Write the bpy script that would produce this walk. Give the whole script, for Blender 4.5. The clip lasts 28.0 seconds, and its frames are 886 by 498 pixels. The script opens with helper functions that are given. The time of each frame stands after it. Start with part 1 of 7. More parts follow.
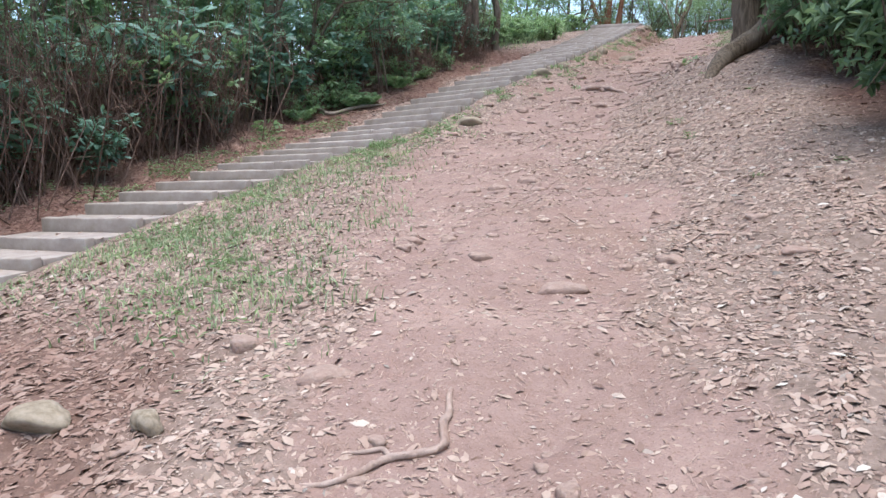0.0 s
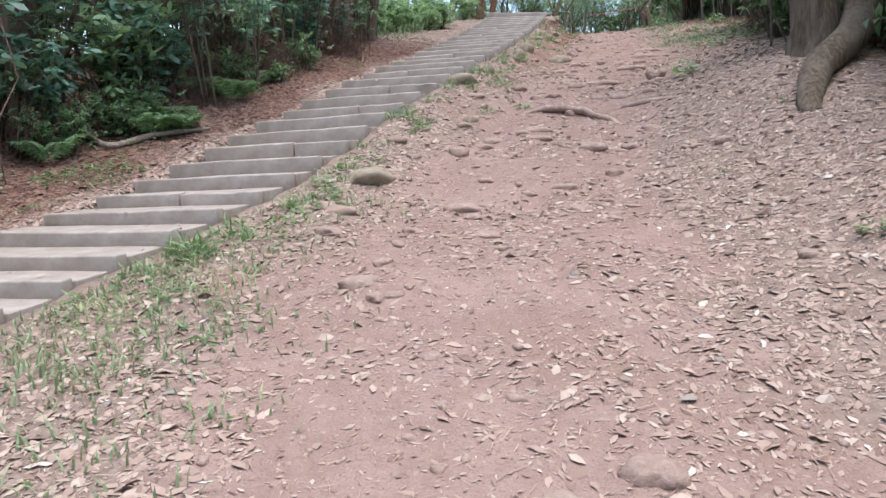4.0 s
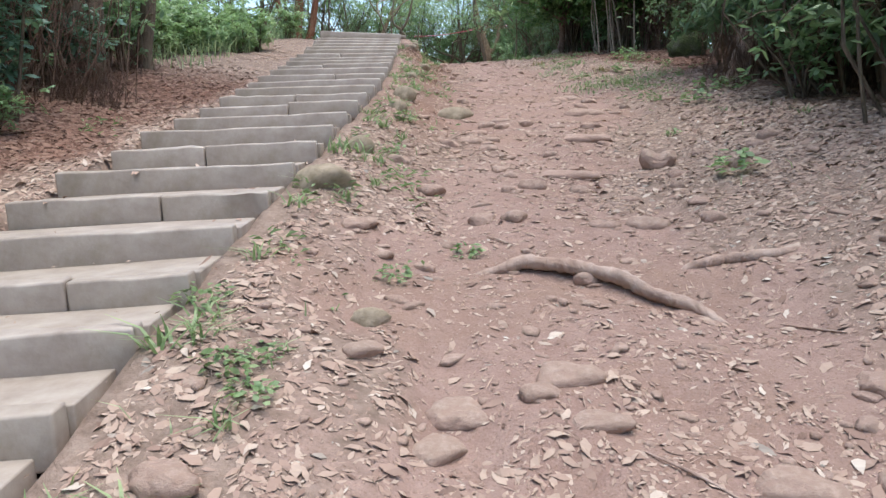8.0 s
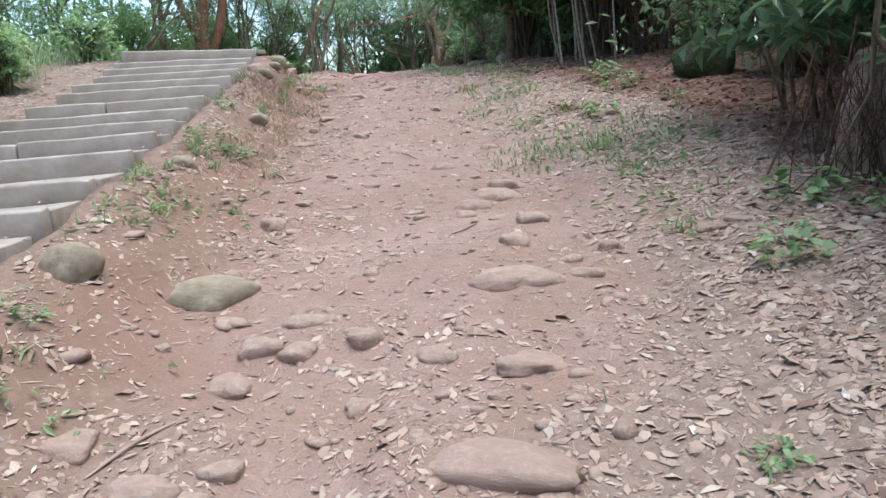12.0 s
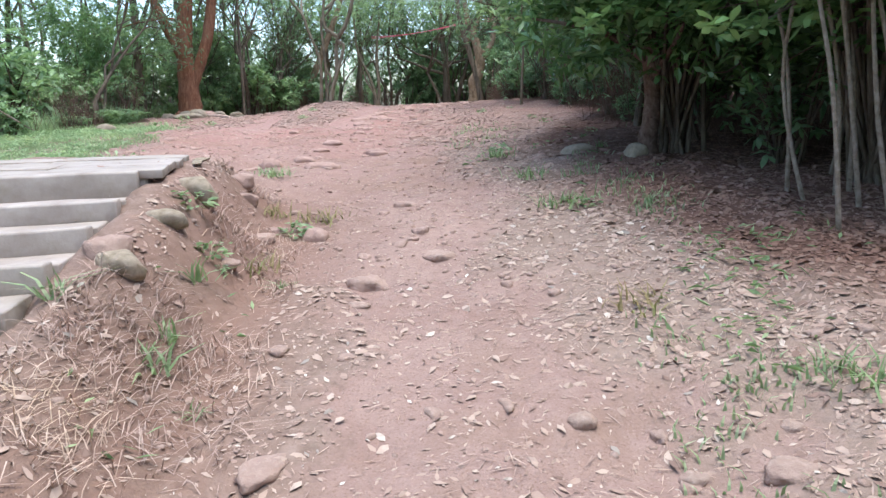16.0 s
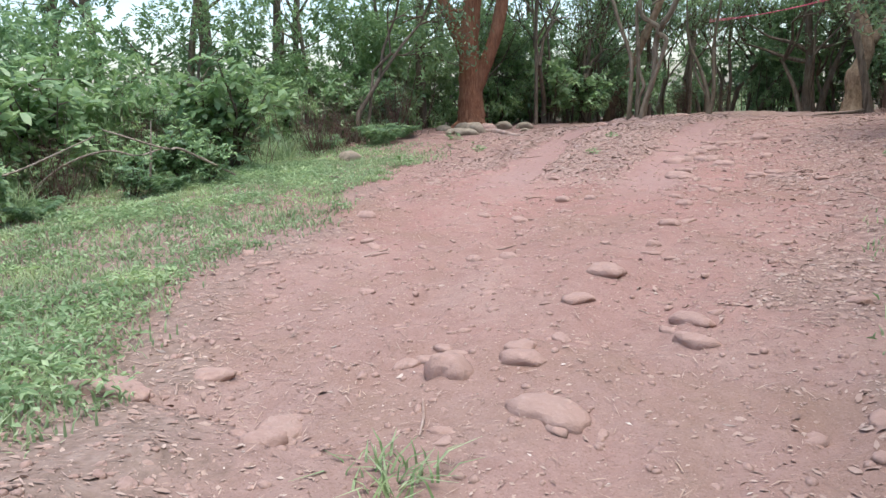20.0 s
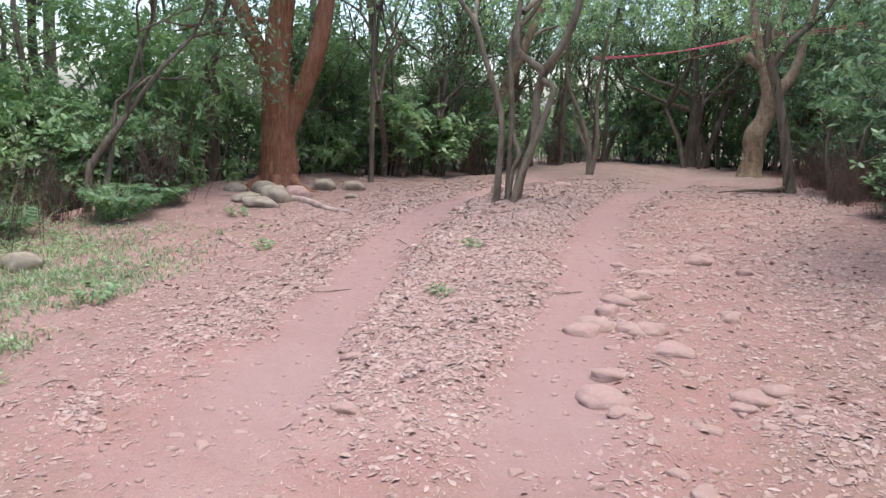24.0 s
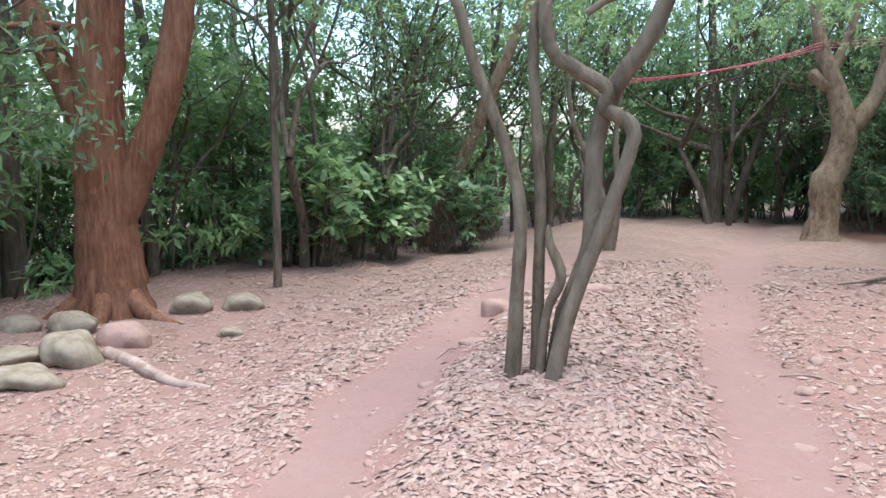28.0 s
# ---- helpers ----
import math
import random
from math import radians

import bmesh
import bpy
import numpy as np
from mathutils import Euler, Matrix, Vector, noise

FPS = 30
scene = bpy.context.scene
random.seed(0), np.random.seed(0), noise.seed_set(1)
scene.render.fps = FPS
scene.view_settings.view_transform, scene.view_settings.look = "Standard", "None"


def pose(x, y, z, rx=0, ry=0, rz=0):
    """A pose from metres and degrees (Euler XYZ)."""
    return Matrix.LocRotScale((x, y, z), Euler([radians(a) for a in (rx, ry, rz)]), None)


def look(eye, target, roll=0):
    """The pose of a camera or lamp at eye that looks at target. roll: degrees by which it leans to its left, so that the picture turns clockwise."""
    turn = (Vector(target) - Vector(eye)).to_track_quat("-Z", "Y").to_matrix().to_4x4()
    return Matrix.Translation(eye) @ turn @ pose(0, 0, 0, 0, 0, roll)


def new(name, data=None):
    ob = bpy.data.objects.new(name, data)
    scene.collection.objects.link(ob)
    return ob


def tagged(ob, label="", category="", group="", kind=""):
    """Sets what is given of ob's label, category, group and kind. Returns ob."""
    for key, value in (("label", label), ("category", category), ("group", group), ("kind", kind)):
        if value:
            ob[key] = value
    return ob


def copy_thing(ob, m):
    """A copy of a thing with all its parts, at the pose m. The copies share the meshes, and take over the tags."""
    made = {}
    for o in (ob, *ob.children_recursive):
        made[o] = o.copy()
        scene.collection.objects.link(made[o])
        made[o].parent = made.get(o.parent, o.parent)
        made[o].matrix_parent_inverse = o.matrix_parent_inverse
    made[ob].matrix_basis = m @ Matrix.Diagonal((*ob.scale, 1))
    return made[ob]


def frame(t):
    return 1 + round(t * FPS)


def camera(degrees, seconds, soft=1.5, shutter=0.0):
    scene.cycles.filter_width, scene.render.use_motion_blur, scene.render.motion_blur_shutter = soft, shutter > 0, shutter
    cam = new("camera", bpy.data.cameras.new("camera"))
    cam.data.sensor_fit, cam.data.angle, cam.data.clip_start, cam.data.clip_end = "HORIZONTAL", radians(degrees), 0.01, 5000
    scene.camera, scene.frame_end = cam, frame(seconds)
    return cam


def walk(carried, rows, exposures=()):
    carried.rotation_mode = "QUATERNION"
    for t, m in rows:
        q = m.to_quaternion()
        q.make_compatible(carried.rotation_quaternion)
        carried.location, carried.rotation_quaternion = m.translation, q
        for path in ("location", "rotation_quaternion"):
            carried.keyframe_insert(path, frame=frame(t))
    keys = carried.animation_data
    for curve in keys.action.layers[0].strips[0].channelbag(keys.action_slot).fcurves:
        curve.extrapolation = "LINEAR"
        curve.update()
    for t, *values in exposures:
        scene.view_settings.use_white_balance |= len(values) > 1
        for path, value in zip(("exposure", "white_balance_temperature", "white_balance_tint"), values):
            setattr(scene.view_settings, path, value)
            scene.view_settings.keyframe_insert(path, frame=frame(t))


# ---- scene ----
cam = camera(62.0, 28.0, 1.45)
PATH = [
    (0.0, (3.716, -0.976, 3.991), (1.687, 2.420, 3.399), -1.68),
    (0.5, (3.246, -0.494, 4.085), (1.152, 2.887, 3.654), -3.87),
    (1.0, (2.786, -0.030, 4.147), (0.747, 3.356, 3.534), -2.60),
    (1.5, (2.327, 0.559, 4.230), (0.033, 3.784, 3.651), -4.48),
    (2.0, (1.861, 1.126, 4.362), (-0.284, 4.415, 3.602), -2.31),
    (2.5, (1.513, 1.756, 4.484), (-0.499, 5.169, 3.940), -1.92),
    (3.0, (1.205, 2.358, 4.514), (-0.423, 5.974, 3.987), -2.63),
    (3.5, (0.951, 2.999, 4.587), (-0.348, 6.728, 3.952), -0.52),
    (5.5, (-0.017, 5.403, 4.935), (-1.255, 9.140, 4.228), -1.77),
    (6.0, (-0.259, 6.039, 5.048), (-1.247, 9.854, 4.361), -2.28),
    (6.5, (-0.548, 6.618, 5.106), (-1.522, 10.448, 4.492), 1.02),
    (7.0, (-0.715, 7.212, 5.225), (-1.426, 11.103, 4.630), 1.09),
    (7.5, (-0.950, 7.808, 5.326), (-1.852, 11.662, 4.751), -3.25),
    (8.0, (-1.079, 8.337, 5.469), (-1.373, 12.280, 4.864), -0.13),
    (8.5, (-1.208, 8.991, 5.616), (-1.417, 12.949, 5.081), -2.99),
    (9.0, (-1.214, 9.551, 5.754), (-1.076, 13.464, 4.938), -2.68),
    (9.5, (-0.976, 10.167, 5.820), (-0.573, 14.080, 5.096), -0.71),
    (10.0, (-0.789, 10.812, 5.943), (-0.588, 14.713, 5.082), -0.01),
    (10.5, (-0.579, 11.439, 6.104), (-0.510, 15.359, 5.311), 2.39),
    (11.0, (-0.436, 12.038, 6.216), (-0.837, 15.965, 5.575), -0.08),
    (11.5, (-0.381, 12.658, 6.310), (-0.501, 16.590, 5.586), 2.14),
    (12.0, (-0.314, 13.231, 6.466), (-0.521, 17.158, 5.736), -2.86),
    (12.5, (-0.501, 13.968, 6.510), (-0.620, 17.868, 5.631), -1.05),
    (13.0, (-0.549, 14.672, 6.648), (-0.513, 18.610, 5.946), -2.51),
    (13.5, (-0.565, 15.285, 6.828), (-0.896, 19.171, 5.938), -0.93),
    (15.5, (-0.974, 17.676, 7.441), (-1.188, 21.595, 6.668), -0.94),
    (16.0, (-1.003, 18.373, 7.574), (-1.309, 22.291, 6.828), -1.30),
    (16.5, (-0.939, 18.878, 7.716), (-1.159, 22.826, 7.110), -1.59),
    (17.0, (-0.833, 19.453, 7.822), (-1.706, 23.262, 6.968), 0.56),
    (17.5, (-0.858, 20.046, 7.906), (-1.828, 23.768, 6.811), -1.87),
    (18.0, (-0.909, 20.572, 7.969), (-2.241, 24.095, 6.622), -2.15),
    (18.5, (-1.211, 21.120, 8.024), (-2.957, 24.435, 6.626), -0.89),
    (19.0, (-1.346, 21.604, 8.124), (-3.165, 24.999, 7.046), 0.74),
    (19.5, (-1.528, 22.186, 8.201), (-3.592, 25.503, 7.342), -0.79),
    (20.0, (-1.716, 22.723, 8.276), (-3.611, 26.145, 7.441), -1.33),
    (20.5, (-1.910, 23.228, 8.376), (-4.061, 26.504, 7.577), -2.29),
    (21.0, (-2.128, 23.658, 8.498), (-4.284, 26.877, 7.503), -0.16),
    (21.5, (-2.332, 24.187, 8.534), (-4.428, 27.474, 7.638), 0.61),
    (22.0, (-2.545, 24.722, 8.582), (-4.628, 28.003, 7.639), 0.06),
    (22.5, (-2.632, 25.343, 8.684), (-4.185, 28.923, 7.806), 0.87),
    (24.5, (-3.220, 27.560, 8.826), (-4.203, 31.359, 8.050), 2.07),
    (25.0, (-3.452, 28.063, 8.839), (-4.069, 31.925, 8.003), 1.17),
    (25.5, (-3.581, 28.561, 8.904), (-4.464, 32.366, 8.040), 0.29),
    (26.0, (-3.703, 29.151, 8.929), (-4.368, 32.998, 8.058), 1.17),
    (26.5, (-3.780, 29.724, 8.954), (-4.377, 33.598, 8.152), 1.17),
    (27.0, (-3.980, 30.278, 8.936), (-4.767, 34.102, 8.067), 1.24),
    (27.5, (-4.130, 30.856, 8.934), (-4.832, 34.734, 8.254), 0.65),
    (28.0, (-4.405, 31.352, 8.935), (-5.379, 35.191, 8.371), 0.21),
]
walk(cam, [(t, look(eye, target, roll)) for t, eye, target, roll in PATH], [(0.0, 1.24, 6100, 9), (4.0, 1.19, 6200, 9), (6.0, 1.15, 6400, 9), (9.5, 1.17, 6330, 5), (12.0, 1.27, 6050, 3.5), (13.2, 1.28, 6000, 4), (16.0, 1.42, 6050, 7), (17.2, 1.46, 6110, 6), (18.5, 1.14, 6175, 9), (20.0, 1.13, 6300, 10), (22.0, 1.15, 6400, 15), (25.5, 1.22, 6075, 9), (27.0, 1.36, 6100, 8), (28.0, 1.60, 6000, 6)])

# ---- world, sun and exposure ----
world = bpy.data.worlds.new("world")
scene.world = world
world.use_nodes = True
wn = world.node_tree
sky = wn.nodes.new("ShaderNodeTexSky")
sky.sky_type = 'NISHITA'
sky.sun_disc = False
sky.sun_elevation = radians(82)
sky.sun_rotation = radians(117)
sky.air_density = 1.0
sky.dust_density = 2.0
sky.ozone_density = 1.0
wn.nodes["Background"].inputs["Strength"].default_value = 0.15
wn.links.new(sky.outputs[0], wn.nodes["Background"].inputs["Color"])
sun = new("sun", bpy.data.lights.new("sun", 'SUN'))
sun.data.energy, sun.data.angle, sun.data.color = 1.6, radians(50), (1.0, 0.97, 0.93)
sun.matrix_world = look((0, 0, 60), (-6, 3, 10))


# ---- node helpers ----
def mat(name, build, rough=0.8, spec=0.3):
    m = bpy.data.materials.new(name)
    m.use_nodes = True
    nt = m.node_tree
    bsdf = nt.nodes["Principled BSDF"]
    bsdf.inputs["Roughness"].default_value = rough
    bsdf.inputs["Specular IOR Level"].default_value = spec
    build(nt, bsdf)
    return m


def nd(nt, kind, **vals):
    n = nt.nodes.new(kind)
    for k, v in vals.items():
        n.inputs[k].default_value = v
    return n


def noise_tex(nt, scale, detail=4.0, rough=0.6, coord="Object", dist=0.0):
    tc = nt.nodes.new("ShaderNodeTexCoord")
    n = nd(nt, "ShaderNodeTexNoise", Scale=scale, Detail=detail, Roughness=rough, Distortion=dist)
    nt.links.new(tc.outputs[coord], n.inputs["Vector"])
    return n.outputs["Fac"]


def ramp(nt, fac, stops):
    r = nt.nodes.new("ShaderNodeValToRGB")
    el = r.color_ramp.elements
    while len(el) < len(stops):
        el.new(0.5)
    for e, (p, c) in zip(el, stops):
        e.position, e.color = p, (*c, 1)
    nt.links.new(fac, r.inputs["Fac"])
    return r.outputs["Color"]


def mix(nt, fac, a, b, mode='MIX'):
    m = nt.nodes.new("ShaderNodeMix")
    m.data_type, m.blend_type = 'RGBA', mode
    for sock, v in ((m.inputs[0], fac), (m.inputs[6], a), (m.inputs[7], b)):
        if isinstance(v, (int, float)):
            sock.default_value = v
        elif isinstance(v, tuple):
            sock.default_value = (*v, 1)
        else:
            nt.links.new(v, sock)
    return m.outputs[2]


def maths(nt, op, a, b=0.0):
    m = nt.nodes.new("ShaderNodeMath")
    m.operation = op
    for sock, v in zip(m.inputs, (a, b)):
        if isinstance(v, (int, float)):
            sock.default_value = v
        else:
            nt.links.new(v, sock)
    return m.outputs[0]


def bump(nt, bsdf, fac, strength, dist):
    b = nd(nt, "ShaderNodeBump", Strength=strength, Distance=dist)
    nt.links.new(fac, b.inputs["Height"])
    nt.links.new(b.outputs["Normal"], bsdf.inputs["Normal"])


# ---- materials ----
def m_ground(nt, bsdf):
    at = nt.nodes.new("ShaderNodeAttribute")
    at.attribute_name = "bare"
    big = noise_tex(nt, 0.9, 4, 0.6)
    fine = noise_tex(nt, 14, 6, 0.7)
    grit = noise_tex(nt, 70, 4, 0.7)
    clay = ramp(nt, fine, [(0.3, (0.176, 0.105, 0.082)), (0.5, (0.277, 0.182, 0.147)), (0.72, (0.378, 0.276, 0.230))])
    clay = mix(nt, maths(nt, 'MULTIPLY', big, 0.55), clay, (0.299, 0.210, 0.172))
    clay = mix(nt, maths(nt, 'MULTIPLY', grit, 0.3), clay, (0.440, 0.327, 0.272))
    mid = noise_tex(nt, 4.5, 5, 0.65, dist=0.6)
    clay = mix(nt, ramp(nt, mid, [(0.35, (0.55, 0.55, 0.55)), (0.5, (0.0, 0.0, 0.0))]), clay, (0.238, 0.144, 0.113))
    clay = mix(nt, ramp(nt, mid, [(0.55, (0.0, 0.0, 0.0)), (0.75, (0.45, 0.45, 0.45))]), clay, (0.440, 0.308, 0.245))
    specks = noise_tex(nt, 95, 3, 0.6)
    soil = ramp(nt, fine, [(0.3, (0.170, 0.122, 0.096)), (0.5, (0.250, 0.183, 0.147)), (0.72, (0.345, 0.268, 0.220))])
    tc = nt.nodes.new("ShaderNodeTexCoord")
    sep = nt.nodes.new("ShaderNodeSeparateXYZ")
    nt.links.new(tc.outputs["Object"], sep.inputs[0])
    top = maths(nt, 'ADD', maths(nt, 'MULTIPLY', maths(nt, 'SUBTRACT', sep.outputs["Y"], 23.0), 0.16), maths(nt, 'MULTIPLY', maths(nt, 'SUBTRACT', big, 0.5), 1.2))
    red = maths(nt, 'MINIMUM', top, maths(nt, 'MULTIPLY', maths(nt, 'SUBTRACT', 42.0, sep.outputs["Y"]), 0.16))
    clay = mix(nt, ramp(nt, red, [(0.0, (0.0, 0.0, 0.0)), (1.0, (0.85, 0.85, 0.85))]), clay, (0.325, 0.176, 0.148))
    clay = mix(nt, ramp(nt, top, [(0.0, (0.42, 0.42, 0.42)), (1.0, (0.0, 0.0, 0.0))]), clay, (0.275, 0.183, 0.158))
    wide = noise_tex(nt, 0.55, 5, 0.7, dist=1.0)
    clay = mix(nt, ramp(nt, wide, [(0.36, (0.6, 0.6, 0.6)), (0.5, (0.0, 0.0, 0.0))]), clay, (0.255, 0.169, 0.123))
    clay = mix(nt, ramp(nt, wide, [(0.52, (0.0, 0.0, 0.0)), (0.68, (0.5, 0.5, 0.5))]), clay, (0.395, 0.280, 0.230))
    pale = maths(nt, 'MULTIPLY', maths(nt, 'SUBTRACT', sep.outputs["Y"], 14.0), 0.3)
    pale = maths(nt, 'MINIMUM', pale, maths(nt, 'MULTIPLY', maths(nt, 'ADD', sep.outputs["X"], 1.5), 1.2))
    soil = mix(nt, ramp(nt, pale, [(0.0, (0.0, 0.0, 0.0)), (1.0, (0.4, 0.4, 0.4))]), soil, (0.315, 0.228, 0.178))
    soil = mix(nt, ramp(nt, top, [(0.0, (0.0, 0.0, 0.0)), (1.0, (0.65, 0.65, 0.65))]), soil, clay)
    edge = maths(nt, 'ADD', at.outputs["Fac"], maths(nt, 'MULTIPLY', maths(nt, 'ADD', maths(nt, 'SUBTRACT', fine, 0.5), maths(nt, 'SUBTRACT', mid, 0.5)), 1.1))
    clay = mix(nt, ramp(nt, specks, [(0.34, (0.6, 0.6, 0.6)), (0.43, (0.0, 0.0, 0.0))]), clay, (0.190, 0.116, 0.085))
    clay = mix(nt, ramp(nt, specks, [(0.59, (0.0, 0.0, 0.0)), (0.70, (0.4, 0.4, 0.4))]), clay, (0.440, 0.325, 0.268))
    wt = nt.nodes.new("ShaderNodeAttribute")
    wt.attribute_name = "worn"
    clay = mix(nt, maths(nt, 'MULTIPLY', wt.outputs["Fac"], 0.65), clay, mix(nt, fine, (0.275, 0.172, 0.150), (0.345, 0.235, 0.205)))
    bk = nt.nodes.new("ShaderNodeAttribute")
    bk.attribute_name = "bank"
    brown = maths(nt, 'MULTIPLY', bk.outputs["Fac"], maths(nt, 'ADD', maths(nt, 'MULTIPLY', mid, 0.9), 0.3))
    clay, soil = (mix(nt, brown, c, (0.215, 0.127, 0.094)) for c in (clay, soil))
    # dark rotted leaves, and shade of hedge and bushes painted into the soil
    mo = nt.nodes.new("ShaderNodeAttribute")
    mo.attribute_name = "mould_shade"
    humus_shade = mix(nt, fine, (0.075, 0.036, 0.026), (0.165, 0.088, 0.064))
    clay, soil = (mix(nt, maths(nt, 'MULTIPLY', mo.outputs["Fac"], 0.9), c, humus_shade) for c in (clay, soil))
    out = maths(nt, 'MAXIMUM', maths(nt, 'SUBTRACT', sep.outputs["Y"], 49.0), maths(nt, 'SUBTRACT', maths(nt, 'ABSOLUTE', sep.outputs["X"]), 13.0))
    soil = mix(nt, ramp(nt, maths(nt, 'MULTIPLY', out, 0.2), [(0.0, (0.0, 0.0, 0.0)), (1.0, (0.9, 0.9, 0.9))]), soil, (0.100, 0.136, 0.052))
    nt.links.new(mix(nt, ramp(nt, edge, [(0.15, (0, 0, 0)), (0.75, (1, 1, 1))]), soil, clay), bsdf.inputs["Base Color"])
    bump(nt, bsdf, maths(nt, 'ADD', maths(nt, 'MULTIPLY', mid, 1.6), maths(nt, 'ADD', fine, maths(nt, 'MULTIPLY', grit, 0.4))), 0.6, 0.022)


def m_concrete(nt, bsdf):
    info = nt.nodes.new("ShaderNodeObjectInfo")
    a = noise_tex(nt, 5, 5, 0.65)
    b = noise_tex(nt, 60, 4, 0.7)
    col = ramp(nt, a, [(0.3, (0.23, 0.180, 0.15)), (0.5, (0.345, 0.285, 0.247)), (0.72, (0.455, 0.395, 0.352))])
    col = mix(nt, maths(nt, 'MULTIPLY', b, 0.3), col, (0.46, 0.405, 0.355))
    col = mix(nt, maths(nt, 'MULTIPLY', info.outputs["Random"], 0.25), col, (0.30, 0.25, 0.18))
    spots = noise_tex(nt, 1.7, 6, 0.7, dist=0.8)
    col = mix(nt, ramp(nt, spots, [(0.52, (0.0, 0.0, 0.0)), (0.7, (0.55, 0.55, 0.55))]), col, (0.22, 0.185, 0.12))
    nt.links.new(col, bsdf.inputs["Base Color"])
    bump(nt, bsdf, maths(nt, 'ADD', a, maths(nt, 'MULTIPLY', b, 0.3)), 0.3, 0.012)


def m_stone(nt, bsdf):
    info = nt.nodes.new("ShaderNodeObjectInfo")
    a = noise_tex(nt, 3.5, 6, 0.65)
    geo = nt.nodes.new("ShaderNodeNewGeometry")
    tw = nt.nodes.new("ShaderNodeTexNoise")
    tw.inputs["Scale"].default_value, tw.inputs["Detail"].default_value, tw.inputs["Roughness"].default_value = 38.0, 6.0, 0.75
    nt.links.new(geo.outputs["Position"], tw.inputs["Vector"])
    b = tw.outputs["Fac"]
    warm = ramp(nt, a, [(0.3, (0.19, 0.13, 0.10)), (0.5, (0.32, 0.23, 0.18)), (0.7, (0.43, 0.325, 0.265))])
    cool = ramp(nt, a, [(0.3, (0.21, 0.16, 0.115)), (0.5, (0.36, 0.285, 0.22)), (0.7, (0.48, 0.395, 0.32))])
    pick = ramp(nt, info.outputs["Random"], [(0.25, (0, 0, 0)), (0.75, (1, 1, 1))])
    col = mix(nt, pick, warm, cool)
    col = mix(nt, ramp(nt, b, [(0.42, (0.75, 0.75, 0.75)), (0.52, (0.0, 0.0, 0.0))]), col, (0.24, 0.165, 0.125))
    col = mix(nt, ramp(nt, b, [(0.52, (0.0, 0.0, 0.0)), (0.66, (0.7, 0.7, 0.7))]), col, (0.50, 0.38, 0.32))
    col = mix(nt, maths(nt, 'MULTIPLY', geo.outputs["Random Per Island"], 0.5), col, (0.40, 0.30, 0.25))
    tc = nt.nodes.new("ShaderNodeTexCoord")
    sep = nt.nodes.new("ShaderNodeSeparateXYZ")
    nt.links.new(tc.outputs["Object"], sep.inputs[0])
    dust = maths(nt, 'ADD', sep.outputs["Z"], maths(nt, 'MULTIPLY', maths(nt, 'SUBTRACT', a, 0.5), 0.9))
    col = mix(nt, ramp(nt, dust, [(0.0, (0.8, 0.8, 0.8)), (0.4, (0.3, 0.3, 0.3))]), col, (0.37, 0.25, 0.205))
    place = nt.nodes.new("ShaderNodeSeparateXYZ")
    nt.links.new(geo.outputs["Position"], place.inputs[0])
    upper = maths(nt, 'MULTIPLY', maths(nt, 'SUBTRACT', place.outputs["Y"], 21.0), 0.2)
    col = mix(nt, ramp(nt, upper, [(0.0, (0.0, 0.0, 0.0)), (1.0, (0.5, 0.5, 0.5))]), col, (0.42, 0.26, 0.215))
    nt.links.new(col, bsdf.inputs["Base Color"])
    bump(nt, bsdf, maths(nt, 'ADD', a, maths(nt, 'MULTIPLY', b, 0.5)), 0.7, 0.02)


def m_moss_cover(nt, bsdf):
    a = noise_tex(nt, 3.2, 7, 0.7)
    b = noise_tex(nt, 26, 6, 0.75)
    col = ramp(nt, a, [(0.36, (0.15, 0.14, 0.11)), (0.47, (0.085, 0.105, 0.05)), (0.6, (0.12, 0.155, 0.065)), (0.72, (0.24, 0.225, 0.18))])
    nt.links.new(mix(nt, ramp(nt, b, [(0.4, (0.7, 0.7, 0.7)), (0.6, (0.0, 0.0, 0.0))]), col, (0.045, 0.055, 0.03)), bsdf.inputs["Base Color"])
    bump(nt, bsdf, maths(nt, 'ADD', a, b), 1.0, 0.05)


def m_mossy(nt, bsdf):
    a = noise_tex(nt, 4, 6, 0.65)
    b = noise_tex(nt, 40, 5, 0.7)
    col = ramp(nt, a, [(0.3, (0.19, 0.155, 0.105)), (0.5, (0.32, 0.265, 0.20)), (0.75, (0.45, 0.38, 0.305))])
    nt.links.new(mix(nt, maths(nt, 'MULTIPLY', b, 0.4), col, (0.27, 0.21, 0.135)), bsdf.inputs["Base Color"])
    bump(nt, bsdf, maths(nt, 'ADD', a, maths(nt, 'MULTIPLY', b, 0.3)), 0.45, 0.02)


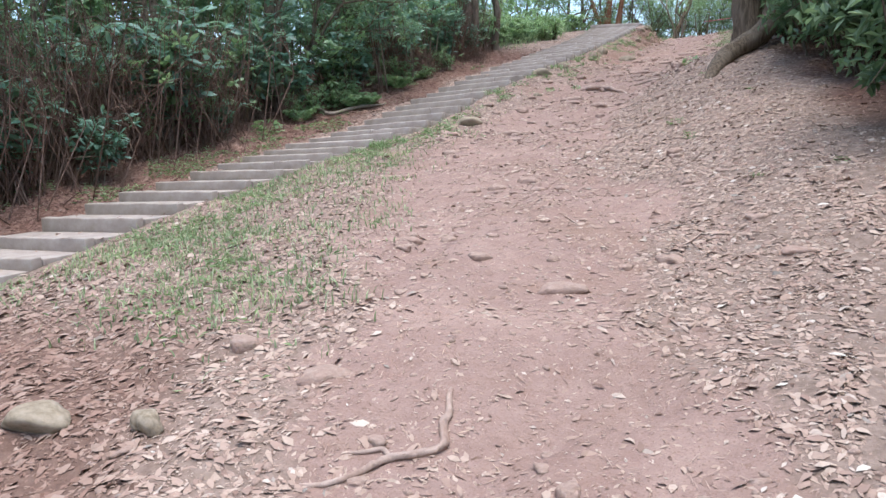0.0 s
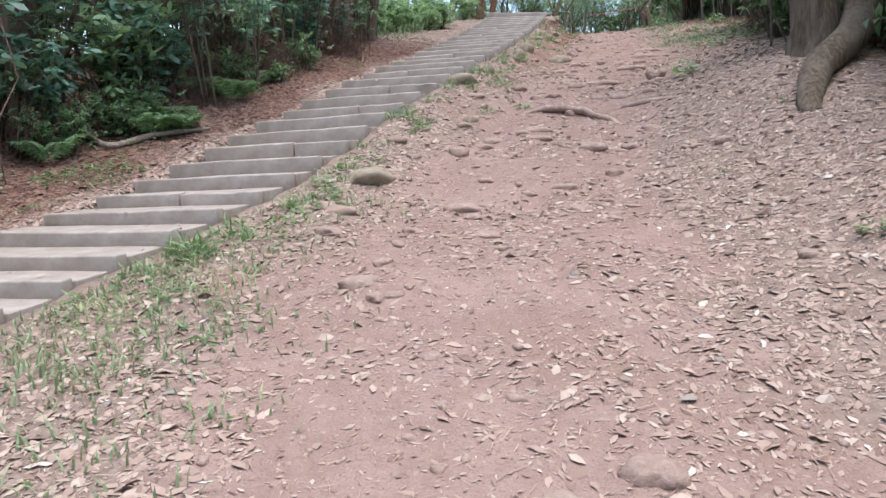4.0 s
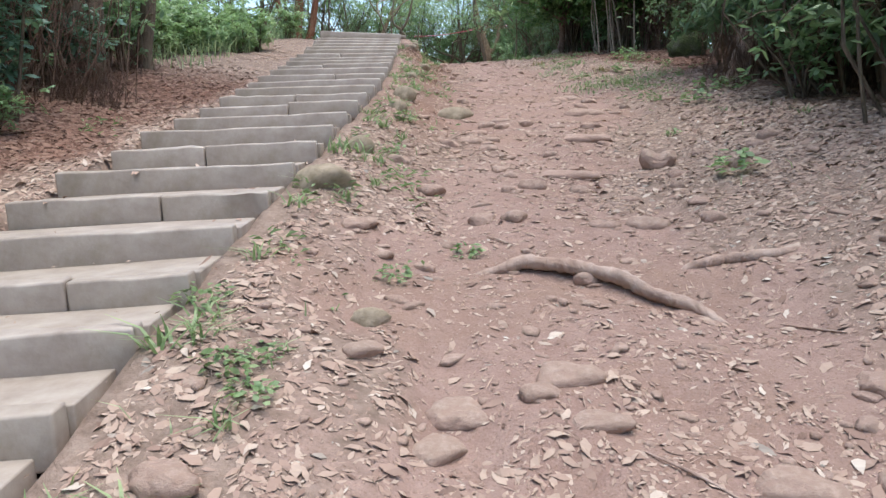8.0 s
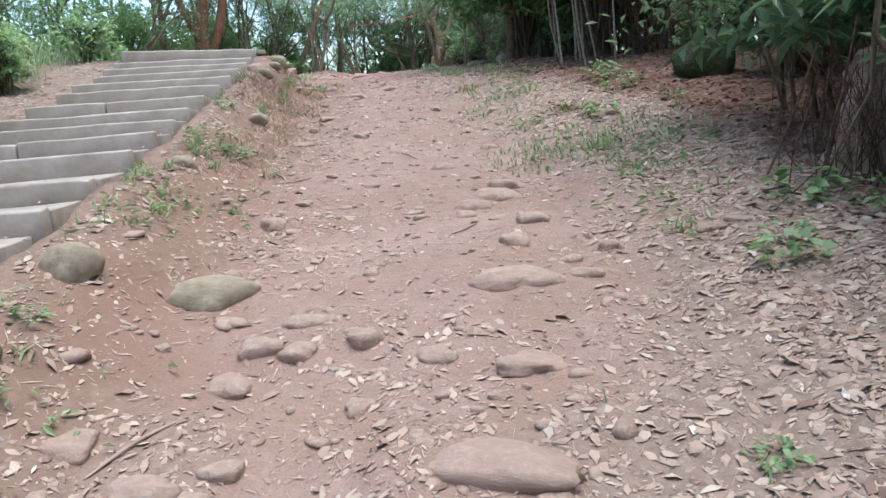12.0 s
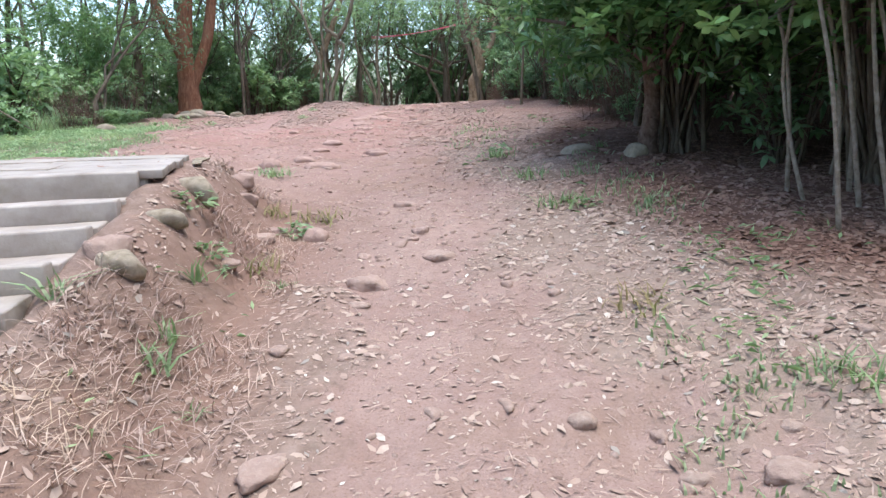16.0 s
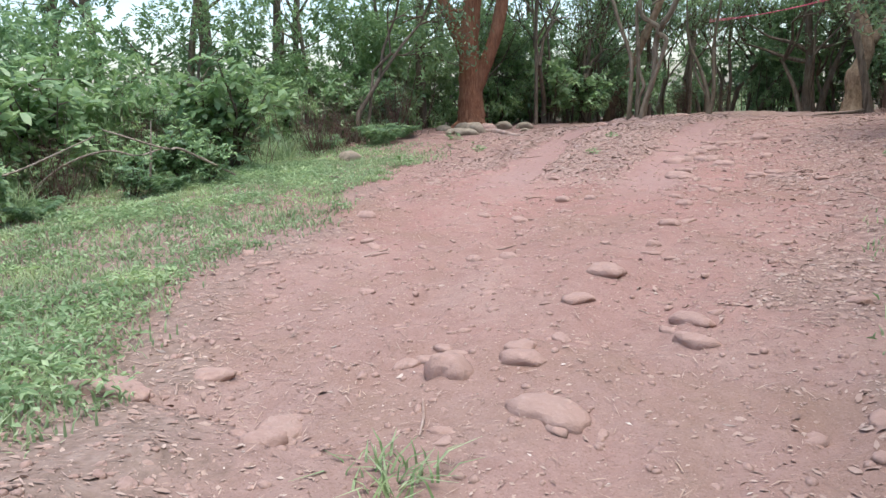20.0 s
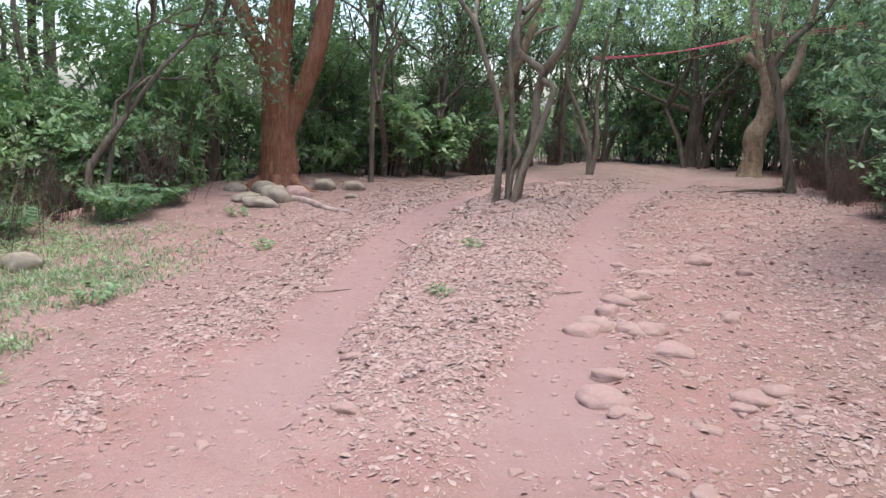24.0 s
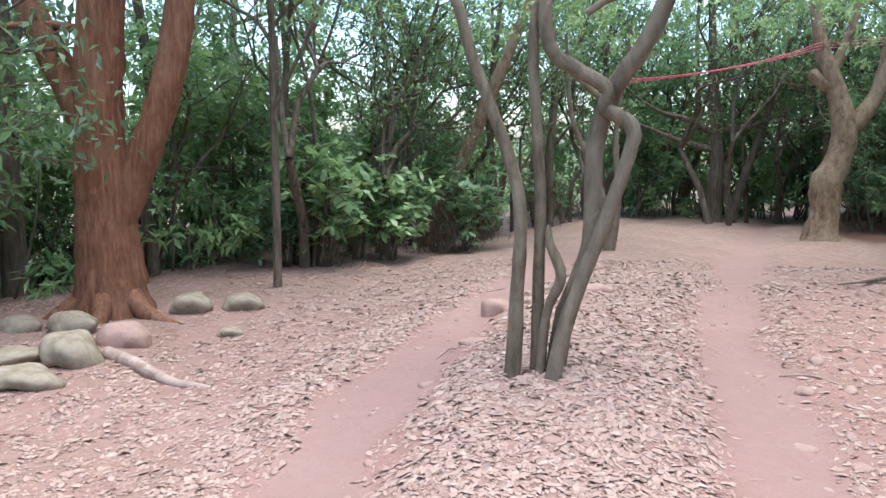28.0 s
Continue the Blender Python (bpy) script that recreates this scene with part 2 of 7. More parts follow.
def bark(c0, c1, c2, stretch=0.12, scale=26.0):
    def build(nt, bsdf):
        tc = nt.nodes.new("ShaderNodeTexCoord")
        mp = nt.nodes.new("ShaderNodeMapping")
        mp.inputs["Scale"].default_value = (1, 1, stretch)
        nt.links.new(tc.outputs["Object"], mp.inputs["Vector"])
        n = nd(nt, "ShaderNodeTexNoise", Scale=scale, Detail=6.0, Roughness=0.65, Distortion=0.4)
        nt.links.new(mp.outputs[0], n.inputs["Vector"])
        patch = noise_tex(nt, 2.5, 5, 0.6)
        col = ramp(nt, n.outputs["Fac"], [(0.3, c0), (0.5, c1), (0.72, c2)])
        col = mix(nt, ramp(nt, patch, [(0.45, (0, 0, 0)), (0.7, (0.6, 0.6, 0.6))]), col, tuple(v * 0.8 + 0.03 for v in c2))
        nt.links.new(col, bsdf.inputs["Base Color"])
        bump(nt, bsdf, n.outputs["Fac"], 0.9, 0.03)
    return build


def leafy(c0, c1, c2, trans=0.25):
    def build(nt, bsdf):
        geo = nt.nodes.new("ShaderNodeNewGeometry")
        info = nt.nodes.new("ShaderNodeObjectInfo")
        col = ramp(nt, geo.outputs["Random Per Island"], [(0.0, c0), (0.5, c1), (1.0, c2)])
        col = mix(nt, maths(nt, 'MULTIPLY', info.outputs["Random"], 0.4), col, c0)
        clump = noise_tex(nt, 1.7, 3, 0.6)
        col = mix(nt, ramp(nt, clump, [(0.3, (0.6, 0.6, 0.6)), (0.5, (0.0, 0.0, 0.0))]), col, tuple(v * 0.75 for v in c0))
        col = mix(nt, ramp(nt, clump, [(0.52, (0.0, 0.0, 0.0)), (0.72, (0.65, 0.65, 0.65))]), col, (c2[0] * 1.08, c2[1] * 1.05, c2[2] * 0.85))
        nt.links.new(col, bsdf.inputs["Base Color"])
        if trans:
            tr = nt.nodes.new("ShaderNodeBsdfTranslucent")
            nt.links.new(mix(nt, 0.35, col, (0.28, 0.40, 0.12)), tr.inputs["Color"])
            ms = nt.nodes.new("ShaderNodeMixShader")
            ms.inputs[0].default_value = trans
            nt.links.new(bsdf.outputs[0], ms.inputs[1])
            nt.links.new(tr.outputs[0], ms.inputs[2])
            nt.links.new(ms.outputs[0], nt.nodes["Material Output"].inputs["Surface"])
    return build


def litter_leaves(nt, bsdf):
    geo = nt.nodes.new("ShaderNodeNewGeometry")
    col = ramp(nt, geo.outputs["Random Per Island"], [(0.0, (0.170, 0.110, 0.084)), (0.05, (0.250, 0.167, 0.132)), (0.2, (0.360, 0.254, 0.202)), (0.5, (0.420, 0.307, 0.242)), (0.78, (0.480, 0.368, 0.293)), (0.94, (0.550, 0.441, 0.357)), (0.95, (0.250, 0.246, 0.218)), (0.965, (0.540, 0.433, 0.355)), (0.99, (0.620, 0.532, 0.446)), (1.0, (0.740, 0.690, 0.601))])
    tc = nt.nodes.new("ShaderNodeTexCoord")
    sep = nt.nodes.new("ShaderNodeSeparateXYZ")
    nt.links.new(tc.outputs["Object"], sep.inputs[0])
    top = maths(nt, 'MULTIPLY', maths(nt, 'SUBTRACT', sep.outputs["Y"], 23.0), 0.16)
    col = mix(nt, ramp(nt, top, [(0.0, (0.0, 0.0, 0.0)), (1.0, (0.45, 0.45, 0.45))]), col, (0.46, 0.30, 0.255))
    # older leaves are browner; the bushes' shade is coloured in with them
    old = nt.nodes.new("ShaderNodeAttribute")
    old.attribute_name = "old"
    damp_shade = maths(nt, 'ADD', maths(nt, 'MULTIPLY', maths(nt, 'SUBTRACT', noise_tex(nt, 0.9, 4, 0.6), 0.62), 0.9), old.outputs["Fac"])
    col = mix(nt, ramp(nt, damp_shade, [(0.0, (0.0, 0.0, 0.0)), (1.0, (0.82, 0.82, 0.82))]), col, (0.165, 0.074, 0.048))
    vein = noise_tex(nt, 40, 3, 0.6)
    nt.links.new(mix(nt, maths(nt, 'MULTIPLY', vein, 0.45), col, (0.26, 0.17, 0.14)), bsdf.inputs["Base Color"])


GROUND = mat("red_clay_ground", m_ground, 0.95, 0.12)
CONCRETE = mat("weathered_concrete", m_concrete, 0.6, 0.45)
STONE = mat("sandy_stone", m_stone, 0.85, 0.2)
MOSSY = mat("mossy_stone", m_mossy, 0.9, 0.15)
BARK_RED = mat("red_brown_bark", bark((0.10, 0.042, 0.024), (0.205, 0.088, 0.048), (0.33, 0.165, 0.095), 0.14, 30), 0.85, 0.2)
BARK_GREY = mat("grey_brown_bark", bark((0.05, 0.038, 0.026), (0.14, 0.105, 0.075), (0.25, 0.20, 0.145)), 0.9, 0.2)
BARK_PALE = mat("pale_tan_bark", bark((0.11, 0.072, 0.042), (0.26, 0.18, 0.115), (0.40, 0.30, 0.20), 0.5, 14), 0.9, 0.2)
BARK_OLIVE = mat("olive_smooth_bark", bark((0.085, 0.066, 0.042), (0.185, 0.145, 0.098), (0.28, 0.225, 0.16), 0.4, 12), 0.8, 0.25)
ROOT = mat("dusty_root_wood", bark((0.23, 0.15, 0.115), (0.37, 0.265, 0.215), (0.50, 0.39, 0.33), 0.6, 9), 0.95, 0.1)
TWIG = mat("brown_twigs", bark((0.07, 0.04, 0.028), (0.16, 0.10, 0.075), (0.28, 0.19, 0.145), 1.0, 18), 0.9, 0.15)
DEADWOOD = mat("dry_stick_wood", bark((0.16, 0.12, 0.09), (0.30, 0.24, 0.18), (0.45, 0.37, 0.30), 1.0, 18), 0.9, 0.15)
LITTER = mat("dry_fallen_leaves", litter_leaves, 0.85, 0.15)
STRAW = mat("dry_straw", leafy((0.33, 0.225, 0.18), (0.45, 0.325, 0.265), (0.56, 0.43, 0.355), 0.0), 0.8, 0.2)
LEAF_DARK = mat("dark_green_leaves", leafy((0.08, 0.14, 0.08), (0.165, 0.27, 0.155), (0.30, 0.43, 0.265), 0.5), 0.38, 0.55)
LEAF_MID = mat("green_leaves", leafy((0.11, 0.195, 0.10), (0.22, 0.355, 0.185), (0.38, 0.53, 0.31), 0.5), 0.4, 0.55)
LEAF_BRIGHT = mat("bright_green_leaves", leafy((0.17, 0.275, 0.125), (0.30, 0.45, 0.20), (0.46, 0.60, 0.33), 0.45), 0.42, 0.55)
LEAF_BLUE = mat("blue_green_leaves", leafy((0.085, 0.175, 0.13), (0.165, 0.32, 0.235), (0.29, 0.46, 0.36), 0.4), 0.35, 0.55)
LEAF_GLOSS = mat("glossy_green_leaves", leafy((0.07, 0.14, 0.055), (0.14, 0.26, 0.095), (0.26, 0.43, 0.16), 0.4), 0.25, 0.75)
MOSS_GREEN = mat("dark_moss", m_moss_cover, 0.95, 0.1)
GRASS = mat("short_green_grass", leafy((0.23, 0.32, 0.165), (0.37, 0.48, 0.27), (0.54, 0.62, 0.40), 0.45), 0.6, 0.25)
GRASS_PALE = mat("pale_sparse_grass", leafy((0.21, 0.27, 0.14), (0.33, 0.41, 0.23), (0.50, 0.55, 0.37), 0.4), 0.6, 0.25)
COVER = mat("bright_ground_cover", leafy((0.21, 0.32, 0.15), (0.34, 0.48, 0.25), (0.52, 0.64, 0.38), 0.4), 0.5, 0.35)
WEED = mat("soft_green_weeds", leafy((0.16, 0.24, 0.10), (0.28, 0.39, 0.19), (0.42, 0.51, 0.30), 0.35), 0.55, 0.3)
GRASS_DRY = mat("dry_straw_grass", leafy((0.20, 0.15, 0.07), (0.32, 0.26, 0.13), (0.24, 0.28, 0.12), 0.2), 0.7, 0.2)
TAPE = mat("red_tape", leafy((0.6, 0.08, 0.12), (0.75, 0.14, 0.2), (0.8, 0.3, 0.36), 0.0), 0.5, 0.4)


# ---- mesh helpers ----
rng = np.random.default_rng(7)


def mesh_of(name, verts, faces, material, smooth=True):
    """A mesh from an array of points and an array of faces with the same number of corners."""
    me = bpy.data.meshes.new(name)
    verts = np.asarray(verts, dtype=np.float32)
    faces = np.asarray(faces, dtype=np.int32)
    n, k = faces.shape
    me.vertices.add(len(verts))
    me.vertices.foreach_set("co", verts.ravel())
    me.loops.add(n * k)
    me.loops.foreach_set("vertex_index", faces.ravel())
    me.polygons.add(n)
    me.polygons.foreach_set("loop_start", np.arange(0, n * k, k, dtype=np.int32))
    me.polygons.foreach_set("use_smooth", np.full(n, smooth))
    me.update(calc_edges=True)
    me.materials.append(material)
    return me


def part(name, bm, material, parent, label=""):
    """Links a bmesh or a mesh as one object under a thing or a part."""
    if isinstance(bm, bmesh.types.BMesh):
        me = bpy.data.meshes.new(name)
        bm.to_mesh(me)
        bm.free()
        me.materials.append(material)
    else:
        me = bm
    ob = new(name, me)
    ob.parent = parent
    if label:
        tagged(ob, label)
    return ob


def thing(name, at, label, category, group="", kind=""):
    ob = new(name)
    ob.empty_display_size = 0.1
    ob.matrix_basis = at if isinstance(at, Matrix) else pose(*at)
    return tagged(ob, label, category, group, kind)


def hash01(i, j, seed):
    h = (i.astype(np.int64) * 374761393 + j.astype(np.int64) * 668265263 + seed * 1442695041) & 0x7fffffff
    h = ((h ^ (h >> 13)) * 1274126177) & 0x7fffffff
    return ((h ^ (h >> 16)) & 0xffff) / 65535.0


def vnoise(x, y, cell, seed):
    x, y = np.asarray(x, float) / cell, np.asarray(y, float) / cell
    i, j = np.floor(x), np.floor(y)
    u, v = x - i, y - j
    u, v = u * u * (3 - 2 * u), v * v * (3 - 2 * v)
    a, b = hash01(i, j, seed), hash01(i + 1, j, seed)
    c, d = hash01(i, j + 1, seed), hash01(i + 1, j + 1, seed)
    return (a * (1 - u) + b * u) * (1 - v) + (c * (1 - u) + d * u) * v - 0.5


def sstep(a, b, x):
    u = np.clip((np.asarray(x, float) - a) / (b - a), 0, 1)
    return u * u * (3 - 2 * u)


def table(ky, kz, sig):
    y = np.arange(-120, 200, 0.1)
    z = np.interp(y, ky, kz)
    k = np.exp(-0.5 * (np.arange(-40, 41) * 0.1 / sig) ** 2)
    zz = np.convolve(np.pad(z, 40, mode="edge"), k / k.sum(), "valid")
    return lambda q: np.interp(q, y, zz)


def tube_mesh(name, stems, material, segs=9, rough=0.06, seed=0, sub=5):
    """Tapered limbs: each stem is a list of (x, y, z, radius), smoothed, ring by ring."""
    V, Fs, base = [], [], 0
    r2 = np.random.default_rng(seed)
    for st in stems:
        st = np.array(st, float)
        n = len(st)
        m = max(2, (n - 1) * sub + 1)
        t = np.linspace(0, n - 1, m)
        i = np.clip(t.astype(int), 0, n - 2)
        f = (t - i)[:, None]
        p0, p1, p2, p3 = st[np.clip(i - 1, 0, n - 1)], st[i], st[i + 1], st[np.clip(i + 2, 0, n - 1)]
        q = 0.5 * (2 * p1 + (p2 - p0) * f + (2 * p0 - 5 * p1 + 4 * p2 - p3) * f ** 2 + (3 * p1 - p0 - 3 * p2 + p3) * f ** 3)
        c, rad = q[:, :3], np.maximum(q[:, 3], 0.002)
        d = np.gradient(c, axis=0)
        d /= np.linalg.norm(d, axis=1)[:, None] + 1e-9
        ref = np.array([0.31, 0.95, 0.05])
        u = np.cross(d, ref)
        u /= np.linalg.norm(u, axis=1)[:, None] + 1e-9
        w = np.cross(d, u)
        a = np.linspace(0, 2 * np.pi, segs, endpoint=False)
        lob = 1 + rough * (np.sin(a * 2 + r2.uniform(0, 6)) + 0.6 * np.sin(a * 3 + r2.uniform(0, 6)))
        jit = 1 + rough * 0.8 * r2.standard_normal((m, segs))
        R = rad[:, None] * lob[None] * jit
        P = c[:, None] + R[..., None] * (np.cos(a)[None, :, None] * u[:, None] + np.sin(a)[None, :, None] * w[:, None])
        V.append(P.reshape(-1, 3))
        k = np.arange(m - 1)[:, None] * segs
        s = np.arange(segs)[None]
        s2 = (s + 1) % segs
        Fs.append(np.stack([k + s, k + s2, k + segs + s2, k + segs + s], -1).reshape(-1, 4) + base)
        base += m * segs
    return mesh_of(name, np.concatenate(V), np.concatenate(Fs), material)


def leaf_mesh(name, at, aim, length, width, material, fold=0.25, droop=0.15, seed=1, lie=None):
    """Many pointed leaves, each folded along its rib: at = stalk points, aim = directions."""
    r2 = np.random.default_rng(seed)
    n = len(at)
    aim = aim / (np.linalg.norm(aim, axis=1)[:, None] + 1e-9)
    up = np.array([0, 0, 1.0]) + r2.normal(0, 0.35, (n, 3)) if lie is None else lie + r2.normal(0, 0.22, (n, 3))
    side = np.cross(aim, up)
    side /= np.linalg.norm(side, axis=1)[:, None] + 1e-9
    nor = np.cross(side, aim)
    L, W = np.broadcast_to(length, (n,))[:, None], np.broadcast_to(width, (n,))[:, None]
    midp = at + aim * L * 0.5
    tip = at + aim * L - nor * L * droop * r2.uniform(-0.4, 1.6, (n, 1))
    a = midp + side * W * 0.5 + nor * W * fold
    b = midp - side * W * 0.5 + nor * W * fold
    V = np.stack([at, a, tip, b], 1).reshape(-1, 3)
    k = np.arange(n)[:, None] * 4
    Fs = np.concatenate([k + np.array([[0, 1, 2]]), k + np.array([[0, 2, 3]])])
    return mesh_of(name, V, Fs, material, smooth=False)


def oval_leaf_mesh(name, at, aim, length, width, material, fold=0.18, droop=0.2, seed=1):
    """Broad oval leaves, widest past the middle, folded along the rib and drooping at the tip."""
    r2 = np.random.default_rng(seed)
    n = len(at)
    aim = aim / (np.linalg.norm(aim, axis=1)[:, None] + 1e-9)
    up = np.array([0, 0, 1.0]) + r2.normal(0, 0.3, (n, 3))
    side = np.cross(aim, up)
    side /= np.linalg.norm(side, axis=1)[:, None] + 1e-9
    nor = np.cross(side, aim)
    L, W = length[:, None], width[:, None]
    dr = droop * r2.uniform(0.0, 1.6, (n, 1))
    rows = [at]
    for f, h, s in ((0.34, 0.40, 1), (0.70, 0.46, -1)):
        p = at + aim * L * f - nor * L * dr * f * f
        rows += [p + side * W * h + nor * W * fold * s, p - side * W * h + nor * W * fold]
    rows.append(at + aim * L - nor * L * dr)
    V = np.stack(rows, 1).reshape(-1, 3)
    k = np.arange(n)[:, None] * 6
    Fs = np.concatenate([k + np.array([q]) for q in ([0, 2, 1], [1, 2, 4], [1, 4, 3], [3, 4, 5])])
    return mesh_of(name, V, Fs, material, smooth=False)


def dry_leaf_mesh(name, at, aim, length, width, curl, material, lie, seed=1):
    """Fallen leaves: six-cornered blades that curl along their length."""
    r2 = np.random.default_rng(seed)
    n = len(at)
    aim = aim / (np.linalg.norm(aim, axis=1)[:, None] + 1e-9)
    up = lie + r2.normal(0, 0.07, (n, 3))
    side = np.cross(aim, up)
    side /= np.linalg.norm(side, axis=1)[:, None] + 1e-9
    nor = np.cross(side, aim)
    L, W = length[:, None], width[:, None]
    c = r2.normal(0.3, 1.0, (n, 1)) * curl
    tw = r2.normal(0, 0.25, (n, 1))
    rows = [at]
    for f, h in ((0.32, 0.5), (0.7, 0.34)):
        p = at + aim * L * f + nor * L * c * (f - f * f) * 4
        rows += [p + side * W * h + nor * W * tw * f, p - side * W * h - nor * W * tw * f]
    rows.append(at + aim * L + side * W * r2.normal(0, 0.2, (n, 1)))
    V = np.stack(rows, 1).reshape(-1, 3)
    k = np.arange(n)[:, None] * 6
    Fs = np.concatenate([k + np.array([q]) for q in ([0, 2, 1], [1, 2, 4], [1, 4, 3], [3, 4, 5])])
    return mesh_of(name, V, Fs, material, smooth=False)


def blade_mesh(name, at, height, width, lean, material, seed=1):
    """Grass blades: a bent strip of two quads that ends in a narrow tip."""
    r2 = np.random.default_rng(seed)
    n = len(at)
    ang = r2.uniform(0, 2 * np.pi, n)
    out = np.stack([np.cos(ang), np.sin(ang), np.zeros(n)], 1)
    side = np.stack([-np.sin(ang), np.cos(ang), np.zeros(n)], 1)
    h = np.broadcast_to(height, (n,))[:, None] * r2.uniform(0.5, 1.25, (n, 1))
    w = np.broadcast_to(width, (n,))[:, None]
    ln = np.broadcast_to(lean, (n,))[:, None] * r2.uniform(0.2, 1.5, (n, 1))
    z = np.array([0, 0, 1.0])
    rows = []
    for f, wf in ((0, 1.0), (0.55, 0.8), (1.0, 0.12)):
        c = at + z * h * f * (1 - 0.25 * f * ln) + out * h * ln * f * f
        rows += [c + side * w * wf * 0.5, c - side * w * wf * 0.5]
    V = np.stack(rows, 1).reshape(-1, 3)
    k = np.arange(n)[:, None] * 6
    Fs = np.concatenate([k + np.array([[0, 1, 3, 2]]), k + np.array([[2, 3, 5, 4]])])
    return mesh_of(name, V, Fs, material, smooth=False)


def stuff(name, me, label, category):
    return tagged(new(name, me), label, category, kind="stuff")


# ---- lie of the land ----
STEP_Y = [1.70, 2.20, 2.69, 3.22, 3.78, 4.29, 4.75, 5.25, 5.78, 6.25, 6.68, 7.08, 7.55, 8.02, 8.50, 8.97, 9.42, 9.90, 10.32, 10.80, 11.27, 11.80,
          12.37, 12.91, 13.50, 14.05, 14.60, 15.10, 15.60, 16.10, 16.60, 17.13, 17.74, 18.20, 18.66, 19.09, 19.61, 20.16, 20.64, 21.04, 21.42, 21.75, 22.10]
centre = table([-90, -6, -1, 2, 5.5, 9, 12, 15, 18, 21, 23, 25, 27, 30, 33, 36, 38, 40, 44, 48, 60, 120],
               [-1, 1.75, 2.45, 2.97, 3.48, 4.07, 4.76, 5.36, 5.97, 6.51, 6.84, 7.06, 7.17, 7.33, 7.52, 7.69, 7.65, 7.62, 7.58, 7.38, 7.2, 7.2], 0.7)
stair_z = table([-90, 1.7, 2.69, 4.29, 7.08, 8.97, 10.8, 12.91, 16.6, 18.66, 20.64, 21.75, 22.1, 23.4, 24.6, 27],
                [-10, 2.86, 3.04, 3.4, 3.92, 4.28, 4.8, 5.31, 6.11, 6.51, 6.92, 7.18, 7.29, 7.30, 7.12, 7.17], 0.25)
stair_x = table([-90, 4, 7, 10.77, 16.5, 18.66, 20.64, 22.1, 23.46, 24], [-2.72, -2.72, -2.55, -2.36, -2.36, -2.54, -2.74, -2.83, -3.15, -3.3], 0.6)
right_bank = table([-90, -2, 3, 6, 10, 14, 18, 22, 25, 30, 36, 60], [0, 0, 0.05, 0.3, 0.42, 0.38, 0.32, 0.22, 0.12, 0.05, 0.08, 0.1], 1.0)
edge_l = table([-90, -2, 1.4, 3.3, 6.5, 8.3, 14, 15.7, 17.3, 21.8, 23.5, 24.6, 25.2, 27.9, 32, 35, 40, 60], [4, 2.9, 1.3, 0.1, -1.4, -1.8, -1.7, -1.5, -1.55, -2.2, -3.2, -4.1, -4.9, -5.4, -6.9, -7.2, -6, -5], 0.5)
edge_r = table([-90, -1, 1.66, 2.7, 5.6, 6.8, 8.3, 12.4, 14.6, 17.3, 21.1, 23.5, 27.4, 30, 36, 42, 60], [6, 4.6, 3.5, 3.06, 2.0, 1.5, 0.7, 0.0, 0.1, 0.35, -0.36, -1.07, -1.75, -1.95, -2.0, -1.6, 0], 0.5)
right_edge = table([-90, -4, 2, 6, 8.4, 10.2, 14, 16.5, 18.5, 21, 22.5, 24, 27, 30, 33, 35, 38, 41, 44, 48, 60], [8, 7.4, 5.8, 4.6, 4.0, 3.1, 2.2, 1.95, 2.5, 2.4, 1.6, 1.1, 0.8, 0.5, 0.4, 0.1, 0.2, 0.2, -0.3, -1.2, -1], 0.7)
# the next edge also bounds the bush shade painted on the ground
mould_shade_edge = table([-90, 5, 10, 14, 18, 21, 22.4, 23.6, 27, 30, 33, 35.5, 39, 42, 46], [5, 4, 2.6, 1.9, 1.4, 0.55, -0.12, -0.65, -0.55, 0.5, 0.0, -0.9, -1.0, -1.4, -1.8], 0.5)
track_l = table([-90, 26, 29, 31.65, 33.75, 36.5, 40, 60], [-4.3, -4.4, -4.8, -5.24, -5.7, -5.6, -5.2, -5], 0.5)
track_r = table([-90, 20, 26, 29, 32.5, 36.7, 41.4, 46, 60], [-1.5, -1.5, -2.9, -3.4, -3.67, -3.75, -2.95, -2.0, 2], 0.5)


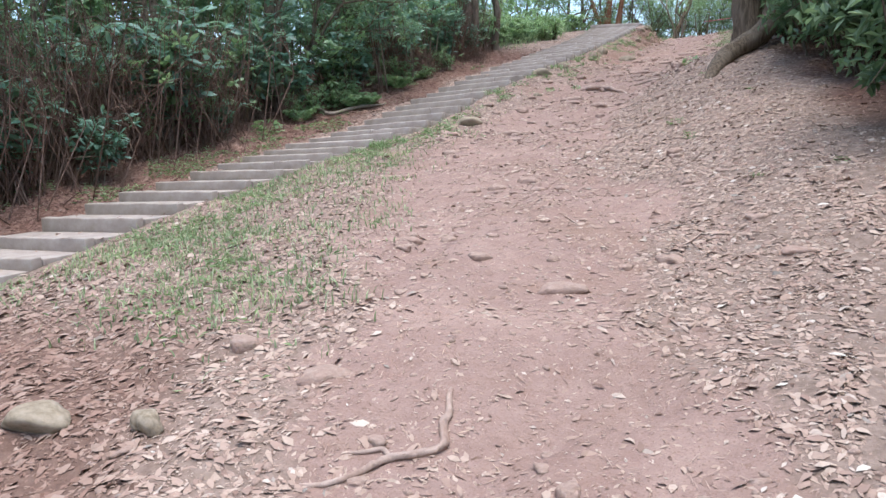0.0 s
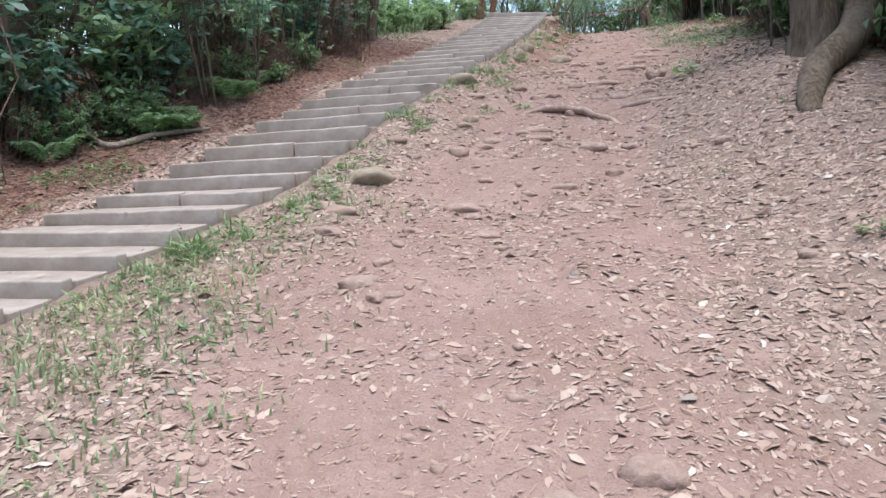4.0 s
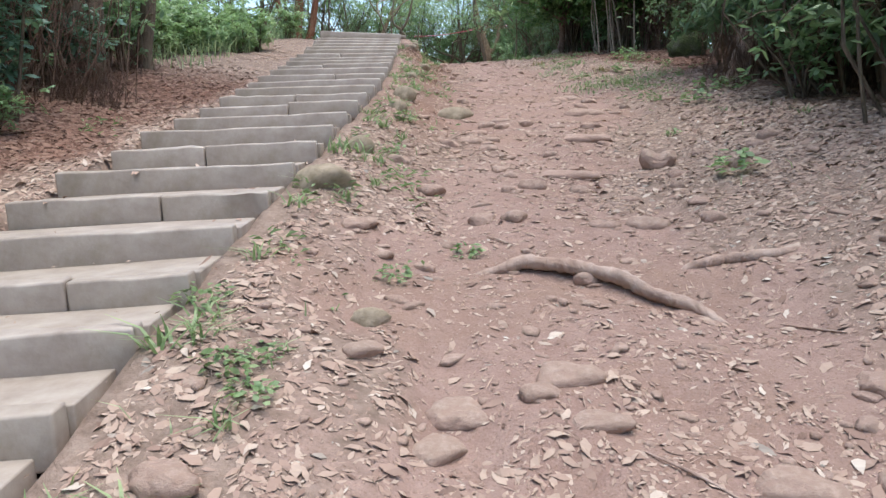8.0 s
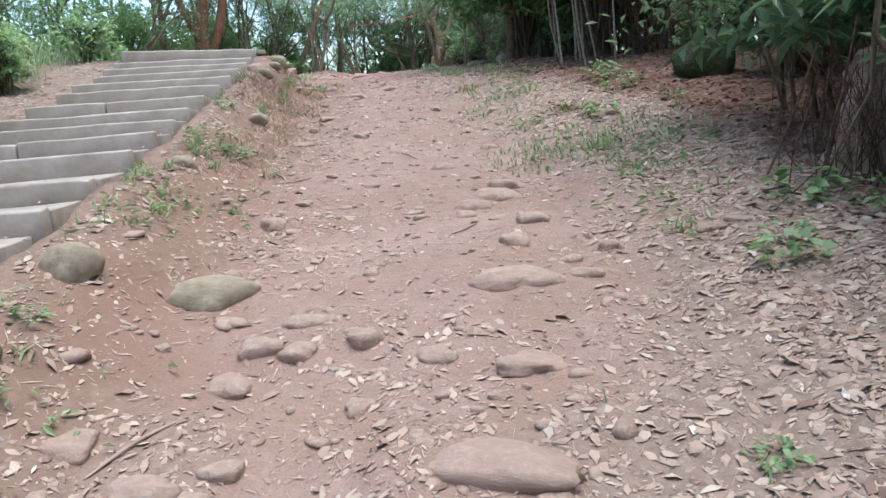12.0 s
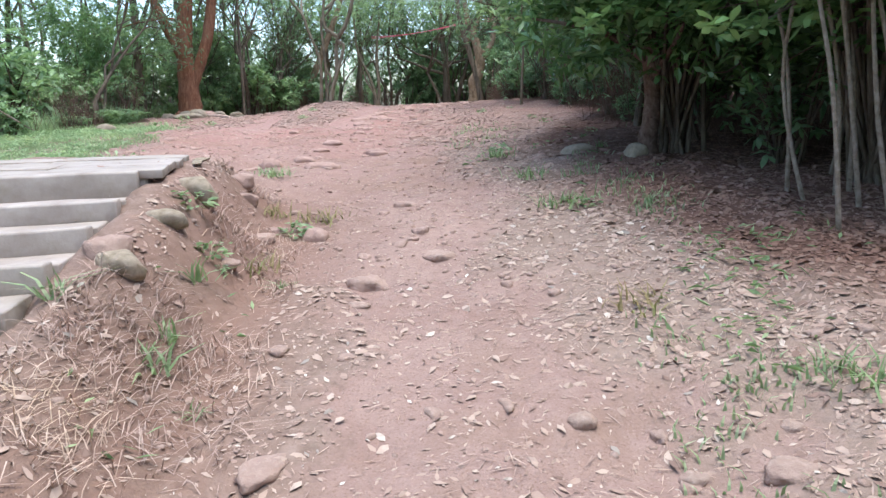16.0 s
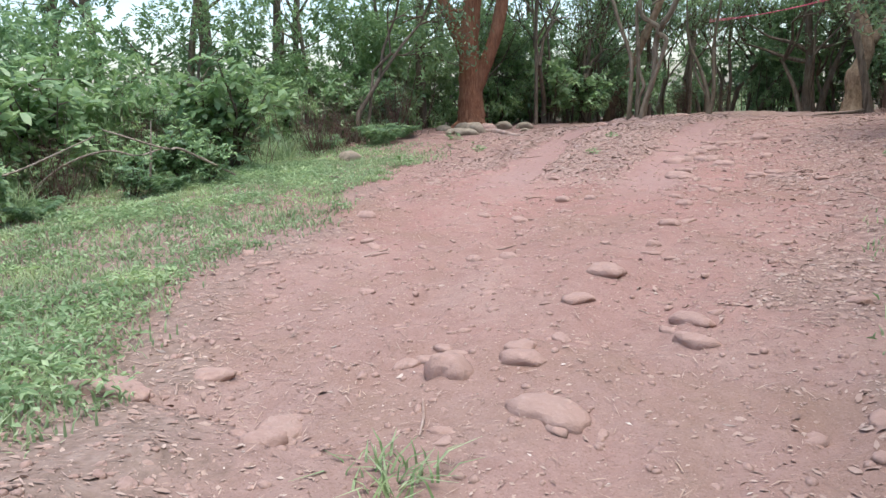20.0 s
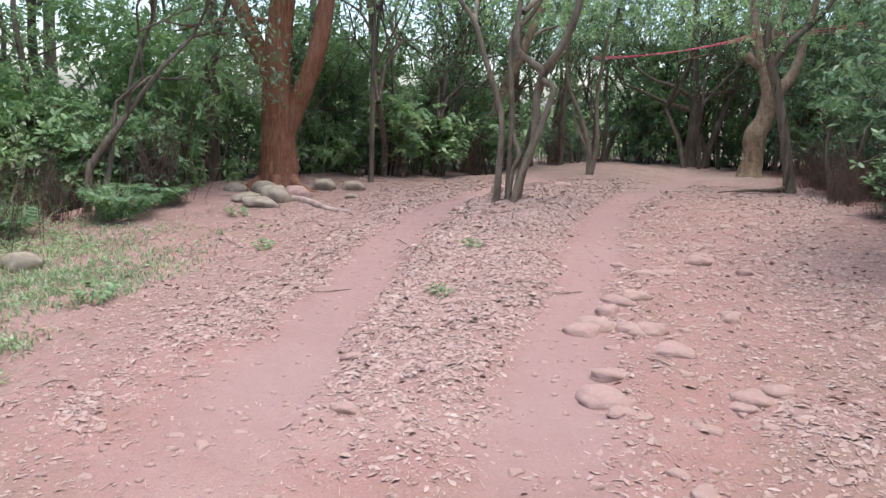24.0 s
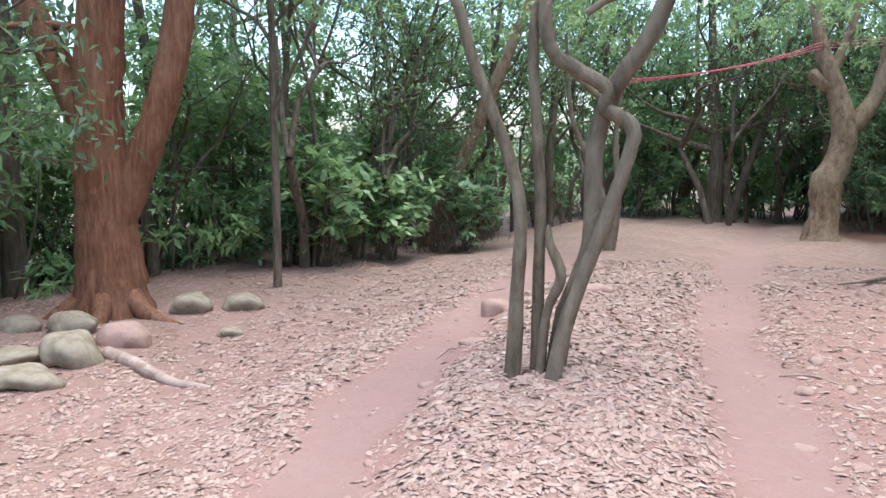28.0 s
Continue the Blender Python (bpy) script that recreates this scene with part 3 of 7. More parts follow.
def land(x, y):
    """Height of the ground without its small bumps."""
    x, y = np.asarray(x, float), np.asarray(y, float)
    c, sx = centre(y), stair_x(y)
    s = np.where(y < 1.5, np.minimum(stair_z(y), c + 0.05), stair_z(y)) - np.interp(y, [20, 22.3], [0.13, 0.05])
    s = np.where(y > 24.6, c, s)
    wide = np.interp(y, [6, 14, 20, 22], [1.6, 1.0, 0.8, 0.65])
    z = c + (s - c) * sstep(0, 1, (sx + wide - x) / (wide - 0.08))
    er = edge_r(y)
    z = z + right_bank(y) * sstep(0, 1, (x - er + 0.3) / 2.0) + np.clip(x - er - 1.5, 0, 25) * 0.03
    z = z - 0.10 * sstep(1.2, 2.8, x) * sstep(6, 3, y)
    z = z - 0.20 * sstep(-4.9, -7.0, x) * sstep(28, 33, y)
    z = z + 0.16 * np.exp(-((x - 1.9) ** 2 + (y - 11.6) ** 2) / 2.0)
    z = z + 0.10 * np.exp(-((x + 4.7) ** 2 + (y - 35.2) ** 2 * 0.25) / 0.8)
    z = z - sstep(-9.4, -15, x) * sstep(16, 24, y) * sstep(42, 34, y) * 1.8
    z = z + np.clip((-4.15 - x) * 0.16, 0, 0.4) * sstep(22, 17, y)
    z = z - 0.07 * np.exp(-(((x + 0.5 + 0.9 * (y - 11.84)) / 0.4) ** 2 + ((y - 11.84 + 0.45 * (x + 0.5)) / 0.14) ** 2))
    inside = sstep(0.0, 0.06, sx - 0.01 - x) * sstep(0.0, 0.06, x - sx + 1.5) * sstep(1.6, 1.75, y) * sstep(0.1, 0.0, y - np.where(y > 22, 23.25 + (x - sx) * 0.45, 23.25))
    return z - 0.22 * inside


def bare(x, y):
    """How bare the clay is: 1 on the trodden path, 0 under litter."""
    n = vnoise(x, y, 0.9, 3) * 0.9 + vnoise(x, y, 0.3, 4) * 0.5
    m = sstep(-0.25, 0.45, x - edge_l(y) + n) * sstep(-0.25, 0.45, edge_r(y) - x + n)
    tr = np.maximum(sstep(0.5, 0.2, np.abs(x - track_l(y)) + n * 0.3) * sstep(46, 40, y), sstep(0.6, 0.15, np.abs(x - track_r(y)) + n * 0.4))
    late = sstep(28.0, 32.5, y + 2.5 * n)
    return np.maximum(m * (1 - late) + late * np.maximum(tr * 0.6, m * 0.5 * sstep(-4.4, -3.2, x + n)), worn(x, y))


def worn(x, y):
    """The two smooth tracks that feet and wheels have worn through the clearing."""
    n = vnoise(x, y, 0.7, 55) * 0.16 + vnoise(x, y, 0.22, 56) * 0.08
    left = sstep(0.42, 0.16, np.abs(x - track_l(y)) + n) * sstep(44, 39, y)
    right = sstep(0.42, 0.1, np.abs(x - track_r(y)) + n)
    return np.maximum(left, right) * sstep(28.5, 30.5, y)


def mould_and_shade(x, y):
    """Where old leaves rot dark under the hedge beyond the steps and the bushes opposite, with their shade painted in.
    """
    n = vnoise(x, y, 0.8, 51) * 0.6
    left = sstep(-3.8, -4.4, x + n) * sstep(18.5, 16.5, y)
    right = sstep(-0.25, 0.35, x + n - mould_shade_edge(y)) * sstep(5, 8, y) * sstep(48, 45, y)
    start = 0.75 * sstep(2.4, 1.2, y) * sstep(-0.1, 0.5, edge_l(y) - x + n)
    return np.maximum(np.maximum(left, right), start)


def ground_z(x, y):
    b, w = bare(x, y), worn(x, y)
    z = land(x, y)
    z = z + 0.07 * vnoise(x, y, 1.3, 11) + (1 - 0.75 * w) * (0.045 * vnoise(x, y, 0.45, 12) + (0.034 + 0.008 * (1 - b)) * vnoise(x, y, 0.2, 13))
    near = (np.abs(np.asarray(x) + 1.5) < 6)
    z = z + near * (1 - 0.85 * w) * (0.020 * vnoise(x, y, 0.11, 14) - 0.05 * sstep(0.2, 0.45, vnoise(x * 1.3, y * 0.8, 0.55, 15)) * b)
    return z + 0.02 * (1 - b) * (np.abs(np.asarray(x)) < 40) - 0.035 * w


def gz(x, y):
    return float(ground_z(np.array([x]), np.array([y]))[0])


def spaced(lo, hi, step, far, grow=1.25):
    a = np.arange(lo, hi + step / 2, step)
    left, right, d = [], [], step
    while d < far:
        d *= grow
        left.append((left[-1] if left else lo) - d)
        right.append((right[-1] if right else hi) + d)
    return np.concatenate([left[::-1], a, right])


xs, ys = spaced(-6.6, 3.0, 0.072, 700, 1.14), spaced(-1.5, 40, 0.072, 700, 1.14)
gx, gy = np.meshgrid(xs, ys)
gh = ground_z(gx, gy)
nx, ny = len(xs), len(ys)
idx = (np.arange(ny - 1)[:, None] * nx + np.arange(nx - 1)[None]).ravel()
me = mesh_of("ground", np.stack([gx, gy, gh], -1).reshape(-1, 3), np.stack([idx, idx + 1, idx + nx + 1, idx + nx], 1), GROUND)
at = me.attributes.new("bare", 'FLOAT', 'POINT')
at.data.foreach_set("value", bare(gx, gy).ravel().astype(np.float32))
at = me.attributes.new("bank", 'FLOAT', 'POINT')
at.data.foreach_set("value", (np.exp(-((gx - stair_x(gy) - 0.5) / 0.5) ** 2) * sstep(13, 16, gy) * sstep(24.4, 23.4, gy)).ravel().astype(np.float32))
at = me.attributes.new("worn", 'FLOAT', 'POINT')
at.data.foreach_set("value", worn(gx, gy).ravel().astype(np.float32))
at = me.attributes.new("mould_shade", 'FLOAT', 'POINT')
at.data.foreach_set("value", mould_and_shade(gx, gy).ravel().astype(np.float32))
tagged(new("ground", me), "trodden red clay slope with dry leaf litter along its sides", "ground", kind="structure")


# ---- concrete stairs ----
def block(sx, sy, sz, bev=0.012, wob=0.004, seed=0):
    """A cast block with worn edges, centred on x and y, its top at z = 0."""
    r2 = random.Random(seed)
    bm = bmesh.new()
    bmesh.ops.create_cube(bm, size=1)
    for v in bm.verts:
        v.co = Vector((v.co.x * sx, v.co.y * sy, (v.co.z - 0.5) * sz))
    cuts = [e for e in bm.edges if abs(e.verts[0].co.x - e.verts[1].co.x) > 0.3]
    bmesh.ops.subdivide_edges(bm, edges=cuts, cuts=5, use_grid_fill=True)
    for v in bm.verts:
        v.co += Vector((0, r2.uniform(-wob, wob), r2.uniform(-wob, wob)))
    sharp = [e for e in bm.edges if e.is_manifold and e.calc_face_angle(0) > 0.6]
    bmesh.ops.bevel(bm, geom=sharp, offset=bev, segments=2, affect='EDGES', profile=0.6)
    for f in bm.faces:
        f.smooth = True
    return bm


WIDE = 1.5


def step_set(y):
    """Length of a step, how far it is turned and how far its far end lies lower."""
    return (float(np.interp(y, [1.7, 8, 22], [1.32, 1.42, 1.45])), float(np.interp(y, [1.7, 8, 14, 19, 22.1], [8, 8, 9, 12, 17])),
            float(np.interp(y, [1.7, 6, 9, 11, 13, 18, 22], [0.008, 0.012, 0.06, 0.08, 0.06, 0.05, 0.02])))


LANDING = pose(-2.755, 22.06, 7.292, 0.3, 0.2, 22)
staircase = thing("staircase", (0, 0, 0), "long grey-brown concrete garden steps with worn beam risers, climbing beside the trail", "staircase", kind="structure")
sr = random.Random(5)
for i, y in enumerate(STEP_Y):
    z, x = float(stair_z(y)), float(stair_x(y))
    below = float(stair_z(STEP_Y[i - 1])) if i else z - 0.12
    y2 = STEP_Y[i + 1] if i + 1 < len(STEP_Y) else y + 0.12
    long, yaw, drop = step_set(y)
    long, yaw = long + sr.uniform(-0.03, 0.03), yaw + sr.uniform(-0.8, 0.8)
    at = pose(x, y, z, 0, -math.degrees(math.atan2(drop, long)) + sr.uniform(-0.3, 0.3), yaw)
    if i == len(STEP_Y) - 1:
        at = LANDING @ pose(-0.10, 0, 0.003)
    tall = z - below + 0.07
    if i in (9, 14, 17, 20, 22, 24, 27, 28, 31, 33, 36):
        cut = sr.uniform(0.35, 0.65) * long
        spans = [(-long, cut - long - 0.004, 0.0), (cut - long + 0.004, 0, sr.uniform(-0.012, 0.014))]
    else:
        spans = [(-long, 0, 0.0)]
    for k, (a, b, dz) in enumerate(spans):
        ob = part("riser_beam", block(b - a, 0.11, tall, 0.013, 0.006, i * 3 + k), CONCRETE, staircase)
        ob.matrix_basis = at @ pose((a + b) / 2, 0.055, dz)
    if y2 - y > 0.2:
        deep = (y2 - y) * math.cos(radians(yaw))
        ob = part("tread_slab", block(long + 0.03, deep - 0.105, 0.13, 0.008, 0.003, i * 3 + 2), CONCRETE, staircase)
        ob.matrix_basis = at @ pose(-long / 2 + 0.005, 0.11 + (deep - 0.105) / 2, -0.018)
skewed = LANDING @ Matrix(((1, 0.1, 0, 0), (0, 1, 0, 0), (0, 0, 1, 0), (0, 0, 0, 1)))
rows_y = [0.115, 0.45, 0.80, 1.11, 1.41]
for k in range(4):
    a, b = rows_y[k], rows_y[k + 1]
    cut = 0.72 + 0.16 * (k < 2)
    for lo, hi in ((-1.5, cut - 1.5), (cut - 1.5, sr.uniform(-0.015, 0.01))):
        ob = part("landing_slab", block(hi - lo - 0.008, b - a - 0.006, 0.048, 0.006, 0.003, 300 + k), CONCRETE, staircase)
        ob.matrix_basis = skewed @ pose((lo + hi) / 2, (a + b) / 2, 0.004 * (k % 2) + sr.uniform(-0.003, 0.003), 0, 0, sr.uniform(-0.3, 0.3))
ob = part("landing_bed", block(1.38, 1.20, 0.3, 0.03, 0.012, 310), CONCRETE, staircase)
ob.matrix_basis = skewed @ pose(-0.79, 0.75, -0.044)


# ---- stones ----
def stone_mesh(seed, sub=3, rough=0.52):
    bm = bmesh.new()
    bmesh.ops.create_icosphere(bm, subdivisions=sub, radius=0.5)
    off = Vector((seed * 7.3, seed * 3.1, seed * 1.7))
    fr = random.Random(seed)
    facets = [Vector((fr.gauss(0, 1), fr.gauss(0, 1), fr.gauss(0, 0.8))).normalized() for k in range(6)]
    for v in bm.verts:
        n = noise.noise(v.co * 1.6 + off) * rough + noise.noise(v.co * 4.5 + off) * rough * 0.45 + noise.noise(v.co * 10 + off) * rough * 0.16
        v.co *= 1 + n
        for ax in facets:
            d = v.co.dot(ax) - 0.40
            if d > 0:
                v.co -= ax * d * 0.8
        if v.co.z > 0.32:
            v.co.z = 0.32 + (v.co.z - 0.32) * 0.45
    for f in bm.faces:
        f.smooth = True
    me = bpy.data.meshes.new("stone")
    bm.to_mesh(me)
    bm.free()
    return me


STONES = [stone_mesh(k + 1) for k in range(7)]
STONES_MOSS = [stone_mesh(k + 20) for k in range(3)]
for m in STONES:
    m.materials.append(STONE)
for m in STONES_MOSS:
    m.materials.append(MOSSY)


def stone(x, y, sx, sy, sz, turn, label, mossy=False, sunk=0.5, k=None, lift=0.0, group="stones on the trail"):
    sz = sz * (1.0 if mossy else 1.15)
    sunk = sunk + (0.04 if mossy else 0.10)
    pool = STONES_MOSS if mossy else STONES
    ob = new("stone", pool[(k if k is not None else int(abs(x * 37 + y * 91))) % len(pool)])
    ob.matrix_basis = pose(x, y, gz(x, y) + sz * (0.5 - sunk) + lift, 0, 0, turn) @ Matrix.Diagonal((sx, sy, sz, 1))
    return tagged(ob, label, "stone", group)


TAN = "rounded sandy brown stone half sunk in the red clay"
GREY = "grey-brown cobble bedded among dry leaves"
MOSS = "mossy olive-brown boulder at the edge of the steps"
for x, y, a, b, c, label in [(-1.9, 9.32, 0.40, 0.36, 0.24, "large pale grey-tan boulder half buried beside the steps"), (0.1, 24.5, 0.2, 0.2, 0.3, "upright mossy stone at the foot of a dark stem"), (-0.28, 25.2, 0.34, 0.24, 0.2, "flat mossy boulder among the old leaves")]:
    stone(x, y, a, b, c, 10, label, True, 0.5, 1, group="mossy boulders")
for row in [
    (2.11, 3.14, 0.33, 0.17, 0.13, 25, "flat oblong tan stone lying on the clay"), (2.57, 3.83, 0.22, 0.2, 0.12, 0, TAN),
    (0.36, 5.75, 0.2, 0.16, 0.1, 40, GREY), (0.62, 5.95, 0.24, 0.18, 0.13, 10, TAN), (0.18, 5.55, 0.2, 0.14, 0.1, 80, GREY), (0.85, 5.65, 0.17, 0.14, 0.1, 15, TAN),
    (-1.21, 10.85, 0.26, 0.24, 0.12, 0, TAN), (-0.81, 11.02, 0.3, 0.2, 0.15, 30, GREY), (-0.92, 10.9, 0.16, 0.14, 0.1, 0, TAN),
    (1.39, 3.4, 0.2, 0.14, 0.08, 0, TAN), (0.41, 3.08, 0.22, 0.18, 0.1, 20, TAN), (-0.12, 2.9, 0.13, 0.11, 0.1, 0, GREY), (-0.65, 3.3, 0.11, 0.1, 0.1, 0, TAN), (0.48, 3.96, 0.12, 0.1, 0.08, 0, GREY), (0.62, 3.72, 0.2, 0.1, 0.07, 15, TAN),
    (-0.94, 8.9, 0.3, 0.22, 0.13, 10, "broad grey-brown stone sunk level with the clay"), (-1.75, 8.48, 0.27, 0.18, 0.14, 35, GREY), (-0.77, 8.62, 0.16, 0.13, 0.11, 0, GREY), (-1.59, 7.98, 0.22, 0.15, 0.1, 0, GREY), (-1.06, 8.15, 0.15, 0.12, 0.09, 0, TAN),
    (-1.18, 12.8, 0.18, 0.15, 0.13, 0, TAN), (-0.98, 12.84, 0.2, 0.15, 0.13, 60, GREY),
    (-1.39, 10.2, 0.2, 0.16, 0.13, 10, TAN), (-0.17, 10.45, 0.3, 0.2, 0.16, -12, "dark brown hump of rock in a clay hollow"), (-0.72, 10.75, 0.26, 0.13, 0.1, 15, TAN), (0.1, 9.76, 0.2, 0.16, 0.12, 30, GREY), (-2.0, 10.2, 0.22, 0.16, 0.13, 0, TAN),
    (-1.6, 11.1, 0.18, 0.12, 0.09, 20, TAN), (-0.95, 9.6, 0.14, 0.11, 0.08, 0, TAN), (-0.53, 13.98, 0.54, 0.2, 0.15, -4, "long low pinkish sandstone slab across the trail"), (-0.84, 13.58, 0.2, 0.16, 0.16, 10, GREY), (-0.5, 13.64, 0.18, 0.14, 0.13, -20, TAN),
    (-0.98, 13.5, 0.17, 0.15, 0.12, 0, TAN), (0.23, 13.88, 0.16, 0.12, 0.11, 25, TAN), (0.16, 13.5, 0.14, 0.13, 0.13, 0, "pale upright cobble among dry leaves"), (-1.0, 13.92, 0.15, 0.11, 0.1, 0, GREY), (0.48, 14.27, 0.11, 0.1, 0.1, 0, TAN),
    (0.72, 13.78, 0.2, 0.15, 0.13, 15, GREY), (-1.82, 13.84, 0.2, 0.16, 0.13, 0, GREY), (-1.55, 13.38, 0.24, 0.2, 0.13, 40, TAN), (-0.62, 14.86, 0.14, 0.1, 0.1, 0, TAN), (-0.19, 12.78, 0.26, 0.2, 0.16, 0, TAN), (-0.44, 12.8, 0.2, 0.15, 0.11, 0, TAN),
    (0.17, 12.68, 0.17, 0.14, 0.15, 0, "olive-brown faceted cobble at the litter's edge"), (0.98, 14.2, 0.2, 0.16, 0.17, 0, GREY), (0.82, 13.98, 0.16, 0.12, 0.12, 0, TAN), (-1.27, 15.82, 0.2, 0.18, 0.13, 0, GREY), (-1.2, 16.02, 0.2, 0.13, 0.12, 20, GREY),
    (-1.04, 16.2, 0.26, 0.11, 0.09, 8, GREY), (-0.8, 16.06, 0.2, 0.13, 0.11, -15, GREY), (-0.5, 15.9, 0.17, 0.13, 0.1, 0, TAN), (0.33, 16.82, 0.15, 0.11, 0.1, 0, TAN), (0.16, 16.55, 0.2, 0.1, 0.1, 10, TAN), (-0.14, 15.78, 0.3, 0.2, 0.1, 0, TAN),
    (-0.26, 15.25, 0.52, 0.24, 0.16, -8, "long low sandstone slab worn smooth by feet"), (-0.15, 16.5, 0.46, 0.24, 0.16, 5, "low worn sandstone hump across the path"),
    (-1.16, 15.0, 0.22, 0.15, 0.14, -20, TAN), (-1.51, 14.95, 0.2, 0.17, 0.15, 0, GREY), (-1.33, 15.16, 0.23, 0.15, 0.13, 15, TAN),
    (-0.2, 17.9, 0.36, 0.24, 0.16, -15, "worn tan rock in the middle of the gully"), (-0.35, 17.65, 0.26, 0.18, 0.16, 20, TAN), (-0.12, 18.15, 0.3, 0.2, 0.14, 0, TAN),
    (-0.55, 18.5, 0.2, 0.16, 0.14, 0, TAN), (-0.02, 17.3, 0.2, 0.16, 0.12, 0, GREY), (-0.72, 20.82, 0.11, 0.1, 0.09, 0, "small dark loose stone on bare clay"),
    (-2.14, 22.86, 0.19, 0.19, 0.19, 0, "pale egg-shaped cobble on the bank"), (-2.42, 22.95, 0.16, 0.1, 0.09, 0, TAN), (-2.33, 26.4, 0.26, 0.12, 0.1, -20, TAN), (-2.93, 26.95, 0.26, 0.2, 0.13, 0, "broad pale stone level with the clay"), (-1.68, 22.1, 0.26, 0.2, 0.13, 0, TAN), (-1.66, 23.55, 0.2, 0.14, 0.09, 0, TAN), (-3.2, 25.43, 0.24, 0.17, 0.2, 0, "brown hump-backed stone with a shaded hollow"),
    (-2.93, 25.64, 0.22, 0.15, 0.12, 0, TAN), (-2.65, 25.2, 0.36, 0.22, 0.12, -10, "broad flat tan stone in the clay"), (-4.3, 24.55, 0.42, 0.18, 0.13, 12, "long flat grey stone by the lawn"),
    (-3.57, 24.75, 0.24, 0.18, 0.11, 0, TAN), (-3.45, 24.5, 0.17, 0.14, 0.1, 0, GREY), (-2.26, 26.11, 0.26, 0.13, 0.1, -15, TAN), (-3.4, 25.6, 0.14, 0.1, 0.08, 0, TAN),
    (-3.54, 31.69, 0.27, 0.19, 0.16, 0, "brown loose rock by the foot track"), (-3.23, 31.75, 0.25, 0.15, 0.13, -25, TAN), (-2.94, 31.5, 0.28, 0.22, 0.13, 0, TAN),
    (-2.52, 31.05, 0.3, 0.24, 0.15, 0, TAN), (-3.26, 31.04, 0.28, 0.16, 0.12, 0, TAN), (-3.28, 30.72, 0.32, 0.26, 0.16, 0, TAN), (-3.36, 32.3, 0.27, 0.13, 0.12, -15, TAN),
    (-2.78, 33.7, 0.25, 0.18, 0.14, 0, TAN), (-5.36, 36.9, 0.3, 0.28, 0.3, 0, "dark red-brown round rock beside the slender stems"), (-4.63, 37.65, 0.3, 0.17, 0.16, 10, GREY), (-5.33, 35.8, 0.22, 0.14, 0.1, 0, MOSS),
    (-4.1, 28.35, 0.17, 0.14, 0.12, 0, TAN), (-5.3, 27.85, 0.22, 0.16, 0.12, 0, TAN), (-3.05, 29.45, 0.13, 0.1, 0.1, 0, TAN), (-3.78, 29.3, 0.14, 0.1, 0.1, 0, TAN), (-4.45, 30.1, 0.16, 0.1, 0.09, 0, TAN),
    (-2.67, 21.33, 0.2, 0.16, 0.16, 0, "pale rounded cobble on the bank"), (-3.9, 27.12, 0.13, 0.11, 0.09, 0, TAN), (-4.03, 28.24, 0.13, 0.11, 0.1, 20, TAN), (-3.77, 27.38, 0.17, 0.12, 0.09, -10, TAN), (-2.86, 28.3, 0.17, 0.14, 0.12, 0, TAN),
    (-2.85, 27.75, 0.12, 0.1, 0.09, 40, TAN), (-4.4, 28.3, 0.14, 0.1, 0.07, 0, GREY), (-2.9, 29.1, 0.17, 0.13, 0.12, 0, TAN), (-4.0, 29.15, 0.14, 0.12, 0.1, 0, TAN), (-3.2, 33.1, 0.28, 0.2, 0.13, 15, TAN), (-2.53, 35.15, 0.22, 0.16, 0.13, 0, TAN),
    (-2.29, 35.25, 0.17, 0.14, 0.12, 0, TAN), (-3.45, 33.35, 0.16, 0.12, 0.08, 0, TAN), (-2.6, 32.4, 0.18, 0.14, 0.1, 30, TAN),
]:
    stone(*row)
for row in [(-2.16, 12.8, 0.38, 0.24, 0.27, 20), (-2.1, 13.82, 0.2, 0.18, 0.24, 0), (-1.62, 11.38, 0.18, 0.14, 0.14, 0), (-1.56, 16.5, 0.42, 0.3, 0.24, 5), (-2.08, 16.28, 0.26, 0.22, 0.26, 0),
            (-2.06, 15.55, 0.2, 0.2, 0.22, 0), (-2.68, 22.32, 0.22, 0.19, 0.22, 0), (-2.62, 21.8, 0.19, 0.12, 0.13, 25), (-2.58, 21.25, 0.2, 0.15, 0.16, 0), (-2.2, 19.6, 0.18, 0.16, 0.16, 0), (-2.2, 17.9, 0.16, 0.14, 0.16, 0)]:
    stone(*row, MOSS, True, 0.44)
for row in [(-7.95, 35.3, 0.4, 0.36, 0.36, 0), (-8.5, 36.0, 0.44, 0.3, 0.26, -15), (-7.9, 35.8, 0.38, 0.3, 0.28, 20), (-8.08, 36.9, 0.36, 0.28, 0.26, 0), (-7.7, 37.1, 0.36, 0.24, 0.24, 10), (-8.95, 35.95, 0.34, 0.28, 0.24, 0),
            (-7.9, 34.85, 0.46, 0.3, 0.2, 10), (-8.3, 35.2, 0.4, 0.26, 0.16, 40), (-7.35, 36.3, 0.2, 0.14, 0.12, 0)]:
    stone(*row, "yellow-brown mossy rock piled round the red-barked tree", row[2] != 0.38, 0.26, group="rocks round the red tree")
for x, y, a, b, c, turn in [(-2.81, 33.6, 0.24, 0.18, 0.16, 10), (-3.26, 32.4, 0.24, 0.18, 0.17, 40), (-3.42, 32.1, 0.17, 0.15, 0.15, 0), (-3.46, 31.8, 0.3, 0.22, 0.2, 15), (-3.1, 31.8, 0.24, 0.2, 0.17, 70), (-3.1, 33.2, 0.26, 0.12, 0.1, 8), (-2.43, 33.4, 0.2, 0.14, 0.12, 0), (-2.6, 32.3, 0.16, 0.13, 0.12, 30), (-2.3, 34.6, 0.2, 0.14, 0.12, 50)]:
    stone(x, y, a, b, c, turn, "smooth tan cobble beside the worn track")
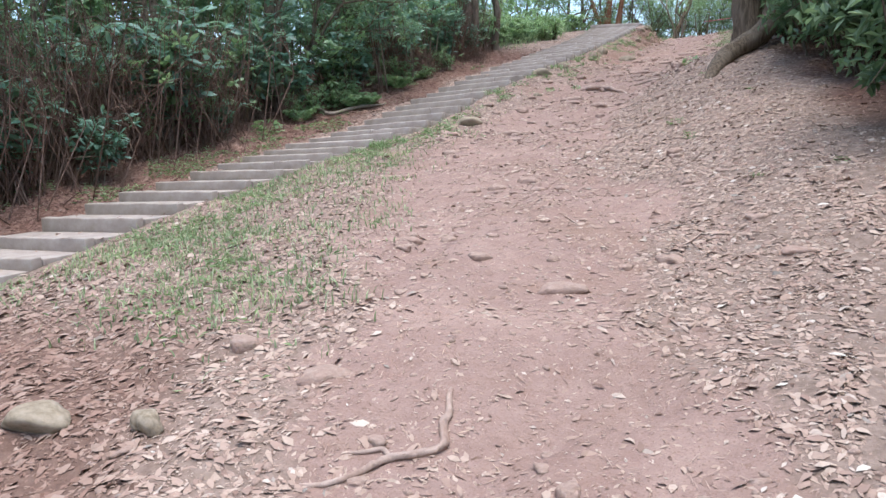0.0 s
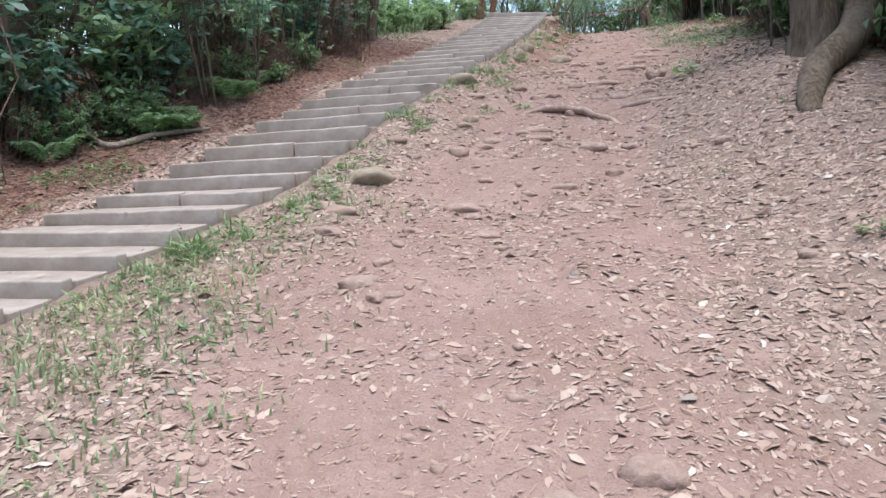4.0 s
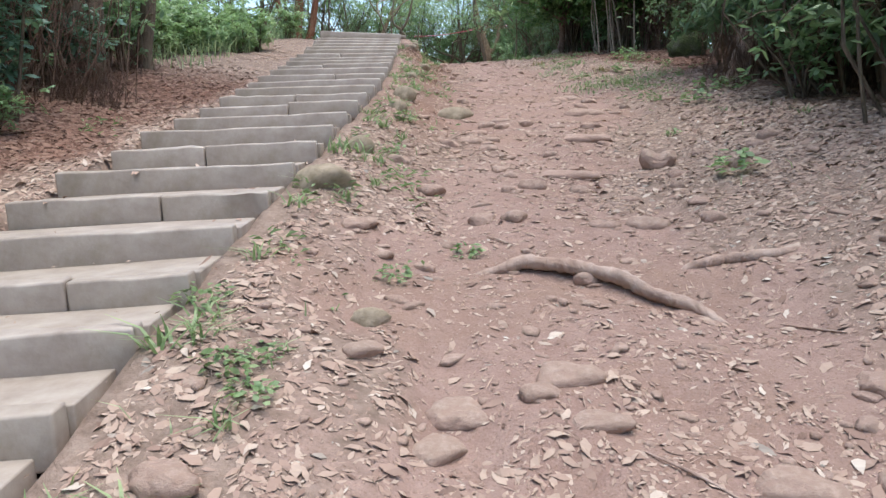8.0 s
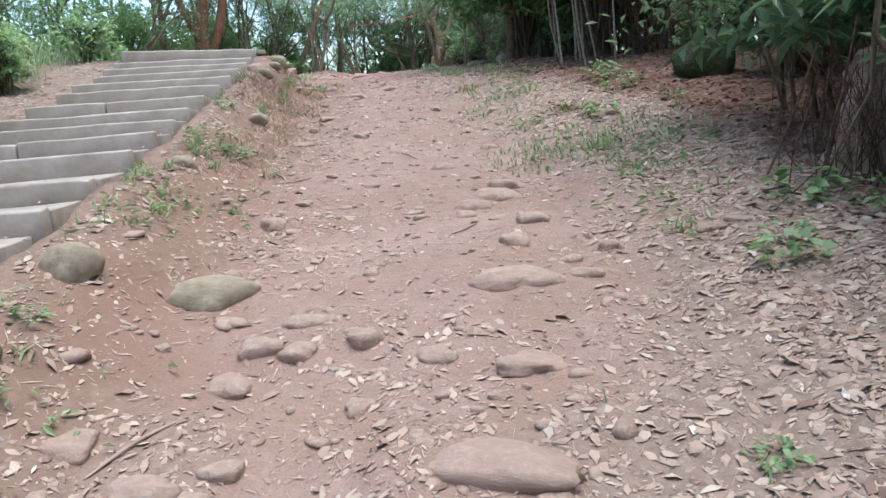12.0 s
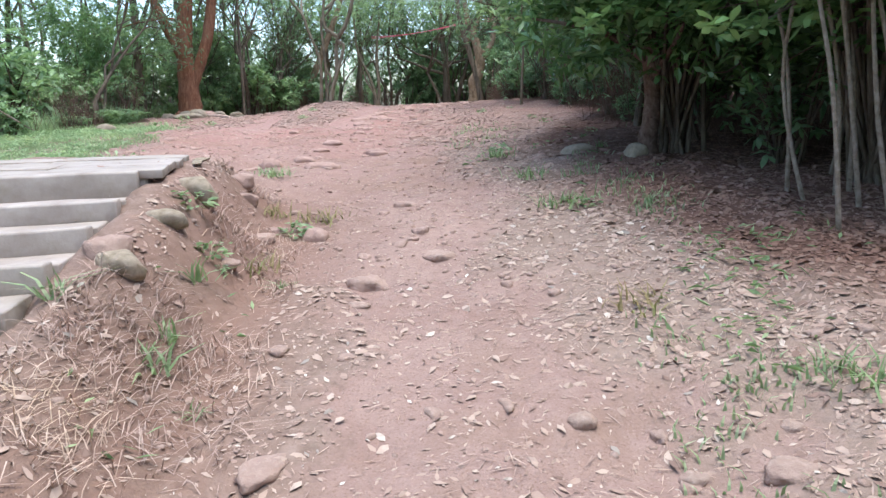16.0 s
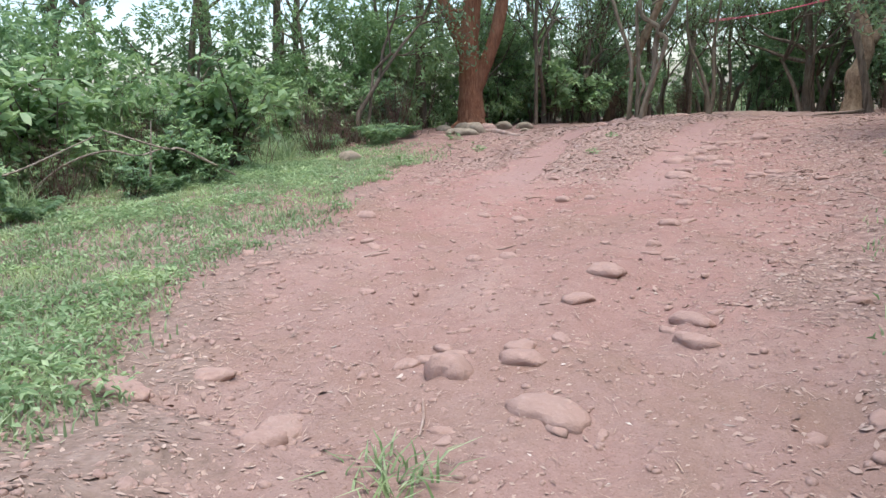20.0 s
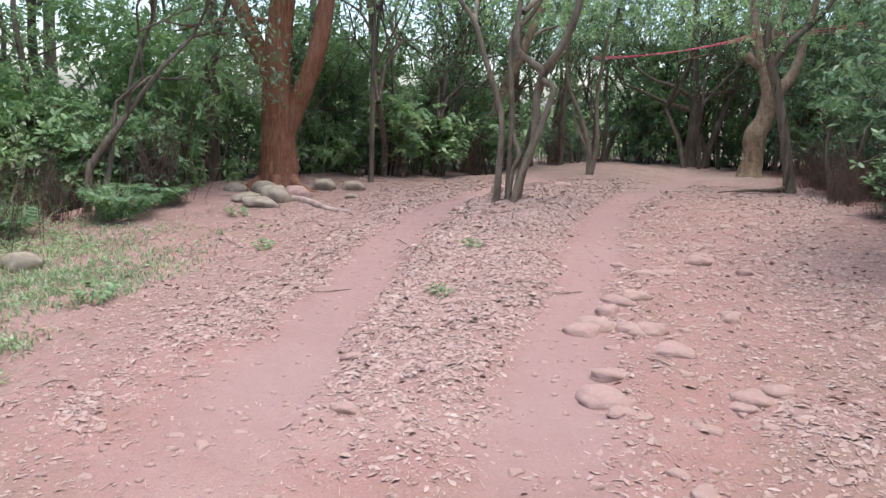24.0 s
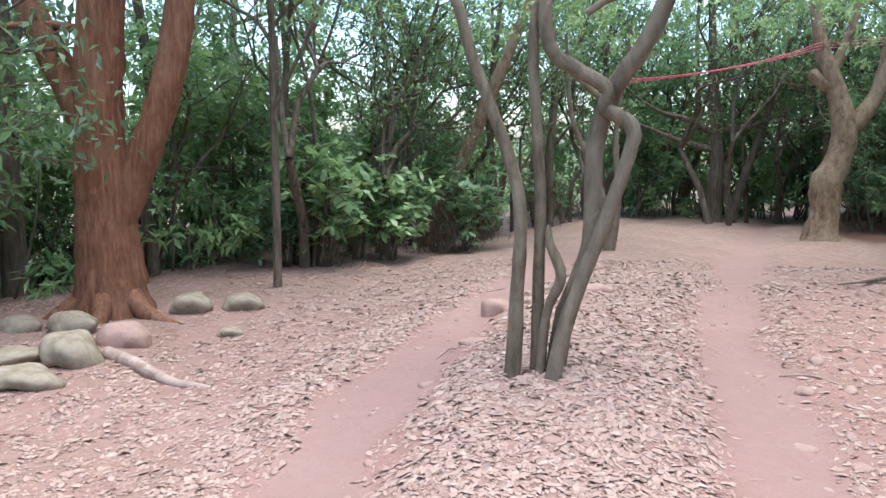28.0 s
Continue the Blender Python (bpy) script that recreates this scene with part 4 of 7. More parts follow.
for row in [(-8.3, 31.8, 0.36, 0.3, 0.26, 0), (1.05, 0.95, 0.16, 0.12, 0.14, 0), (0.5, 0.8, 0.38, 0.2, 0.16, 0)]:
    stone(*row, "large dark boulder with green moss at the wood's edge", True, 0.3, group="boulders at the wood's edge")
ob = stone(1.88, 20.5, 0.68, 0.5, 0.6, 20, "dark boulder covered in green moss under the bushes", True, 0.3, group="boulders at the wood's edge")
ob.data = ob.data.copy()
ob.data.materials[0] = MOSS_GREEN
for row in [(-2.97, 23.08, 0.24, 0.06, 0.03, 108, "pale broken strip of mortar along the landing's edge"), (-3.06, 23.38, 0.14, 0.09, 0.03, 80, "pale broken strip of mortar along the landing's edge")]:
    stone(*row, True, 0.4, lift=0.015, group="lumps by the landing")
for row in [(-2.86, 23.5, 0.3, 0.16, 0.12, 150), (-2.7, 23.2, 0.2, 0.12, 0.1, 30), (-2.45, 22.7, 0.16, 0.12, 0.08, 0)]:
    stone(*row, "crumbling clod of red earth on the bank", group="lumps by the landing")
heart = stone_mesh(62, 4, 0.16)
for v in heart.vertices:
    x, z = v.co.x, v.co.z
    v.co.x = x * (0.62 + 0.62 * (z + 0.5))
    v.co.z = z * 1.1 - (0.20 * math.exp(-(x / 0.14) ** 2) if z > 0.05 else 0.0)
heart.materials.append(STONE)
ob = new("stone", heart)
ob.matrix_basis = pose(0.16, 14.2, gz(0.16, 14.2) + 0.05, 0, 0, -6) @ Matrix.Diagonal((0.31, 0.22, 0.22, 1))
tagged(ob, "heart-shaped grey-brown rock standing on litter", "stone", "stones on the trail")
srr = random.Random(11)
for k in range(230):
    y = srr.uniform(0.5, 37)
    x = srr.uniform(float(edge_l(y)) - 0.3, float(edge_r(y)) + 0.9) if y < 29 else srr.uniform(-3.7, -1.7)
    if y > 26 and srr.random() < 0.3 or x < stair_x(y) + 0.15 and y < 23.6:
        continue
    s = 0.06 + 0.13 * srr.random() ** 2 * (0.8 if y > 20 else 1.0)
    stone(x, y, s * srr.uniform(1, 1.6), s, s * srr.uniform(0.45, 0.8), srr.uniform(0, 180), srr.choice([TAN, GREY]), False, 0.5, srr.randrange(7))
pv, pf, base = [], [], 0
proto = stone_mesh(40, 1, 0.6)
pc = np.array([v.co for v in proto.vertices])
pfa = np.array([p.vertices[:] for p in proto.polygons])
npb = 9000
py = np.where(rng.uniform(0, 1, npb) < 0.5, rng.uniform(0, 39, npb), rng.uniform(22, 34, npb))
px = edge_l(py) - 0.6 + rng.uniform(0, 1, npb) * (edge_r(py) - edge_l(py) + 1.6)
keep = (px > stair_x(py) + 0.1) | (py > 23.6)
px, py = px[keep], py[keep]
pz = ground_z(px, py)
for x, y, z in zip(px, py, pz):
    s = 0.008 + 0.046 * rng.uniform(0, 1) ** 2.4
    c, d = math.cos(x * 77), math.sin(x * 77)
    q = pc * s * np.array([1.3, 1.0, 0.7])
    pv.append(np.stack([q[:, 0] * c - q[:, 1] * d + x, q[:, 0] * d + q[:, 1] * c + y, q[:, 2] + z], 1))
    pf.append(pfa + base)
    base += len(pc)
shapes = []
for k in range(5):
    proto = stone_mesh(41 + k, 2, 0.9)
    shapes.append(np.array([v.co for v in proto.vertices]))
pfa = np.array([p.vertices[:] for p in proto.polygons])
cy = np.concatenate([rng.uniform(8, 18.5, 700), rng.uniform(0.5, 8, 220), rng.uniform(18.5, 34, 160), rng.uniform(24.5, 36, 420)])
cx = edge_l(cy) - 0.5 + rng.uniform(0, 1, len(cy)) * (edge_r(cy) - edge_l(cy) + 1.9)
keep = (cx > stair_x(cy) + 0.15) | (cy > 23.6)
cx, cy = cx[keep], cy[keep]
for x, y, z in zip(cx, cy, ground_z(cx, cy)):
    s = 0.03 + 0.075 * rng.uniform(0, 1) ** 2
    c, d = math.cos(x * 91), math.sin(x * 91)
    pc = shapes[rng.integers(5)]
    q = pc * s * np.array([rng.uniform(1.0, 1.7), 1.0, rng.uniform(0.5, 0.8)])
    pv.append(np.stack([q[:, 0] * c - q[:, 1] * d + x, q[:, 0] * d + q[:, 1] * c + y, q[:, 2] + z - 0.12 * s], 1))
    pf.append(pfa + base)
    base += len(pc)
stuff("pebbles", mesh_of("pebbles", np.concatenate(pv), np.concatenate(pf), STONE), "small brown pebbles strewn over the red clay", "pebbles")


# ---- shrubs, saplings and trees ----
def rand_dirs(n, r2, flat=0.0):
    d = r2.normal(0, 1, (n, 3))
    d[:, 2] *= 1 - flat
    return d / np.linalg.norm(d, axis=1)[:, None]


def whorl_shrub(name, seed, tall, spread, tips, per, length, width, leaf, label, category, low=0.08, bend=0.3, stalks=9):
    """A shrub of thin arching stems whose twig ends carry whorls of leaves."""
    r2 = np.random.default_rng(seed)
    ob = thing(name, (0, 0, -40), label, category)
    stems, ends = [], []
    for k in range(stalks):
        a, l = r2.uniform(0, 6.283), r2.uniform(0.2, 1.0)
        top = np.array([math.cos(a) * spread * l * 0.7, math.sin(a) * spread * l * 0.7, tall * r2.uniform(0.6, 0.95)])
        midp = top * np.array([0.35, 0.35, 0.5]) + r2.normal(0, 0.08, 3)
        stems.append([(r2.normal(0, 0.07), r2.normal(0, 0.07), -0.15, 0.022), (*midp, 0.015), (*top, 0.005)])
        ends.append((midp, top))
    T = []
    for k in range(tips):
        m, t = ends[r2.integers(len(ends))]
        f = r2.uniform(0.0, 1.0)
        p = m + (t - m) * f + rand_dirs(1, r2, 0.3)[0] * spread * r2.uniform(0.1, 0.55)
        p[2] = max(p[2], tall * low * r2.uniform(0.5, 1.3))
        T.append(p)
        if k % 4 == 0 and stalks > 4:
            q = m + (t - m) * f
            stems.append([(*q, 0.008), (*((p + q) / 2 + r2.normal(0, 0.03, 3)), 0.006), (*p, 0.003)])
    T = np.array(T)
    n = tips * per
    base = np.repeat(T, per, 0)
    ang = np.tile(np.linspace(0, 2 * np.pi, per, endpoint=False), tips) + np.repeat(r2.uniform(0, 6, tips), per)
    aim = np.stack([np.cos(ang), np.sin(ang), r2.uniform(-0.35, 0.7, n)], 1) + np.repeat(r2.normal(0, 0.35, (tips, 3)), per, 0)
    base = base + np.repeat(rand_dirs(tips, r2), per, 0) * 0.01 + np.array([0, 0, 1]) * r2.uniform(-0.05, 0.03, (n, 1))
    if stalks > 4:
        part("woody_stem", tube_mesh("woody_stem", stems, BARK_GREY, 4, 0.05, seed, 1), None, ob)
    else:
        for k, st in enumerate(stems):
            part("stem", tube_mesh("stem", [st], BARK_GREY, 6, 0.05, seed + k, 3), None, ob)
    part("foliage", oval_leaf_mesh("foliage", base, aim, length * r2.uniform(0.65, 1.25, n), width * r2.uniform(0.7, 1.2, n), leaf, 0.15, bend, seed), None, ob)
    return ob


def cloud_tips(r2, n, blobs):
    """Points on the skins and insides of several uneven clumps (x, y, z, radius)."""
    w = np.array([b[3] ** 2 for b in blobs])
    pick = r2.choice(len(blobs), n, p=w / w.sum())
    c = np.array([b[:3] for b in blobs])[pick]
    r = np.array([b[3] for b in blobs])[pick]
    d = rand_dirs(n, r2)
    return c + d * (r * r2.uniform(0.35, 1.05, n) ** 0.6)[:, None], d


def sprays(r2, n, blobs, per=8):
    """Leaf bases and directions: whorls of leaves on the twig ends of several uneven clumps."""
    p, d = cloud_tips(r2, n // per, blobs)
    k = len(p)
    axis = d * 0.6 + rand_dirs(k, r2) * 0.45 + np.array([0, 0, 0.5])
    axis /= np.linalg.norm(axis, axis=1)[:, None] + 1e-9
    u = np.cross(axis, rand_dirs(k, r2))
    u /= np.linalg.norm(u, axis=1)[:, None] + 1e-9
    v = np.cross(axis, u)
    ang = (np.tile(np.arange(per) * 2.4, k) + np.repeat(r2.uniform(0, 6.28, k), per))[:, None]
    axis, u, v, p = (np.repeat(q, per, 0) for q in (axis, u, v, p))
    aim = axis * r2.uniform(-0.25, 0.85, (k * per, 1)) + np.cos(ang) * u + np.sin(ang) * v
    return p + axis * r2.uniform(-0.09, 0.02, (k * per, 1)), aim


def wood_tree(name, seed, tall, bole, rad, crown, n, length, width, leaf, barkm, label, limbs=7, category="tree"):
    """A forest tree: a crooked tapering bole, forking limbs and a broken crown of leaf sprays."""
    r2 = np.random.default_rng(seed)
    ob = thing(name, (0, 0, -40), label, category)
    lean = r2.normal(0, 0.05 * tall, 2)
    pts = []
    for f in (-0.03, 0.03, 0.2, 0.4, 0.6, 0.8, 1.0):
        w = r2.normal(0, 0.022 * tall, 2)
        pts.append((lean[0] * f + w[0] * (f > 0.1), lean[1] * f + w[1] * (f > 0.1), tall * f, rad * (1.35 if f < 0.1 else 1.0) * (1 - 0.78 * max(f, 0))))
    stems, blobs = [pts], []
    for k in range(limbs):
        f = bole + (1 - bole) * k / limbs + r2.uniform(-0.04, 0.04)
        i = min(int(np.interp(f, [-0.03, 0.03, 0.2, 0.4, 0.6, 0.8, 1.0], range(7))), 5)
        p = np.array(pts[i][:3]) + (np.array(pts[i + 1][:3]) - np.array(pts[i][:3])) * 0.5
        a = k * 2.4 + r2.uniform(-0.5, 0.5)
        out = crown * r2.uniform(0.6, 1.1)
        e = p + np.array([math.cos(a) * out, math.sin(a) * out, tall * r2.uniform(0.06, 0.22)])
        h = p * 0.45 + e * 0.55 + r2.normal(0, 0.12, 3) + np.array([0, 0, 0.15])
        rr = rad * 0.42 * (1 - 0.5 * f)
        stems.append([(*p, rr), (*h, rr * 0.6), (*e, rr * 0.2)])
        for s in range(2):
            t = h + (e - h) * r2.uniform(0, 0.8) + rand_dirs(1, r2, 0.2)[0] * crown * 0.4
            stems.append([(*h, rr * 0.35), (*((h + t) / 2 + r2.normal(0, 0.06, 3)), rr * 0.22), (*t, rr * 0.08)])
            blobs.append((*t, crown * r2.uniform(0.22, 0.4)))
        blobs.append((*e, crown * r2.uniform(0.3, 0.5)))
    blobs.append((*pts[-1][:3], crown * 0.45))
    p, aim = sprays(r2, n, blobs)
    n = len(p)
    part("trunk", tube_mesh("trunk", stems, barkm, 7, 0.07, seed, 3), None, ob)
    part("crown", leaf_mesh("crown", p, aim, length * r2.uniform(0.6, 1.3, n), width * r2.uniform(0.7, 1.2, n), leaf, 0.2, 0.2, seed), None, ob)
    return ob


def thicket(name, seed, tall, spread, n, length, width, leaf, label, stems_n=13, low=0.3, category="bush", oval=False, thick=1.0):
    """A dense bush on many dark, nearly bare stems, its leaves in uneven clumps above."""
    r2 = np.random.default_rng(seed)
    ob = thing(name, (0, 0, -40), label, category)
    stems, blobs = [], []
    for k in range(stems_n):
        a, l = r2.uniform(0, 6.283), r2.uniform(0.1, 1.0) ** 0.7
        b = np.array([math.cos(a) * l * spread * 0.55, math.sin(a) * l * spread * 0.55, -0.15])
        t = np.array([b[0] * 1.6 + r2.normal(0, 0.2), b[1] * 1.6 + r2.normal(0, 0.2), tall * r2.uniform(0.55, 1.0)])
        h = (b + t) / 2 + r2.normal(0, 0.22, 3)
        stems.append([(*b, r2.uniform(0.010, 0.024) * thick), (*((b + h) / 2 + r2.normal(0, 0.09, 3)), 0.014 * thick), (*h, 0.011 * thick), (*t, 0.003)])
        u = h + rand_dirs(1, r2)[0] * 0.5
        stems.append([(*h, 0.009), (*((h + u) / 2 + r2.normal(0, 0.05, 3)), 0.006), (*u, 0.003)])
        blobs.append((*t, spread * r2.uniform(0.18, 0.36)))
        for q in range(2):
            s = b + (t - b) * r2.uniform(low, 0.7) + rand_dirs(1, r2, 0.5)[0] * spread * 0.3
            blobs.append((*s, spread * r2.uniform(0.12, 0.28)))
    p, aim = sprays(r2, n, blobs, 7)
    n = len(p)
    p[:, 2] = np.where(p[:, 2] < low * tall * 0.6, low * tall * 0.6 + np.abs(p[:, 2]) * 0.3, p[:, 2])
    part("woody_stem", tube_mesh("woody_stem", stems, BARK_GREY, 4, 0.05, seed, 1), None, ob)
    shape = oval_leaf_mesh if oval else leaf_mesh
    part("foliage", shape("foliage", p, aim, length * r2.uniform(0.6, 1.3, n), width * r2.uniform(0.7, 1.2, n), leaf, 0.2, 0.25, seed), None, ob)
    return ob


def fern(name, seed, tall, fronds, leaf, label):
    r2 = np.random.default_rng(seed)
    ob = thing(name, (0, 0, -40), label, "fern")
    at, aim, ln, stems = [], [], [], []
    for k in range(fronds):
        a = k * 2.4 + r2.uniform(-0.3, 0.3)
        L = tall * r2.uniform(0.75, 1.25)
        o = np.array([math.cos(a), math.sin(a), 0])
        sd = np.array([-math.sin(a), math.cos(a), 0])
        P = [o * L * 0.75 * f + np.array([0, 0, L * (1.25 * f - 0.75 * f * f)]) for f in np.linspace(0, 1, 15)]
        stems.append([(*P[0], 0.006), (*P[5], 0.005), (*P[10], 0.004), (*P[14], 0.002)])
        for i in range(2, 15):
            f = i / 14
            w = L * 0.30 * math.sin(math.pi * min(1, f * 0.95 + 0.05)) + 0.02
            for s in (1, -1):
                at.append(P[i])
                aim.append(sd * s + o * 0.45 - np.array([0, 0, 0.15]))
                ln.append(w)
    part("rib", tube_mesh("rib", stems, LEAF_MID, 3, 0.0, seed, 2), None, ob)
    part("fronds", leaf_mesh("fronds", np.array(at), np.array(aim), np.array(ln), np.array(ln) * 0.28, leaf, 0.05, 0.2, seed), None, ob)
    return ob


def put(proto, spots, group, r2, smin=0.8, smax=1.25, sink=0.05):
    for x, y in spots:
        s = r2.uniform(smin, smax)
        if math.hypot(x + 8.72, y - 36.72) < 1.5 or math.hypot(x + 7.6, y - 35.4) < 1.6:
            continue
        m = pose(x, y, gz(x, y) - sink, r2.uniform(-4, 4), r2.uniform(-4, 4), r2.uniform(0, 360)) @ Matrix.Diagonal((s, s, s * r2.uniform(0.9, 1.12), 1))
        c = copy_thing(proto, m)
        c["group"] = group


def gone(ob):
    for o in (*ob.children_recursive, ob):
        bpy.data.objects.remove(o)


def strip(r2, edge, y0, y1, step, depth, jit=0.4):
    """Spots along a wood's edge: edge(y) gives x, depth(s) how far in from it."""
    out, y = [], y0
    while y < y1:
        out.append((float(edge(y)) + depth() + r2.uniform(-jit, jit) * 0.4, y + r2.uniform(-jit, jit)))
        y += step * r2.uniform(0.75, 1.25)
    return out


wr = random.Random(21)
WHORL = whorl_shrub("whorled_shrub", 31, 1.7, 0.9, 62, 8, 0.20, 0.075, LEAF_BLUE, "glossy blue-green shrub with whorls of long leaves", "shrub", 0.25)
WHORL2 = whorl_shrub("whorled_shrub", 32, 1.4, 0.8, 85, 7, 0.15, 0.06, LEAF_MID, "leafy green shrub with whorled leaves on thin stems", "shrub")
BRIGHT = whorl_shrub("bright_shrub", 33, 1.45, 0.8, 130, 7, 0.16, 0.07, LEAF_BRIGHT, "bright green sunlit shrub with broad leaves", "shrub")
SAPLING = whorl_shrub("sapling", 34, 2.8, 0.6, 46, 7, 0.16, 0.055, LEAF_BLUE, "thin bare-stemmed sapling with leaf tufts at its top", "sapling", 0.45, 0.3, 3)
THICK = thicket("dark_bush", 41, 2.8, 1.4, 3300, 0.15, 0.06, LEAF_DARK, "tall dark green bush on many bare stems", 15)
THICK2 = thicket("dark_bush", 42, 3.6, 1.7, 3300, 0.18, 0.072, LEAF_MID, "airy green woodland bush on thin tangled stems", 14, 0.12)
THICK3 = thicket("green_bush", 43, 2.4, 1.4, 3500, 0.14, 0.058, LEAF_BRIGHT, "rounded leafy green bush on thin stems", 12, 0.05)
GLOSSY = whorl_shrub("glossy_bush", 44, 3.1, 1.9, 1150, 8, 0.135, 0.05, LEAF_GLOSS, "large glossy-leaved bush overhanging the trail on dark stems", "bush", 0.3, 0.25, 30)
TREE_A = wood_tree("wood_tree", 51, 8.5, 0.38, 0.13, 2.2, 3600, 0.15, 0.07, LEAF_MID, BARK_GREY, "slender grey-barked woodland tree with an open crown")
TREE_B = wood_tree("wood_tree", 52, 10.0, 0.42, 0.17, 2.6, 3800, 0.17, 0.08, LEAF_DARK, BARK_GREY, "tall dark woodland tree with a broken crown")
TREE_C = wood_tree("wood_tree", 53, 6.5, 0.3, 0.08, 1.8, 3000, 0.13, 0.06, LEAF_BRIGHT, BARK_OLIVE, "young light green woodland tree with crooked stems")
def brush(name, seed, tall, spread, n, label):
    """A tangle of bare brown twigs and old vines."""
    r2 = np.random.default_rng(seed)
    ob = thing(name, (0, 0, -40), label, "brushwood")
    stems = []
    for k in range(n):
        b = np.array([*r2.normal(0, spread * 0.4, 2), -0.1])
        t = b + np.array([*r2.normal(0, spread * 0.5, 2), tall * r2.uniform(0.4, 1.0)])
        h = (b + t) / 2 + r2.normal(0, 0.18, 3)
        stems.append([(*b, 0.009), (*h, 0.007), (*t, 0.003)])
        for q in range(2):
            p = h + (t - h) * r2.uniform(0, 0.9)
            u = p + rand_dirs(1, r2)[0] * r2.uniform(0.2, 0.6)
            stems.append([(*p, 0.005), (*((p + u) / 2 + r2.normal(0, 0.06, 3)), 0.004), (*u, 0.002)])
    part("twig_tangle", tube_mesh("twig_tangle", stems, TWIG, 3, 0.0, seed, 1), None, ob)
    return ob


BRUSH = brush("brushwood", 71, 2.2, 0.85, 70, "tangle of bare brown twigs and dead vines")
def reed(name, seed, tall, n, label):
    """A clump of long arching grass blades."""
    r2 = np.random.default_rng(seed)
    ob = thing(name, (0, 0, -40), label, "grass clump")
    d = r2.normal(0, 0.14, (n, 2))
    part("foliage", blade_mesh("foliage", np.stack([d[:, 0], d[:, 1], np.zeros(n) - 0.02], 1), tall, 0.016, 0.75, GRASS, seed), None, ob)
    return ob


REED = reed("tall_grass_clump", 75, 0.65, 110, "clump of tall arching grey-green grass blades")
def branchy(name, seed, tall, rad, n, leaf, label):
    """A crooked small tree of many forking grey branches with thin foliage."""
    r2 = np.random.default_rng(seed)
    ob = thing(name, (0, 0, -40), label, "tree")
    stems, tips = [], []

    def grow(p, d, length, r, level):
        q = p + d * length * 0.5 + r2.normal(0, 0.07 * length, 3)
        e = p + d * length + r2.normal(0, 0.10 * length, 3)
        stems.append([(*p, r), (*q, r * 0.85), (*e, r * 0.66)])
        if level == 0:
            tips.append(e)
            return
        for k in range(2 if level > 2 else 3):
            nd2 = d + rand_dirs(1, r2, 0.3)[0] * r2.uniform(0.55, 1.0) + np.array([0, 0, 0.12])
            nd2 /= np.linalg.norm(nd2)
            grow(e if k < 2 else q, nd2, length * r2.uniform(0.6, 0.85), r * 0.62, level - 1)
    for k in range(2):
        d = np.array([*r2.normal(0, 0.28, 2), 1.0])
        grow(np.array([*r2.normal(0, 0.08, 2), -0.12]), d / np.linalg.norm(d), tall * 0.36, rad * (1.0 - 0.3 * k), 4)
    part("trunk", tube_mesh("trunk", stems, BARK_GREY, 5, 0.06, seed, 1), None, ob)
    t = np.array(tips)
    p = t[r2.integers(len(t), size=n)] + rand_dirs(n, r2) * r2.uniform(0.02, 0.4, (n, 1))
    aim = rand_dirs(n, r2) - np.array([0, 0, 0.2])
    part("crown", leaf_mesh("crown", p, aim, 0.10 * r2.uniform(0.6, 1.3, n), 0.045 * r2.uniform(0.7, 1.2, n), leaf, 0.2, 0.2, seed), None, ob)
    return ob


TWISTY = branchy("crooked_tree", 77, 4.2, 0.07, 1500, LEAF_MID, "crooked grey-stemmed tree with tangled bare branches")
TWISTY2 = branchy("crooked_tree", 78, 3.4, 0.05, 1100, LEAF_DARK, "thin grey tree of forking twisted branches")
FERN = fern("fern", 61, 0.75, 12, LEAF_MID, "bright green fern with arching fronds")

left_edge = table([-90, -4, 3, 6, 10, 13, 17.5, 60], [-6.0, -5.6, -5.3, -5.4, -5.5, -5.3, -5.4, -5.4], 0.8)
back_left = table([-90, 17, 19, 24, 28, 31, 34, 36, 38, 40, 42, 44, 47, 60], [-6.0, -6.4, -7.6, -9.0, -9.2, -9.6, -9.6, -9.2, -8.7, -8.0, -6.9, -6.0, -5.0, -4], 0.5)

LEFT, RIGHT, HIGH, BACK = "shrubs along the steps", "bushes along the trail", "plants round the clearing", "far woodland"
put(BRUSH, strip(wr, left_edge, -3, 18, 1.4, lambda: wr.uniform(-1.1, 0.0)), LEFT, wr, 0.7, 1.3)
put(BRUSH, strip(wr, right_edge, 3, 42, 1.6, lambda: wr.uniform(0.1, 0.8)), RIGHT, wr, 0.4, 0.75)
put(BRUSH, strip(wr, back_left, 24, 46, 1.5, lambda: wr.uniform(-0.3, 0.5)), HIGH, wr, 0.4, 0.7)
put(WHORL, strip(wr, left_edge, -3, 17, 2.4, lambda: wr.uniform(-0.5, 0.1)), LEFT, wr, 0.7, 1.3)
put(WHORL2, strip(wr, left_edge, 6.5, 17.5, 1.5, lambda: wr.uniform(-1.0, 0.0)), LEFT, wr, 0.6, 1.3)
put(BRUSH, strip(wr, left_edge, -3, 7.5, 0.55, lambda: wr.uniform(-0.9, 0.0)), LEFT, wr, 0.8, 1.3)
put(SAPLING, strip(wr, left_edge, -3, 18, 1.0, lambda: wr.uniform(-1.6, 0.0)), LEFT, wr)
put(THICK2, strip(wr, left_edge, -4, 17.5, 1.9, lambda: wr.uniform(-4.0, -2.8)), LEFT, wr)
put(THICK, strip(wr, left_edge, -6, 17.5, 1.7, lambda: wr.uniform(-4.4, -3.0)), LEFT, wr)
